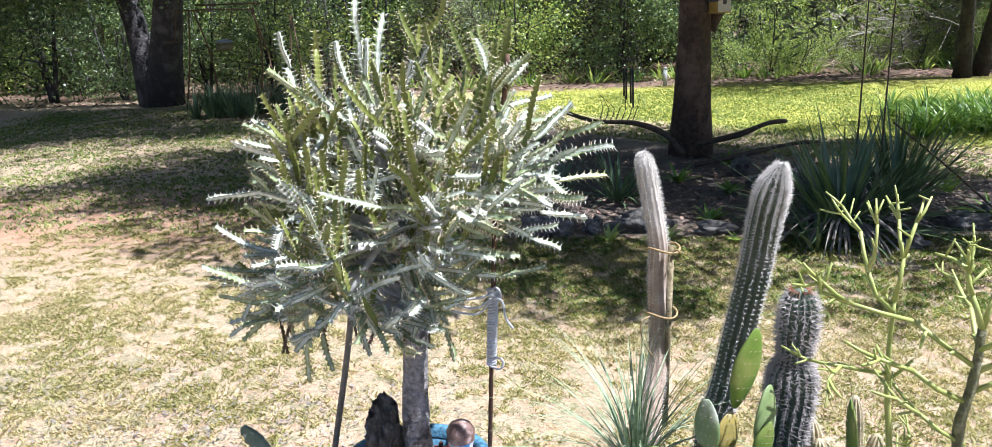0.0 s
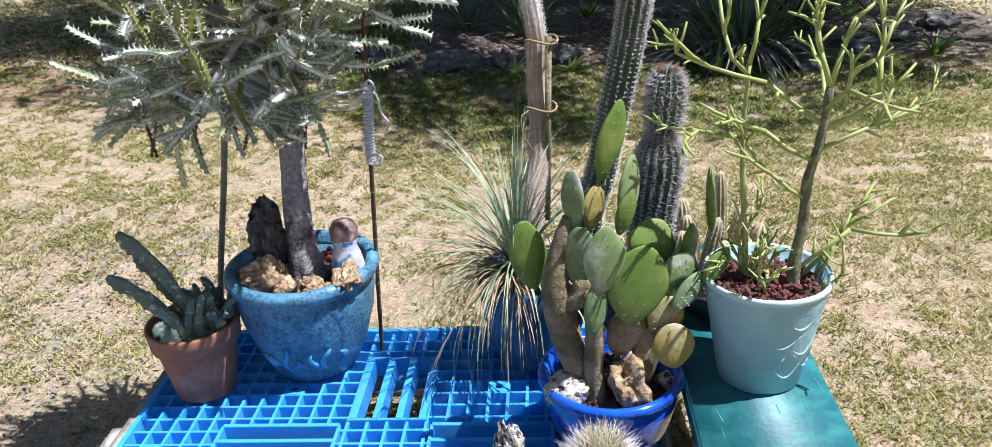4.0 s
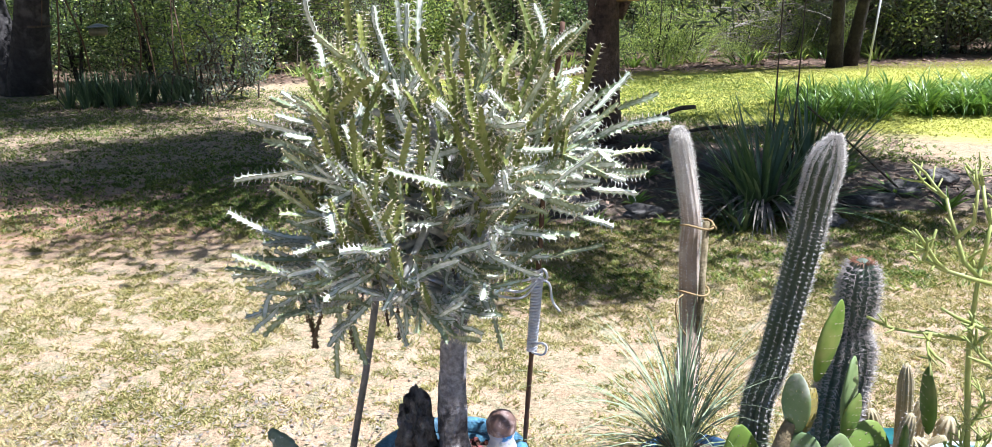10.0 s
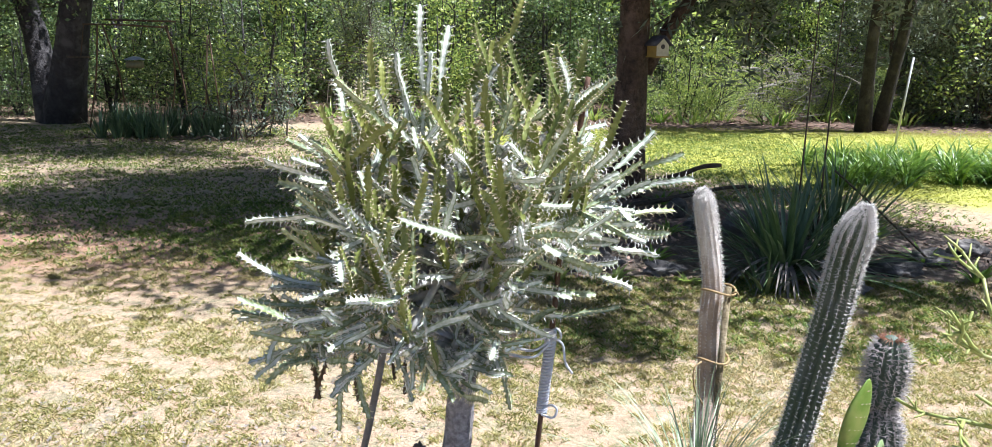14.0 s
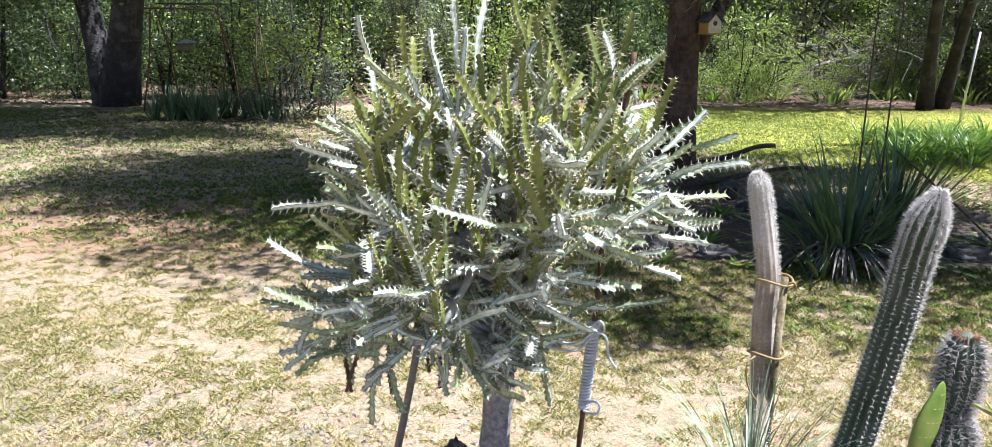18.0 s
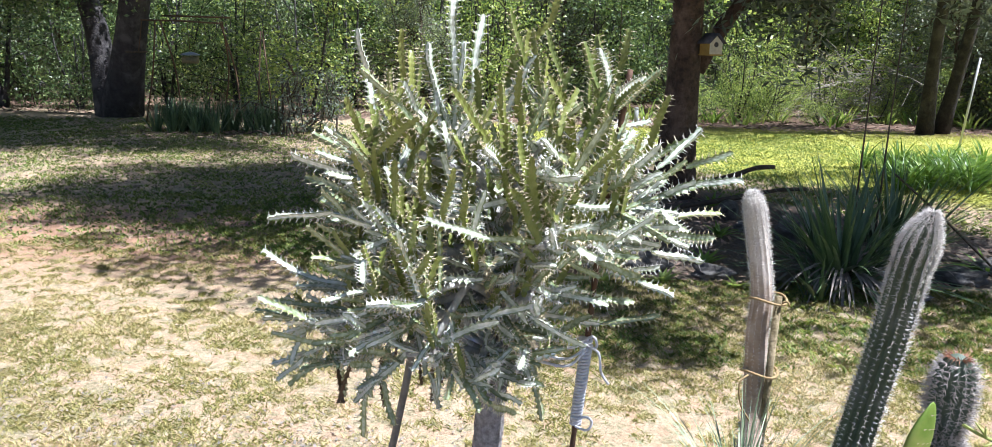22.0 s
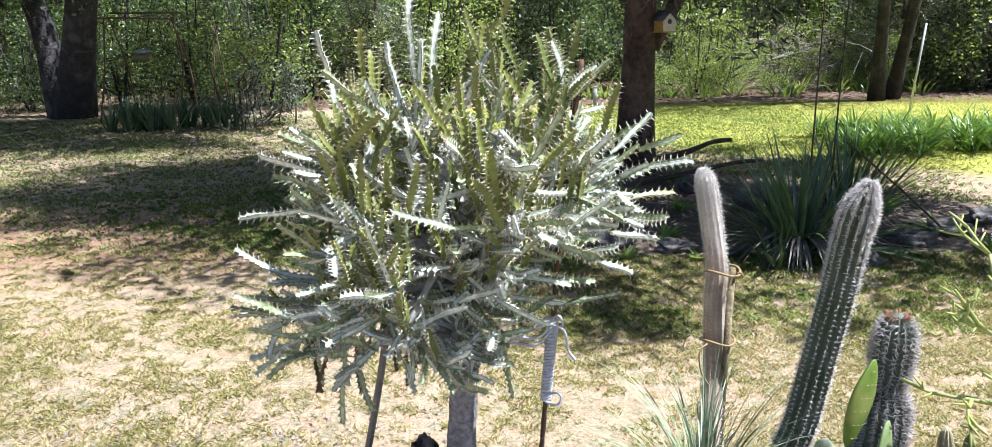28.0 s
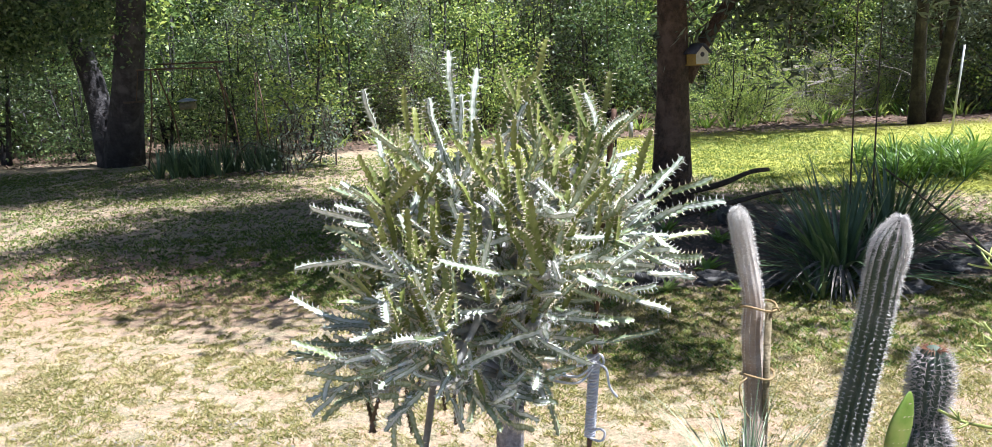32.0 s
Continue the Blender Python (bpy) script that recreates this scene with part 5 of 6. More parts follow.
def ball_cactus(name, at, r, tall, ribs, material, spine_mat, spine_len, per, rows, label, seed, crown=None, spine_r=0.0011):
    rng = random.Random(seed)
    t = thing(name, at, label, "cactus")
    seg, rings = ribs * 6, 20
    verts, faces = [], []
    for i in range(rings + 1):
        b = -0.75 + (math.pi / 2 + 0.75) * i / rings
        for k in range(seg):
            a = 2 * math.pi * k / seg
            q = r * math.cos(b) * (1 - 0.20 * (0.5 - 0.5 * math.cos(ribs * a)) * math.cos(b))
            verts.append((q * math.cos(a), q * math.sin(a), tall * (math.sin(b) + 0.68) * (0.93 if i == rings else 1)))
    for i in range(rings):
        for k in range(seg):
            a, b = i * seg + k, i * seg + (k + 1) % seg
            faces.append((a, b, b + seg, a + seg))
    part("body", mesh_from("body", verts, faces, material, True), material, t)
    sp, cr = [], []
    for i in range(rows):
        b = -0.55 + (math.pi / 2 + 0.47) * i / rows
        for k in range(ribs):
            a = 2 * math.pi * k / ribs
            n = Vector((math.cos(a) * math.cos(b), math.sin(a) * math.cos(b), math.sin(b)))
            p = Vector((n.x * r, n.y * r, tall * (math.sin(b) + 0.68)))
            for _ in range(per):
                way = (n + Vector((rng.gauss(0, 0.55), rng.gauss(0, 0.55), rng.gauss(0, 0.55)))).normalized()
                (cr if crown and b > 1.0 else sp).append(spike_np(p - n * 0.001, p + way * spine_len * rng.uniform(0.6, 1.15), spine_r))
    v, f = join_np(sp)
    part("spine_coat", mesh_from("spine_coat", v, f, spine_mat), spine_mat, t)
    if cr:
        v, f = join_np(cr)
        part("crown_tuft", mesh_from("crown_tuft", v, f, crown), crown, t)


M_YELLOW = mat("yellow_crown_spine", (0.80, 0.55, 0.12), (0.66, 0.40, 0.07), 60, 0.6, bump=0)
ball_cactus("golden_barrel", (0.338, -0.405, ZP + 0.108), 0.088, 0.080, 14, M_BARREL, M_GOLDSPINE, 0.036, 10, 12, "round barrel cactus with long golden spines", 3, M_YELLOW)
ball_cactus("white_spined_cactus", (0.480, -0.308, ZP + 0.118), 0.070, 0.088, 16, M_COLUMN, M_WHITESPINE, 0.042, 7, 12, "round cactus covered in curved white spines", 4, M_SPINE, 0.0011)


def build_bowl_extras():
    t = thing("bunny_ear_cactus", (0, 0, 0), "small yellowing pad cactus in the bowl", "cactus")

    def lump(x, y, z, sx, sy, sz, material, lean=0.0):
        bm, spots = pad_mesh(sx * 2, sz * 2, sy * 2, x * 50)
        ob = part("pad", bm, material, t)
        ob.matrix_basis = pose(x, y, z, 0, lean, 0) @ pose(0, 0, -sz)
        v, f = join_np(spots)
        part("spine_coat", mesh_from("spine_coat", v, f, M_WHITESPINE), M_WHITESPINE, ob)

    lump(0.452, -0.425, 0.515, 0.023, 0.018, 0.031, M_PADOLD, 4)
    lump(0.437, -0.43, 0.480, 0.017, 0.014, 0.040, M_PADOLD, -12)
    lump(0.452, -0.478, 0.462, 0.025, 0.015, 0.023, M_YPAD, 30)
    lump(0.482, -0.47, 0.458, 0.020, 0.017, 0.030, M_PADOLD, 60)
    lump(0.530, -0.475, 0.462, 0.025, 0.015, 0.033, M_YPAD, 75)
    lump(0.512, -0.44, 0.475, 0.016, 0.014, 0.036, M_PADOLD, 62)
    rng = random.Random(6)
    h = thing("small_haworthia", (0.405, -0.505, ZP + 0.118), "tuft of narrow dark succulent leaves in the bowl", "succulent")
    for k in range(46):
        a = rng.uniform(0, 6.283)
        bx, by = rng.gauss(0, 0.035), rng.gauss(0, 0.012)
        v, f = blade_np(rng, (bx, by, -0.004), a, rng.uniform(0.025, 0.045), 0.005, rng.uniform(0.5, 1.4), 0.4, 4)
        part("leaf", mesh_from("leaf", v, f, M_BARREL), M_BARREL, h)


M_YPAD = mat("yellow_pad", (0.50, 0.46, 0.05), (0.38, 0.40, 0.05), 40, 0.6, bump=0.2, big=(0.22, 0.27, 0.05), big_scale=30)
build_bowl_extras()


def build_pencil():
    """The thin-branched shrub in the pale teal pot."""
    rng = random.Random(23)
    t = thing("pencil_bush", (0, 0, 0), "yellow green pencil stemmed succulent bush", "potted plant")
    tube("trunk", curve_pts([(0.876, 0.0, 0.685), (0.872, 0.0, 0.75), (0.882, 0.004, 0.83), (0.880, 0.0, 0.92), (0.895, 0.0, 1.00), (0.902, 0.0, 1.10)], 30), [0.0135 - 0.00022 * i for i in range(31)], M_PENCILOLD, t, 10, "grey green woody trunk",
         lambda i, a: 1 + 0.07 * math.sin(4 * a + i) + 0.22 * noise.noise((math.cos(a) * 1.5, math.sin(a) * 1.5, i * 0.5)))
    tube("second_stem", curve_pts([(0.79, 0.03, 0.69), (0.775, 0.03, 0.85), (0.762, 0.03, 1.00), (0.765, 0.03, 1.14)], 10), [0.0068 - 0.0003 * i for i in range(11)], M_PENCIL, t, 8)
    made = 0

    def sprout(p, d, length, r, level):
        nonlocal made
        bend = Vector((rng.gauss(0, 0.12), rng.gauss(0, 0.12), 0.10))
        mid = p + d * length * 0.5
        d2 = (d + bend).normalized()
        end = mid + d2 * length * 0.5
        tube("branch", [p, mid, end], [r * 0.95, r * 0.82, r * 0.78 if level else r * 0.55], M_PENCIL if r < 0.0075 else M_PENCILOLD, t, 6)
        made += 1
        for s in range(rng.randrange(0, 4)):
            q = p.lerp(end, rng.uniform(0.15, 0.95))
            n = (d2 + Vector((rng.gauss(0, 0.8), rng.gauss(0, 0.8), rng.gauss(0.2, 0.6)))).normalized()
            tube("twig", [q, q + n * rng.uniform(0.012, 0.045)], [max(0.0022, r * 0.62), max(0.0014, r * 0.42)], M_PENCIL, t, 5)
        if level and made < 290:
            for s in range(rng.choice((1, 2, 2))):
                n = (d2 + Vector((rng.gauss(0, 0.55), rng.gauss(0, 0.55), rng.gauss(0.12, 0.4)))).normalized()
                sprout(end, n, length * rng.uniform(0.6, 0.9), max(0.0030, r * 0.84), level - 1)

    for at, way, length, r, level in (
            ((0.890, 0.0, 0.96), (-0.9, 0.0, 0.45), 0.12, 0.006, 2), ((0.896, 0.0, 1.03), (-0.75, 0.1, 0.55), 0.13, 0.006, 3), ((0.902, 0.0, 1.10), (-0.35, -0.2, 0.9), 0.07, 0.006, 3),
            ((0.902, 0.0, 1.10), (0.25, 0.1, 1.0), 0.07, 0.006, 3), ((0.895, 0.0, 1.02), (0.85, -0.1, 0.45), 0.11, 0.0065, 3), ((0.890, 0.0, 0.98), (0.8, 0.1, 0.35), 0.11, 0.0055, 2),
            ((0.90, 0.0, 1.06), (0.1, -0.8, 0.6), 0.09, 0.0055, 2), ((0.90, 0.0, 1.06), (0.1, 0.9, 0.6), 0.09, 0.0055, 2), ((0.882, 0.0, 0.74), (0.75, -0.1, 0.75), 0.12, 0.0055, 2),
            ((0.895, 0.01, 0.72), (0.75, 0.1, 0.85), 0.12, 0.005, 1), ((0.765, 0.03, 1.12), (-0.6, 0, 0.6), 0.09, 0.005, 3), ((0.765, 0.03, 1.14), (0.2, 0.1, 0.9), 0.08, 0.005, 2), ((0.763, 0.03, 1.0), (-0.8, -0.2, 0.2), 0.10, 0.0045, 2),
            ((0.78, 0.03, 0.75), (-0.3, -0.2, 0.9), 0.05, 0.004, 2), ((0.80, 0.02, 0.72), (0.3, -0.2, 0.9), 0.05, 0.004, 2), ((0.775, 0.04, 0.80), (0.6, 0.1, 0.6), 0.05, 0.004, 2), ((0.89, 0.0, 0.88), (-0.8, -0.1, 0.5), 0.10, 0.005, 2), ((0.785, 0.03, 0.72), (-0.6, -0.3, 0.7), 0.05, 0.0035, 2), ((0.79, 0.02, 0.71), (0.1, -0.5, 0.8), 0.06, 0.0035, 2), ((0.80, 0.04, 0.72), (0.6, 0.2, 0.8), 0.06, 0.0035, 2),
            ((0.92, 0.02, 0.70), (0.3, -0.2, 0.9), 0.09, 0.004, 2), ((0.91, -0.03, 0.70), (0.5, -0.4, 0.7), 0.07, 0.0035, 2)):
        sprout(Vector(at), Vector(way).normalized(), length, r, level)
    # young shoots round the foot
    made = 0
    for k in range(8):
        a, q = rng.uniform(1.6, 4.6), rng.uniform(0.02, 0.07)
        sprout(Vector((0.823 + q * math.cos(a), 0.008 + q * math.sin(a), 0.70)), Vector((rng.gauss(0, 0.35), rng.gauss(0, 0.35), 1.0)).normalized(), rng.uniform(0.035, 0.075), 0.0042, rng.choice((1, 2)))


build_pencil()


def build_dish():
    dish = pot("low_dish", (0.80, 0.285, 0.488), [(0.02, 0.001), (0.085, 0.001), (0.095, 0.01), (0.118, 0.055), (0.122, 0.075), (0.118, 0.080), (0.108, 0.072), (0.10, 0.055), (0.05, 0.05)],
               M_DARKCLAY, "low dark dish of small cacti on the bench", M_SOIL, 0.108, 0.062)
    gravel("dish_gravel", "tan gravel in the low dish", (0.80, 0.285, 0.488), 0.10, 0.068, 160, 0.009, M_ROCKTAN, 21)
    M_SMALL = mat("striped_cactus", (0.30, 0.26, 0.14), (0.46, 0.38, 0.25), 30, 0.7, bump=0.3)
    for k, (x, y, h, dx, r) in enumerate(((0.728, 0.27, 0.19, -0.022, 0.024), (0.785, 0.27, 0.295, -0.01, 0.019), (0.815, 0.30, 0.19, 0.02, 0.020), (0.835, 0.21, 0.15, -0.06, 0.028), (0.87, 0.26, 0.17, 0.005, 0.030), (0.712, 0.30, 0.22, -0.015, 0.022), (0.76, 0.20, 0.16, 0.075, 0.021), (0.735, 0.21, 0.21, 0.03, 0.018), (0.70, 0.23, 0.17, -0.01, 0.022))):
        column("small_cactus", ((x, y, 0.545), (x + dx * 0.4, y, 0.545 + h * 0.5), (x + dx, y, 0.545 + h)), lambda s, r=r: r * (1 - 0.12 * s), 10, M_SMALL,
               "small ribbed tan cactus in the dish", M_WHITESPINE, 0.006, 0.012, 2, 0.25, seed=30 + k, dome=0.2, spine_r=0.0005)
    stones("dish_rock", "pale tan rock in the low dish", ((0.745, 0.225, 0.575, 0.040, 0.03, 0.034), (0.79, 0.22, 0.57, 0.034, 0.026, 0.028), (0.73, 0.32, 0.585, 0.035, 0.03, 0.045), (0.81, 0.25, 0.585, 0.03, 0.028, 0.04)), M_ROCKTAN, 41)


build_dish()


def build_figurine():
    """A small garden ornament, kept plain."""
    bm = lathe([(0.02, 0.0), (0.040, 0.002), (0.044, 0.03), (0.034, 0.075), (0.026, 0.095), (0.032, 0.115), (0.034, 0.14), (0.024, 0.158), (0.006, 0.166)], 20, 0.10, 7)
    ob = part("garden_figurine", bm, mat("white_painted_clay", (0.60, 0.60, 0.64), (0.38, 0.42, 0.55), 40, 0.4, bump=0.2, big=(0.05, 0.20, 0.45), big_scale=16, big_at=(0.55, 0.60)), None)
    ob.data.materials.append(mat("brown_painted_clay", (0.20, 0.12, 0.10), (0.13, 0.08, 0.07), 30, 0.45, bump=0.2, big=(0.40, 0.30, 0.28), big_scale=40))
    for f in ob.data.polygons:
        f.material_index = 1 if f.center.z > 0.108 else 0
    ob.location = (-0.105, 0.335, ZP + 0.255)
    tagged(ob, "small white and brown painted garden figurine on the gravel", "figurine")


build_figurine()


def build_rods():
    r = thing("rebar_stake", (0, 0, 0), "rusty rebar stake wrapped in pale twine", "stake")
    line = curve_pts([(-0.095, 0.46, 0.0), (-0.075, 0.445, 0.30), (-0.038, 0.40, 0.75), (-0.008, 0.362, 1.08), (0.008, 0.358, 1.27), (0.050, 0.355, 1.58)], 60)
    tube("rod", line, [0.0062 if i % 2 else 0.0052 for i in range(61)], M_RUST, r, 8)

    def at(z):
        k = max(i for i in range(60) if line[i].z <= z)
        return line[k].lerp(line[k + 1], (z - line[k].z) / (line[k + 1].z - line[k].z))

    coil = []
    for i in range(260):
        s = i / 259
        coil.append(at(0.842 + 0.178 * s) + Vector((math.cos(s * 150) * 0.0098, math.sin(s * 150) * 0.0098, 0)))
    tube("twine_coil", coil, 0.0038, M_TWINE, r, 5)
    tube("twine_knot", curve_pts([at(1.012) + Vector((0.011 * math.cos(2.2 * i), 0.011 * math.sin(2.2 * i), 0.004 * i)) for i in range(9)], 40), 0.0058, M_TWINE, r, 6)
    for k, ctrl in enumerate((((-0.01, 0.355, 1.03), (0.012, 0.345, 1.02), (0.018, 0.345, 0.98), (0.034, 0.345, 0.955)), ((-0.015, 0.355, 1.025), (-0.05, 0.345, 1.005), (-0.10, 0.35, 1.01)), ((-0.015, 0.355, 1.035), (-0.05, 0.34, 1.03), (-0.12, 0.345, 1.02)),
                              ((-0.015, 0.355, 1.02), (-0.05, 0.345, 0.99), (-0.11, 0.35, 0.995)), ((-0.03, 0.375, 0.845), (-0.005, 0.365, 0.842), (0.004, 0.365, 0.862), (-0.010, 0.365, 0.872), (-0.028, 0.367, 0.862)), ((-0.02, 0.355, 1.04), (0.0, 0.345, 1.055), (0.008, 0.355, 1.03), (-0.012, 0.352, 1.025)))):
        tube("twine_end", curve_pts(ctrl, 10), 0.0028, M_TWINE, r, 6)
    s = thing("grey_stake", (0, 0, 0), "thin grey stake leaning up into the spurge", "stake")
    tube("rod", curve_pts([(-0.56, 0.45, 0.0), (-0.506, 0.45, 0.42), (-0.415, 0.45, 0.835), (-0.36, 0.44, 1.12)], 10), 0.0085, M_PIPE, s, 8)


build_rods()
# ---- trees, beds and the edge of the wood ----
def limb_tree(name, seed, height, trunk_r, crown, leaf_mat, bark_mat, leaves, leaf_size, label, lean=(0, 0), limbs=14, first=0.35, spread=0.35, flat=0.0, stems=1, long=1.6, category="tree"):
    """A tapered trunk with limbs, and a crown of small leaves in clumps along the limbs. crown: half widths x, y."""
    rng = random.Random(seed)
    nrng = np.random.default_rng(seed)
    t = thing(name, (0, 0, 0), label, category)
    pieces, clumps = [], []
    for s in range(stems):
        off = Vector((rng.uniform(-0.3, 0.3), rng.uniform(-0.3, 0.3), 0)) * (0 if stems == 1 else 1)
        top = Vector((lean[0] + off.x * 4, lean[1] + off.y * 4, height * (1 if s == 0 else rng.uniform(0.7, 1))))
        line = curve_pts([off * 0.3 + Vector((0, 0, -0.1)), off + top * 0.3 + Vector((rng.uniform(-1, 1), rng.uniform(-1, 1), 0)) * trunk_r * 0.8, off + top * 0.62, top], 12)
        radii = [trunk_r * (1.35 - 0.35 * min(1, i / 1.5)) * (1 - 0.8 * i / 12) + 0.01 for i in range(13)]
        pieces.append(tube_np(line, radii, 12, lambda i, a: 1 + 0.10 * math.sin(3 * a + i * 0.4) + 0.05 * math.sin(7 * a)))
        for k in range(limbs // stems):
            f = first + (1 - first) * (k + rng.random()) / (limbs // stems)
            base = line[min(12, int(f * 12))]
            a = rng.uniform(0, 6.283)
            reach = math.sqrt(max(0.08, 1 - ((f - 0.45) / 0.62) ** 2))
            end = base + Vector((math.cos(a) * crown[0] * reach, math.sin(a) * crown[1] * reach, rng.uniform(-0.05, 0.22) * height * (0.4 + f)))
            mid = (base + end) / 2 + Vector((0, 0, rng.uniform(-0.02, 0.1) * height))
            arm = curve_pts([base, mid, end], 6)
            pieces.append(tube_np(arm, [trunk_r * 0.42 * (1 - f * 0.6) * (1 - 0.85 * i / 6) + 0.006 for i in range(7)], 6))
            for _ in range(3):
                b0 = arm[rng.randrange(2, 6)]
                b1 = b0 + Vector((rng.gauss(0, 1) * crown[0] * 0.3, rng.gauss(0, 1) * crown[1] * 0.3, rng.gauss(0, 0.6)))
                pieces.append(tube_np([b0, (b0 + b1) / 2 + Vector((0, 0, 0.08)), b1], [0.02, 0.014, 0.006], 5))
                clumps += [b0.lerp(b1, 0.6), b1]
            clumps += arm[3:]
    v, f = join_np(pieces)
    part("trunk", mesh_from("trunk", v, f, bark_mat, True), bark_mat, t)
    lv, lf = leaves_np(nrng, np.array([tuple(c) for c in clumps]), np.array((spread, spread, spread * 0.75)), leaves, leaf_size, flat, long)
    part("crown", mesh_from("crown", lv, lf, leaf_mat), leaf_mat, t)
    return t


def place(proto, x, y, turn, scale=1.0):
    ob = copy_thing(proto, pose(x, y, ground_height(x, y) - 0.03, 0, 0, turn))
    ob.scale = (scale, scale, scale)
    return ob


# the juniper with the bird house
JUNIPER = (0.98, 7.9)
jun = limb_tree("juniper_tree", 11, 8.5, 0.185, (3.8, 2.5), M_LEAF_B, M_BARK, 80000, 0.036, "large dark barked juniper tree with a forked trunk", (-0.45, -0.9), 50, 0.34, 0.21, 0.2, 1, 4.0)
jun.location = (JUNIPER[0], JUNIPER[1], 0)
tube("fork", curve_pts([(0.14, -0.05, 1.35), (0.36, -0.05, 1.75), (0.72, -0.1, 2.3), (1.3, -0.3, 3.4)], 8), [0.10 - 0.008 * i for i in range(9)], M_BARK, jun, 9)
for k, (x, y, z, dx, dy) in enumerate(((2.2, -0.4, 2.35, 1.2, -0.2), (1.2, -0.8, 2.5, 0.9, -0.5), (3.2, 0.2, 2.6, 1.3, 0.1), (-0.4, -0.5, 2.55, -0.9, -0.3), (2.7, -1.2, 2.6, 1.0, -0.6), (4.0, 0.4, 2.5, 1.0, 0.2),
                                       (-1.2, 0.3, 2.6, -1.2, 0.1), (-2.2, 0.6, 2.7, -1.2, 0.2), (1.8, 1.0, 2.45, 1.0, 0.5), (3.0, 1.5, 2.5, 1.2, 0.3), (0.8, 1.2, 2.4, 0.5, 0.6), (-0.8, 1.0, 2.45, -0.5, 0.6))):
    # low boughs that hang into view
    bough = curve_pts([(0.3, 0, 2.9), (x * 0.5, y * 0.5, 3.0), (x, y, z + 0.25), (x + dx, y + dy, z + 0.05)], 8)
    tube("bough", bough, [0.045 - 0.0045 * i for i in range(9)], M_BARK, jun, 6)
    lv, lf = leaves_np(np.random.default_rng(60 + k), np.array([tuple(q) for q in bough[3:]]), np.array((0.30, 0.25, 0.13)), 3400, 0.021, 0.1, 3.4)
    part("spray", mesh_from("spray", lv, lf, M_LEAF_B if k % 2 else M_LEAF_BROWN), M_LEAF_B, jun)
# the oak on the far side of the yard
oak = limb_tree("oak_tree", 21, 11.5, 0.33, (7.5, 4.0), M_LEAF_A, M_OAKBARK, 90000, 0.085, "massive dark double trunked oak tree", (4.6, -4.6), 50, 0.52, 0.36, 0.1)
oak.location = (-9.62, 15.4, 0)
stem = curve_pts([(-0.35, 0.1, -0.1), (-0.55, 0.15, 2.0), (-1.5, 0.3, 4.5), (-2.6, 0.5, 7.0)], 10)
tube("second_trunk", stem, [0.28 - 0.016 * i for i in range(11)], M_OAKBARK, oak, 12)
for k, (x, y, z) in enumerate(((-2.2, -2.0, 2.3), (-1.2, -1.6, 2.6), (-3.2, -1.2, 2.2), (0.6, -1.5, 3.1), (-1.6, -2.6, 3.0))):
    # low leafy oak boughs
    bough = curve_pts([(-0.3, 0, 3.6), (x * 0.6, y * 0.6, 3.4), (x, y, z)], 8)
    tube("bough", bough, [0.06 - 0.006 * i for i in range(9)], M_OAKBARK, oak, 6)
    lv, lf = leaves_np(np.random.default_rng(80 + k), np.array([tuple(q) for q in bough[4:]]), np.array((0.55, 0.4, 0.45)), 5200, 0.055, 0.1)
    part("spray", mesh_from("spray", lv, lf, M_LEAF_A), M_LEAF_A, oak)
# unseen upper boughs added to the juniper to throw shade over the yard
def near_edge(x):
    """How near the house the juniper's shade comes."""
    return float(np.interp(x, (-5.6, -4.6, -3.9, -2.5, -1.7, 0.0, 1.0, 1.43, 2.4), (6.4, 5.7, 4.8, 3.95, 3.4, 2.95, 3.0, 3.35, 3.5)))


brng = random.Random(5)
for k in range(168):
    gx = -5.3 + 7.8 * ((k * 0.618) % 1.0)
    gy = near_edge(gx) - 0.30 + (8.2 - near_edge(gx)) * brng.random() ** 1.35
    if k >= 112:
        gx, gy = brng.uniform(-0.5, 0.9), brng.uniform(2.9, 3.8)
    if k >= 130:
        gx, gy = brng.uniform(1.9, 4.3), brng.uniform(3.7, 6.6)
    z = brng.uniform(3.9, 6.2)
    # bough end set along the sun's ray so its shadow lands on gx, gy
    end = Vector((gx + z / 2 - JUNIPER[0], gy - 0.07 * z - JUNIPER[1], z))
    start = Vector((-0.15, -0.3, min(z + 0.3, brng.uniform(3.2, 5.5))))
    bough = curve_pts([start, start.lerp(end, 0.5) + Vector((0, 0, 0.35)), end], 10)
    tube("bough", bough, [0.05 - 0.0042 * i for i in range(11)], M_BARK, jun, 6)
    lv, lf = leaves_np(np.random.default_rng(160 + k), np.array([tuple(q) for q in bough[7:]]), np.array((0.17, 0.15, 0.09)), 300 if gx > 1.6 else 120, 0.045, 0.2, 3.2)
    part("spray", mesh_from("spray", lv, lf, M_LEAF_B), M_LEAF_B, jun)

shrub_a = limb_tree("understory_shrub", 31, 4.2, 0.05, (1.7, 1.5), M_LEAF_A, M_OAKBARK, 8000, 0.062, "dense green understory shrub at the wood's edge", (0.2, 0), 16, 0.08, 0.28, 0.1, 3, category="shrub")
shrub_b = limb_tree("spring_shrub", 32, 3.6, 0.04, (1.5, 1.4), M_LEAF_C, M_OAKBARK, 5200, 0.064, "light yellow green shrub in sunlight", (0.1, 0.1), 16, 0.12, 0.30, 0.3, 3, category="shrub")
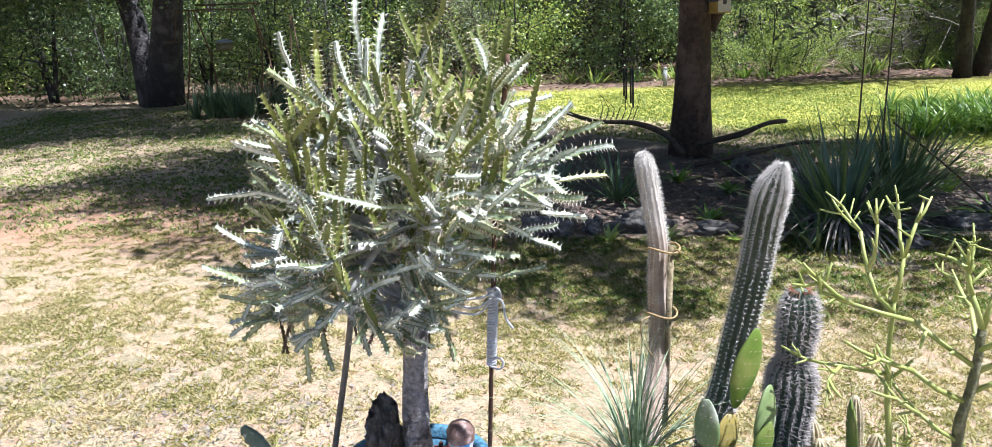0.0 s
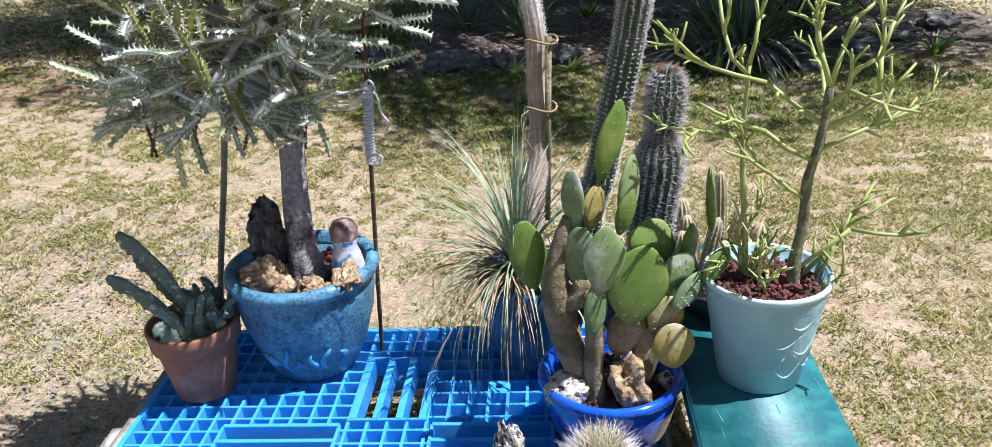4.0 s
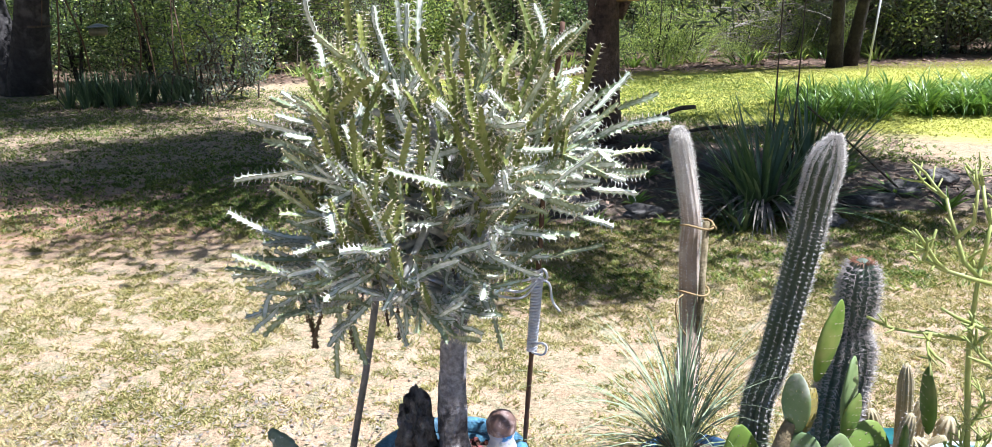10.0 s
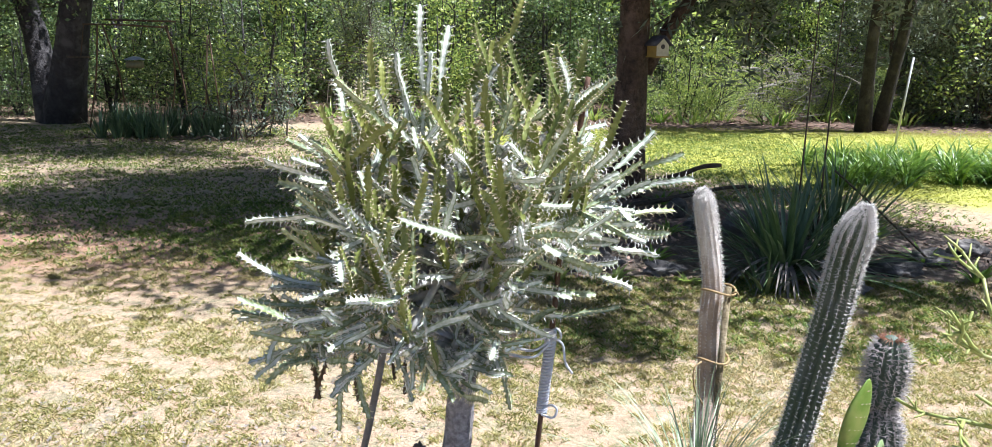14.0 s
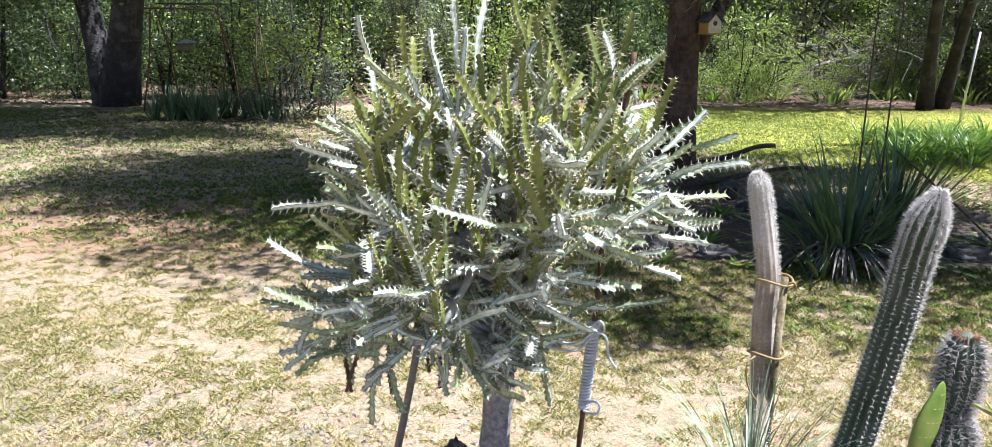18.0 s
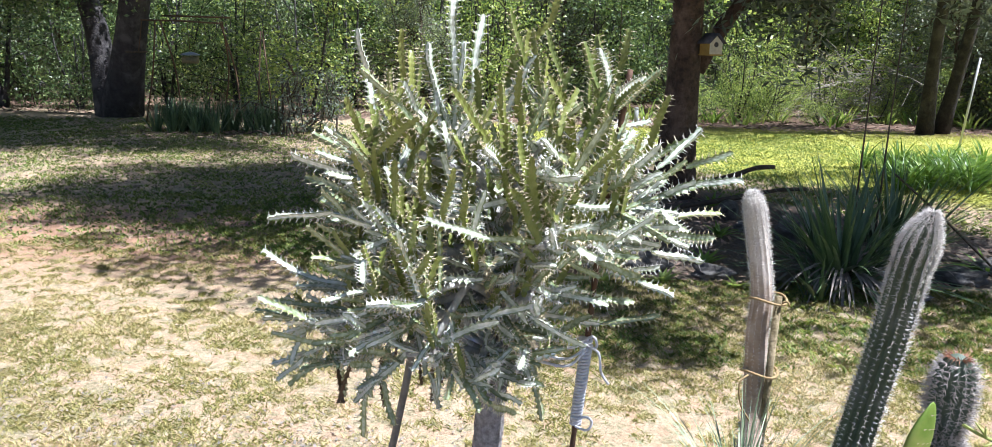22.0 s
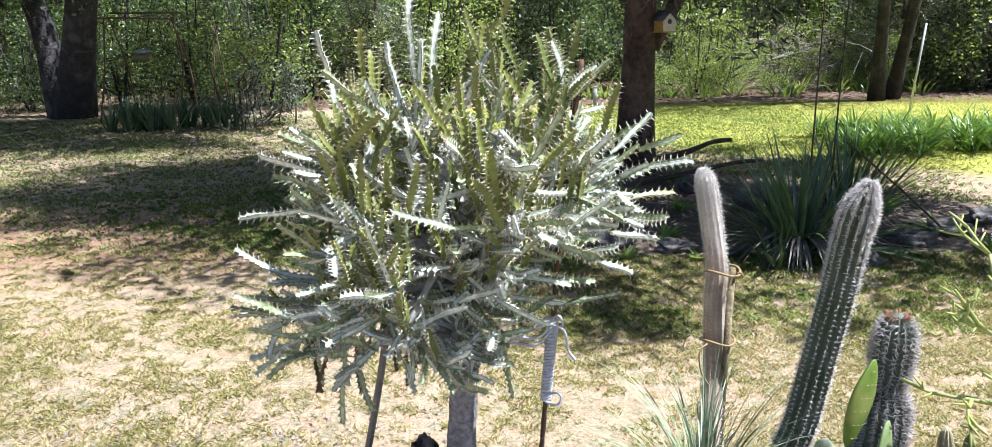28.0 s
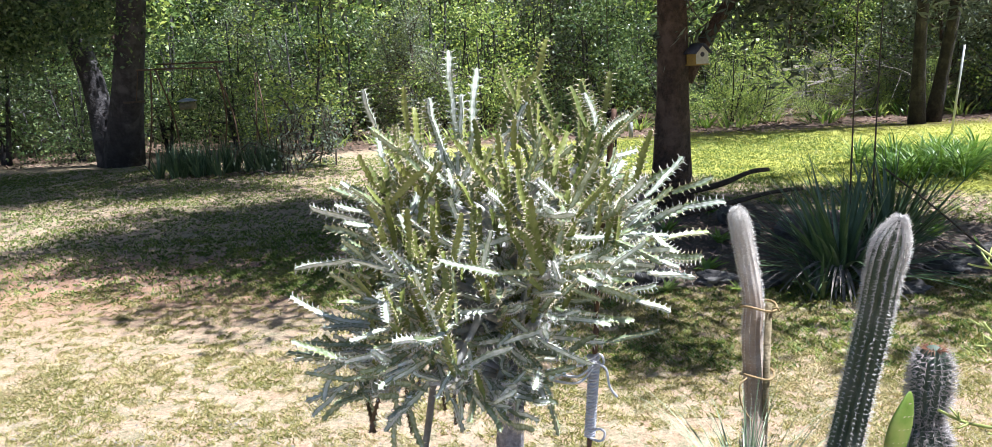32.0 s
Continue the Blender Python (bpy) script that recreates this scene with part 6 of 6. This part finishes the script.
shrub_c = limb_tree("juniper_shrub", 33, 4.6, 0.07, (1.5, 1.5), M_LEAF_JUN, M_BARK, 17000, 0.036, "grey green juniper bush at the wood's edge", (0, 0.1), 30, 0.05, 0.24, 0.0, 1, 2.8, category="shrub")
tree_a = limb_tree("forest_tree", 34, 7.5, 0.15, (2.3, 2.2), M_LEAF_A, M_OAKBARK, 3800, 0.14, "tall leafy tree in the wood", (0.5, 0.3), 18, 0.22, 0.5, 0.1)
tree_b = limb_tree("slender_tree", 35, 8.0, 0.10, (1.8, 1.8), M_LEAF_C, M_BARK, 2600, 0.13, "slender dark trunked tree in the wood", (-0.6, 0.2), 14, 0.3, 0.5, 0.1)
protos = [shrub_a, shrub_b, shrub_c, tree_a, tree_b]
rng = random.Random(77)


def edge_y(x):
    """Where the wood begins."""
    return 17.2 + (0.10 * (x + 6) if x < -6 else 0.0) + 0.5 * math.sin(x * 1.3)


spots = {0: [], 1: [], 2: [], 3: [], 4: []}
x = -17.0
while x < 15.5:
    k = rng.choice((0, 2, 2, 2, 1) if x > -7 else (0, 0, 2, 1, 0)) if x < 1.8 else rng.choice((1, 1, 1, 0))
    if not 3.6 < x < 8.0:
        spots[k].append((x, edge_y(x) + rng.uniform(0.0, 1.2), rng.uniform(0, 360), rng.uniform(0.5, 0.85)))
    x += rng.uniform(1.5, 2.4)
for row, (gap, y0, kinds, small, large) in enumerate(((1.9, 19.8, (0, 2, 1, 1, 4), 0.6, 1.0), (2.0, 22.5, (1, 2, 0, 4), 0.8, 1.15), (2.2, 25.5, (3, 0, 1), 0.9, 1.2), (2.2, 29.5, (3, 0), 0.9, 1.25), (2.0, 34.0, (3, 3, 0), 1.0, 1.3))):
    x = -21.0 - 2 * row
    while x < 20 + 2 * row:
        if not (3.0 < x < 8.6 and y0 < 21):
            spots[rng.choice(kinds)].append((x, y0 + rng.uniform(-1, 1), rng.uniform(0, 360), rng.uniform(small, large)))
        x += gap * rng.uniform(0.7, 1.3)
for k, where in spots.items():
    first, *rest = where
    protos[k].matrix_basis = pose(first[0], first[1], ground_height(first[0], first[1]) - 0.03, 0, 0, first[2])
    for s in rest:
        place(protos[k], *s)
# low sunlit shrubs behind the lawn
for x, y, turn, size in ((2.4, 17.0, 20, 0.36), (3.3, 17.6, 90, 0.46), (4.2, 18.6, 200, 0.42), (5.0, 17.2, 300, 0.24), (6.2, 17.5, 140, 0.22), (7.4, 17.3, 40, 0.30), (3.8, 17.3, 130, 0.30), (5.6, 18.9, 20, 0.34), (6.8, 18.2, 75, 0.28), (4.6, 20.4, 60, 0.62), (6.0, 20.9, 110, 0.7), (7.6, 20.5, 320, 0.66)):
    place(shrub_b, x, y, turn, size)
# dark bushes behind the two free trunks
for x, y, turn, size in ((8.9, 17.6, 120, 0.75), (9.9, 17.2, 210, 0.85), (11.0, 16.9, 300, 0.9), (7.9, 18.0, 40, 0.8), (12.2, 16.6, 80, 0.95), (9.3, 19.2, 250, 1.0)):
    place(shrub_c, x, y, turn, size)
# ---- the planting bed, its stones and logs ----
def rosette(name, at, count, length, width, material, label, seed, lift=(0.2, 1.45), droop=(0.1, 0.8), dry=0, category="shrub", base=0.12, parts=True):
    """A clump of long leaves; each leaf is a part."""
    rng = random.Random(seed)
    t = thing(name, at, label, category)
    clump = []
    for k in range(count):
        a = rng.uniform(0, 6.283)
        up = rng.uniform(*lift)
        q = rng.uniform(0, base)
        v, f = blade_np(rng, (q * math.cos(a), q * math.sin(a), 0.0), a, length * rng.uniform(0.65, 1.1), width * rng.uniform(0.7, 1.2), up, rng.uniform(*droop), 6)
        if parts:
            part("leaf", mesh_from("leaf", v, f, material), material, t)
        else:
            clump.append((v, f))
    if clump:
        v, f = join_np(clump)
        tagged(part("foliage", mesh_from("foliage", v, f, material), material, t), kind="stuff")
    for k in range(dry):
        a = rng.uniform(0, 6.283)
        v, f = blade_np(rng, (0.1 * math.cos(a), 0.1 * math.sin(a), 0.10), a, length * rng.uniform(0.5, 0.9), width * 0.6, rng.uniform(-0.1, 0.4), rng.uniform(0.6, 1.4), 5)
        part("dry_leaf", mesh_from("dry_leaf", v, f, M_DRYGREY), M_DRYGREY, t, "grey dead leaf")
    return t


M_DRYGREY = mat("grey_dead_leaf", (0.26, 0.23, 0.20), (0.17, 0.15, 0.135), 20, 0.85, bump=0, island=0.3)
rosette("yucca", (1.78, 4.56, 0.04), 170, 0.90, 0.040, M_YUCCA, "large dark green yucca clump with dead lower leaves", 1, dry=90, base=0.22)
rosette("yucca", (2.32, 5.2, 0.03), 80, 0.95, 0.036, M_YUCCA, "tall loose yucca clump behind another", 2, lift=(0.7, 1.45), dry=30, base=0.2)
rosette("small_yucca", (1.55, 4.22, 0.0), 22, 0.42, 0.030, M_YUCCA, "small bright yucca offset at the bed's edge", 3, lift=(0.6, 1.4))
rosette("bed_yucca", (0.20, 5.75, 0.0), 60, 0.55, 0.034, M_YUCCA, "low dark yucca beneath the juniper", 4)
rosette("bed_lily", (-0.35, 6.1, 0.0), 40, 0.45, 0.03, M_YUCCA, "low dark leafy clump in the bed", 5)
for k, (x, y, r) in enumerate(((2.95, 5.0, 0.30), (3.1, 4.5, 0.25), (0.9, 4.95, 0.20), (0.15, 4.42, 0.16), (0.55, 4.45, 0.14), (1.05, 4.4, 0.13), (1.15, 5.9, 0.25), (0.75, 6.4, 0.25), (2.9, 5.8, 0.3), (1.3, 7.3, 0.25))):
    rosette("leafy_weed", (x, y, 0.0), 16, r, 0.045, M_LEAF_C if k in (3, 4, 5) else M_LILY, "small leafy green weed in the bed", 10 + k, lift=(0.3, 1.2), droop=(0.3, 1.0), category="weed", base=0.03, parts=True)


def bed_stone(x, y, sx, sy, sz, seed, turn):
    ob = part("edging_stone", rock_bm(sx * 0.66, sy * 0.75, sz * 0.8, seed, 0.5, 4, 0.25), M_STONE, None)
    ob.location = (x, y, sz * 0.45)
    ob.rotation_euler = (0, 0, radians(turn))
    tagged(ob, "grey weathered stone edging the bed", "stone", "edging stones")


for k, (x, y, sx, sy, sz, turn) in enumerate(((-0.33, 4.58, 0.29, 0.16, 0.12, 4), (0.36, 4.72, 0.34, 0.15, 0.11, -4), (0.02, 4.66, 0.10, 0.10, 0.07, 20), (-0.85, 4.75, 0.24, 0.16, 0.10, 30), (0.92, 4.62, 0.20, 0.14, 0.07, 12),
                                              (1.25, 4.50, 0.16, 0.12, 0.05, 40), (2.62, 4.72, 0.26, 0.17, 0.08, -10), (3.05, 5.05, 0.24, 0.16, 0.09, 15), (3.45, 5.35, 0.24, 0.15, 0.09, 30), (2.15, 4.25, 0.16, 0.12, 0.05, 5),
                                              (0.05, 4.85, 0.07, 0.06, 0.06, 60), (1.45, 6.2, 0.16, 0.13, 0.09, 0), (1.75, 5.9, 0.2, 0.15, 0.16, 30), (-1.1, 5.2, 0.2, 0.15, 0.09, 70))):
    bed_stone(x, y, sx, sy, sz, 50 + k, turn)


def log(name, ctrl, r0, r1, label):
    t = thing(name, (0, 0, 0), label, "log")
    line = curve_pts(ctrl, 12)
    tube("wood", line, [r0 + (r1 - r0) * i / 12 for i in range(13)], M_DEADWOOD, t, 9, "", lambda i, a: 1 + 0.12 * math.sin(2 * a + i))
    return t


log_a = log("fallen_limb", ((0.85, 7.35, 0.10), (0.68, 7.4, 0.30), (0.36, 7.5, 0.42), (-0.07, 7.6, 0.44), (-0.44, 7.6, 0.57)), 0.036, 0.018, "dark crooked dead limb leaning on the juniper")
rng = random.Random(9)
for k in range(7):
    x = -0.02 + 0.06 * k
    tube("twig", curve_pts([(x, 7.55, 0.44), (x + 0.05, 7.5, 0.58), (x + rng.uniform(-0.1, 0.15), 7.5, 0.70 + rng.uniform(-0.05, 0.1))], 4), [0.006, 0.005, 0.004, 0.003, 0.002], M_DEADWOOD, log_a, 5)
log("dead_branch", ((1.0, 7.45, 0.18), (1.38, 7.1, 0.33), (1.64, 7.0, 0.45), (1.82, 6.98, 0.47)), 0.032, 0.02, "dark dead branch sticking up from the bed")
log("lower_branch", ((0.95, 6.95, 0.06), (1.35, 6.8, 0.17), (1.80, 6.8, 0.27), (2.08, 6.75, 0.30)), 0.028, 0.016, "thin dark dead branch lying in the bed")


def build_lantern():
    t = thing("clay_house", (1.36, 6.7, 0), "small grey clay toad house in the bed", "ornament")
    part("shell", rock_bm(0.10, 0.09, 0.11, 4, 0.08, 3), M_STONE, t).location = (0, 0, 0.08)
    for s in (-1, 1):
        part("opening", lathe([(0.024, -0.01), (0.026, 0.0), (0.018, 0.002), (0.004, -0.004)], 14), M_OAKBARK, t).matrix_basis = pose(s * 0.04, -0.082, 0.10, 90, 0, s * 18)


build_lantern()


def litter(name, label, count, box_, size, material, seed, keep=None):
    rng = np.random.default_rng(seed)
    x0, x1, y0, y1 = box_
    p = np.stack([rng.uniform(x0, x1, count), rng.uniform(y0, y1, count)], 1)
    if keep:
        p = np.array([q for q in p if keep(*q)])
    p = np.array([q for q in p if inside(q, box_, rng.random())])
    n = len(p)
    z = np.array([ground_height(*q) for q in p]) + rng.uniform(0.003, 0.02, n)
    c = np.c_[p, z]
    a = rng.uniform(0, 6.283, n)
    d = np.c_[np.cos(a), np.sin(a), rng.normal(0, 0.25, n)] * (size * rng.uniform(0.5, 1.3, n))[:, None]
    e = np.c_[-np.sin(a), np.cos(a), rng.normal(0, 0.25, n)] * (size * rng.uniform(0.2, 0.6, n))[:, None]
    v = np.stack([c - d, c - e, c + d, c + e], 1).reshape(-1, 3)
    return tagged(new(name, mesh_from(name, v, np.arange(4 * n).reshape(-1, 4), material)), label, "leaf litter", kind="stuff")


M_LITTER = mat("dead_leaf", (0.22, 0.15, 0.105), (0.12, 0.085, 0.065), 9, 0.85, bump=0, island=0.5, big=(0.34, 0.24, 0.17), big_scale=3)
litter("bed_litter", "brown fallen leaves and twigs in the bed", 9000, (-1.2, 4.2, 4.2, 8.4), 0.030, M_LITTER, 1)
litter("wood_litter", "reddish brown leaf litter at the wood's edge", 9000, (-14, 12, 15.2, 19), 0.06, M_LITTER, 2)
litter("yard_litter", "scattered dry bits on the sandy yard", 60000, (-5, 5, -3, 5.5), 0.007, M_DRYLEAF, 3)
litter("bark_litter", "grey dead grass and leaf bits by the pallet", 14000, (-3.0, -0.3, -2.4, 2.4), 0.012, M_DRYGREY, 8)
litter("shade_litter", "brown fallen leaves scattered in the shaded yard", 12000, (-9.5, -1.0, 4.6, 14.0), 0.028, M_LITTER, 12)
litter("red_litter", "red brown litter in the shade", 3500, (-4.2, -1.2, 4.2, 6.2), 0.016, M_LITTER, 4)

# daylilies by the lawn
rng = random.Random(31)
for k in range(80):
    x = 3.62 + 4.2 * ((k * 0.618) % 1.0)
    y = 8.65 + 1.7 * rng.random() + 0.04 * (x - 4)
    rosette("daylily", (x, y, 0.0), 38, 0.64, 0.029, M_LILY, "arching bright green daylily clump", 200 + k, lift=(0.7, 1.45), droop=(1.0, 2.2), category="daylily", base=0.12, parts=False)
# irises under the oak
for k in range(30):
    x = -7.5 + 2.5 * rng.random()
    y = 12.5 + 0.8 * rng.random()
    rosette("iris", (x, y, 0.0), 20, 0.62, 0.042, M_YUCCA, "upright grey green iris clump in shade", 300 + k, lift=(1.0, 1.5), droop=(0.0, 0.4), category="iris", base=0.10, parts=False)
bush = limb_tree("low_bush", 61, 0.95, 0.02, (0.55, 0.5), M_LEAF_SAGE, M_DEADWOOD, 2600, 0.035, "low grey leaved bush beside the irises", (0, 0), 14, 0.05, 0.12, 0.0, 2, category="shrub")
bush.location = (-5.15, 12.6, 0)
tuft_m = litter("bed_rim_litter", "red brown mulch round the irises", 2500, (-8.2, -4.4, 11.9, 13.6), 0.045, M_LITTER, 6)

# tall dry flower stalks of the yuccas
for k, (x0, x1, y) in enumerate(((1.93, 1.98, 4.9), (2.16, 2.22, 5.1))):
    t = thing("flower_stalk", (0, 0, 0), "tall thin dry yucca flower stalk", "stalk")
    tube("stem", curve_pts([(x0, y, 0.1), (x0 + 0.02, y, 1.0), (x1, y, 2.3)], 8), [0.009 - 0.0007 * i for i in range(9)], M_DEADWOOD, t, 6)
t = thing("leaning_stalk", (0, 0, 0), "thin dry stalk leaning out of the yucca", "stalk")
tube("stem", curve_pts([(2.15, 4.8, 0.75), (2.5, 4.8, 0.45), (2.85, 4.75, 0.12)], 6), 0.008, M_DEADWOOD, t, 6)


def build_bird_house():
    m_wall = mat("yellow_painted_wood", (0.40, 0.27, 0.06), (0.30, 0.20, 0.05), 30, 0.7, bump=0.3)
    m_front = mat("pale_painted_wood", (0.58, 0.55, 0.45), (0.46, 0.43, 0.34), 30, 0.7, bump=0.3)
    m_roof = mat("grey_roof", (0.10, 0.10, 0.12), (0.06, 0.06, 0.075), 30, 0.7, bump=0.3)
    b = thing("bird_house", (1.225, 7.56, 1.52), "small pale wooden bird house hung on the trunk", "bird house")
    b.rotation_euler = (0, 0, radians(26))
    bm, w, h, d = bmesh.new(), 0.075, 0.11, 0.085
    outline = [(-w, 0), (w, 0), (w, h), (0, h + 0.075), (-w, h)]
    a = [bm.verts.new((x, -d, z)) for x, z in outline]
    c = [bm.verts.new((x, d, z)) for x, z in outline]
    bm.faces.new(a)
    bm.faces.new(list(reversed(c)))
    for i in range(5):
        j = (i + 1) % 5
        bm.faces.new((a[j], a[i], c[i], c[j]))
    part("walls", bm, m_wall, b, "yellow side walls", smooth=False)
    bm = bmesh.new()
    a = [bm.verts.new((x * 0.98, -d - 0.004, z)) for x, z in outline]
    c = [bm.verts.new((x * 0.98, -d + 0.002, z)) for x, z in outline]
    bm.faces.new(a)
    for i in range(5):
        j = (i + 1) % 5
        bm.faces.new((a[j], a[i], c[i], c[j]))
    part("front_board", bm, m_front, b, "pale front board", smooth=False)
    for s in (-1, 1):
        ob = part("roof_board", box(0.145, 0.23, 0.012, bevel=0.002), m_roof, b)
        ob.matrix_basis = pose(s * 0.05, -0.01, h + 0.046, 0, s * 44, 0)
    part("entrance", lathe([(0.024, -0.002), (0.024, 0.003), (0.018, 0.004), (0.004, 0.001)], 16), M_OAKBARK, b).matrix_basis = pose(0, -d - 0.005, 0.095, 90, 0, 0)
    part("floor_board", box(0.165, 0.20, 0.012, bevel=0.002), m_wall, b, smooth=False).location = (0, -0.005, -0.007)
    part("bracket", box(0.03, 0.16, 0.03, bevel=0.002), M_DEADWOOD, b).location = (-0.05, 0.14, 0.08)


build_bird_house()


def build_feeder_stand():
    t = thing("feeder_stand", (-0.25, 0, 0), "brown metal bird feeder stand with two feeders", "bird feeder")
    y = 14.2
    m_pole = mat("brown_metal", (0.12, 0.07, 0.04), (0.08, 0.05, 0.03), 30, 0.7, metal=0.2, bump=0.2)
    tube("crossbar", [(-8.16, y, 1.93), (-7.4, y, 1.92), (-6.62, y, 1.88)], 0.016, m_pole, t, 8)
    tube("crossbar", [(-8.1, y + 0.7, 2.03), (-6.7, y + 0.7, 2.0)], 0.018, m_pole, t, 8)
    for x0, x1, dy in ((-7.88, -8.20, 0.0), (-7.86, -7.62, 0.3), (-6.72, -6.95, 0.7), (-6.70, -6.45, 0.4)):
        tube("leg", curve_pts([(x0, y + dy * 0.5, 1.92), ((x0 + x1) / 2 + 0.05, y + dy, 1.0), (x1, y + dy, 0.0)], 8), 0.016, m_pole, t, 8)
    for x0, x1, dy in ((-5.98, -6.13, 0.4), (-5.95, -5.80, 0.4)):
        tube("leg", [(x0, y + dy, 1.75), (x1, y + dy, 0.0)], 0.014, m_pole, t, 8)
    part("tray", lathe([(0.02, 0), (0.19, 0.0), (0.21, 0.035), (0.20, 0.035), (0.18, 0.012), (0.02, 0.01)], 24), M_DEADWOOD, t, "flat dark feeding tray").location = (-8.24, y - 0.1, 1.32)
    tube("tray_hanger", [(-8.20, y - 0.1, 1.33), (-8.14, y, 1.93)], 0.008, m_pole, t, 6)
    m_box = mat("yellow_feeder", (0.16, 0.15, 0.08), (0.12, 0.11, 0.06), 20, 0.6, bump=0.2)
    part("hopper", box(0.27, 0.2, 0.13, bevel=0.012), m_box, t, "yellow hopper feeder").location = (-7.23, y, 1.20)
    part("hopper_roof", lathe([(0.18, 0), (0.19, 0.012), (0.11, 0.045), (0.02, 0.07)], 20), mat("blue_grey_roof", (0.16, 0.20, 0.25), (0.12, 0.15, 0.19), 20, 0.4, bump=0.1), t, "blue grey feeder roof").location = (-7.23, y, 1.285)
    tube("hopper_hanger", [(-7.23, y, 1.37), (-7.25, y, 1.92)], 0.006, m_pole, t, 6)


build_feeder_stand()


def build_chime():
    t = thing("wind_chime", (0, 0, 0), "dark metal wind chime hanging from the juniper", "wind chime")
    x, y = 0.30, 7.2
    tube("cord", [(x, y, 2.7), (x, y, 1.10)], 0.004, M_DEADWOOD, t, 5)
    part("top_disc", lathe([(0.02, 0), (0.055, 0.0), (0.055, 0.015), (0.01, 0.02)], 16), M_OAKBARK, t).location = (x, y, 1.09)
    for k in range(6):
        a = k * 1.047
        tube("pipe", [(x + 0.045 * math.cos(a), y + 0.045 * math.sin(a), 1.02), (x + 0.045 * math.cos(a), y + 0.045 * math.sin(a), 0.62 + 0.04 * k)], 0.010, M_OAKBARK, t, 7)


build_chime()
t = thing("leaning_pole", (0, 0, 0), "pale leaning metal pole by the daylilies", "pole")
tube("pole", [(6.10, 13.1, 0.0), (6.17, 13.1, 0.7), (6.25, 13.1, 1.45)], 0.019, M_PALEPOLE, t, 9)
t = thing("marker_post", (-0.22, 0, 0), "short pale marker post at the wood's edge", "post")
tube("post", [(1.23, 15.6, 0.0), (1.23, 15.6, 0.34)], 0.045, M_PALEPOLE, t, 10)
part("cap", lathe([(0.05, 0), (0.05, 0.02), (0.02, 0.035)], 12), M_PALEPOLE, t).location = (1.23, 15.6, 0.335)

# brown bark set near black: the shade on these trunks is put into the colour
M_SHADEBARK = mat("shade_darkened_bark", (0.035, 0.029, 0.025), (0.018, 0.015, 0.014), 14, 0.95, bump=1.0, bump_scale=22, big=(0.06, 0.05, 0.043), big_scale=4, depth=0.04)
# two trunks standing free at the wood's edge, shade in their colour, and the brush behind
for x, lean, s in ((6.36, 0.03, 71), (6.74, 0.12, 72)):
    ob = limb_tree("edge_tree", s, 8.0, 0.120, (2.3, 2.0), M_LEAF_B, M_SHADEBARK, 4200, 0.07, "tree at the wood's edge, its bark darkened to stand for shade", (lean * 4, -1.2), 16, 0.40, 0.35)
    ob.location = (x, 15.2 + (s - 71) * 0.3, 0)


def brush_pile(name, label, at, span, count, material, seed):
    rng = random.Random(seed)
    pieces = []
    for _ in range(count):
        p = Vector((rng.gauss(0, span[0]), rng.gauss(0, span[1]), rng.uniform(0.02, span[2])))
        d = Vector((rng.gauss(0, 1), rng.gauss(0, 0.5), rng.gauss(0, 0.55))).normalized() * rng.uniform(0.4, 1.4)
        m = p + d * 0.5 + Vector((rng.gauss(0, 0.1), 0, rng.uniform(0, 0.15)))
        e = p + d
        e.z = max(0.02, e.z)
        pieces.append(tube_np([p, m, e], [0.010, 0.007, 0.004], 4))
    v, f = join_np(pieces)
    ob = new(name, mesh_from(name, v, f, material))
    ob.location = at
    return tagged(ob, label, "brush pile", kind="stuff")


brush_pile("brush_pile", "tangle of pale dead branches behind the lawn", (5.9, 18.4, 0), (1.2, 0.5, 1.2), 230, M_BRUSH, 3)
brush_pile("undergrowth_twigs", "thin dark stems in the undergrowth", (-4.0, 18.6, 0), (4.0, 0.7, 1.6), 260, M_DEADWOOD, 5)
for k in range(26):
    x = -6.0 + 15.5 * ((k * 0.618) % 1)
    rosette("undergrowth", (x, 16.4 + 1.2 * rng.random(), 0.0), 26, 0.5, 0.05, M_LEAF_C if k % 3 else M_LILY, "leafy low undergrowth before the wood", 400 + k, lift=(0.4, 1.4), droop=(0.4, 1.2), category="undergrowth", base=0.35, parts=False)
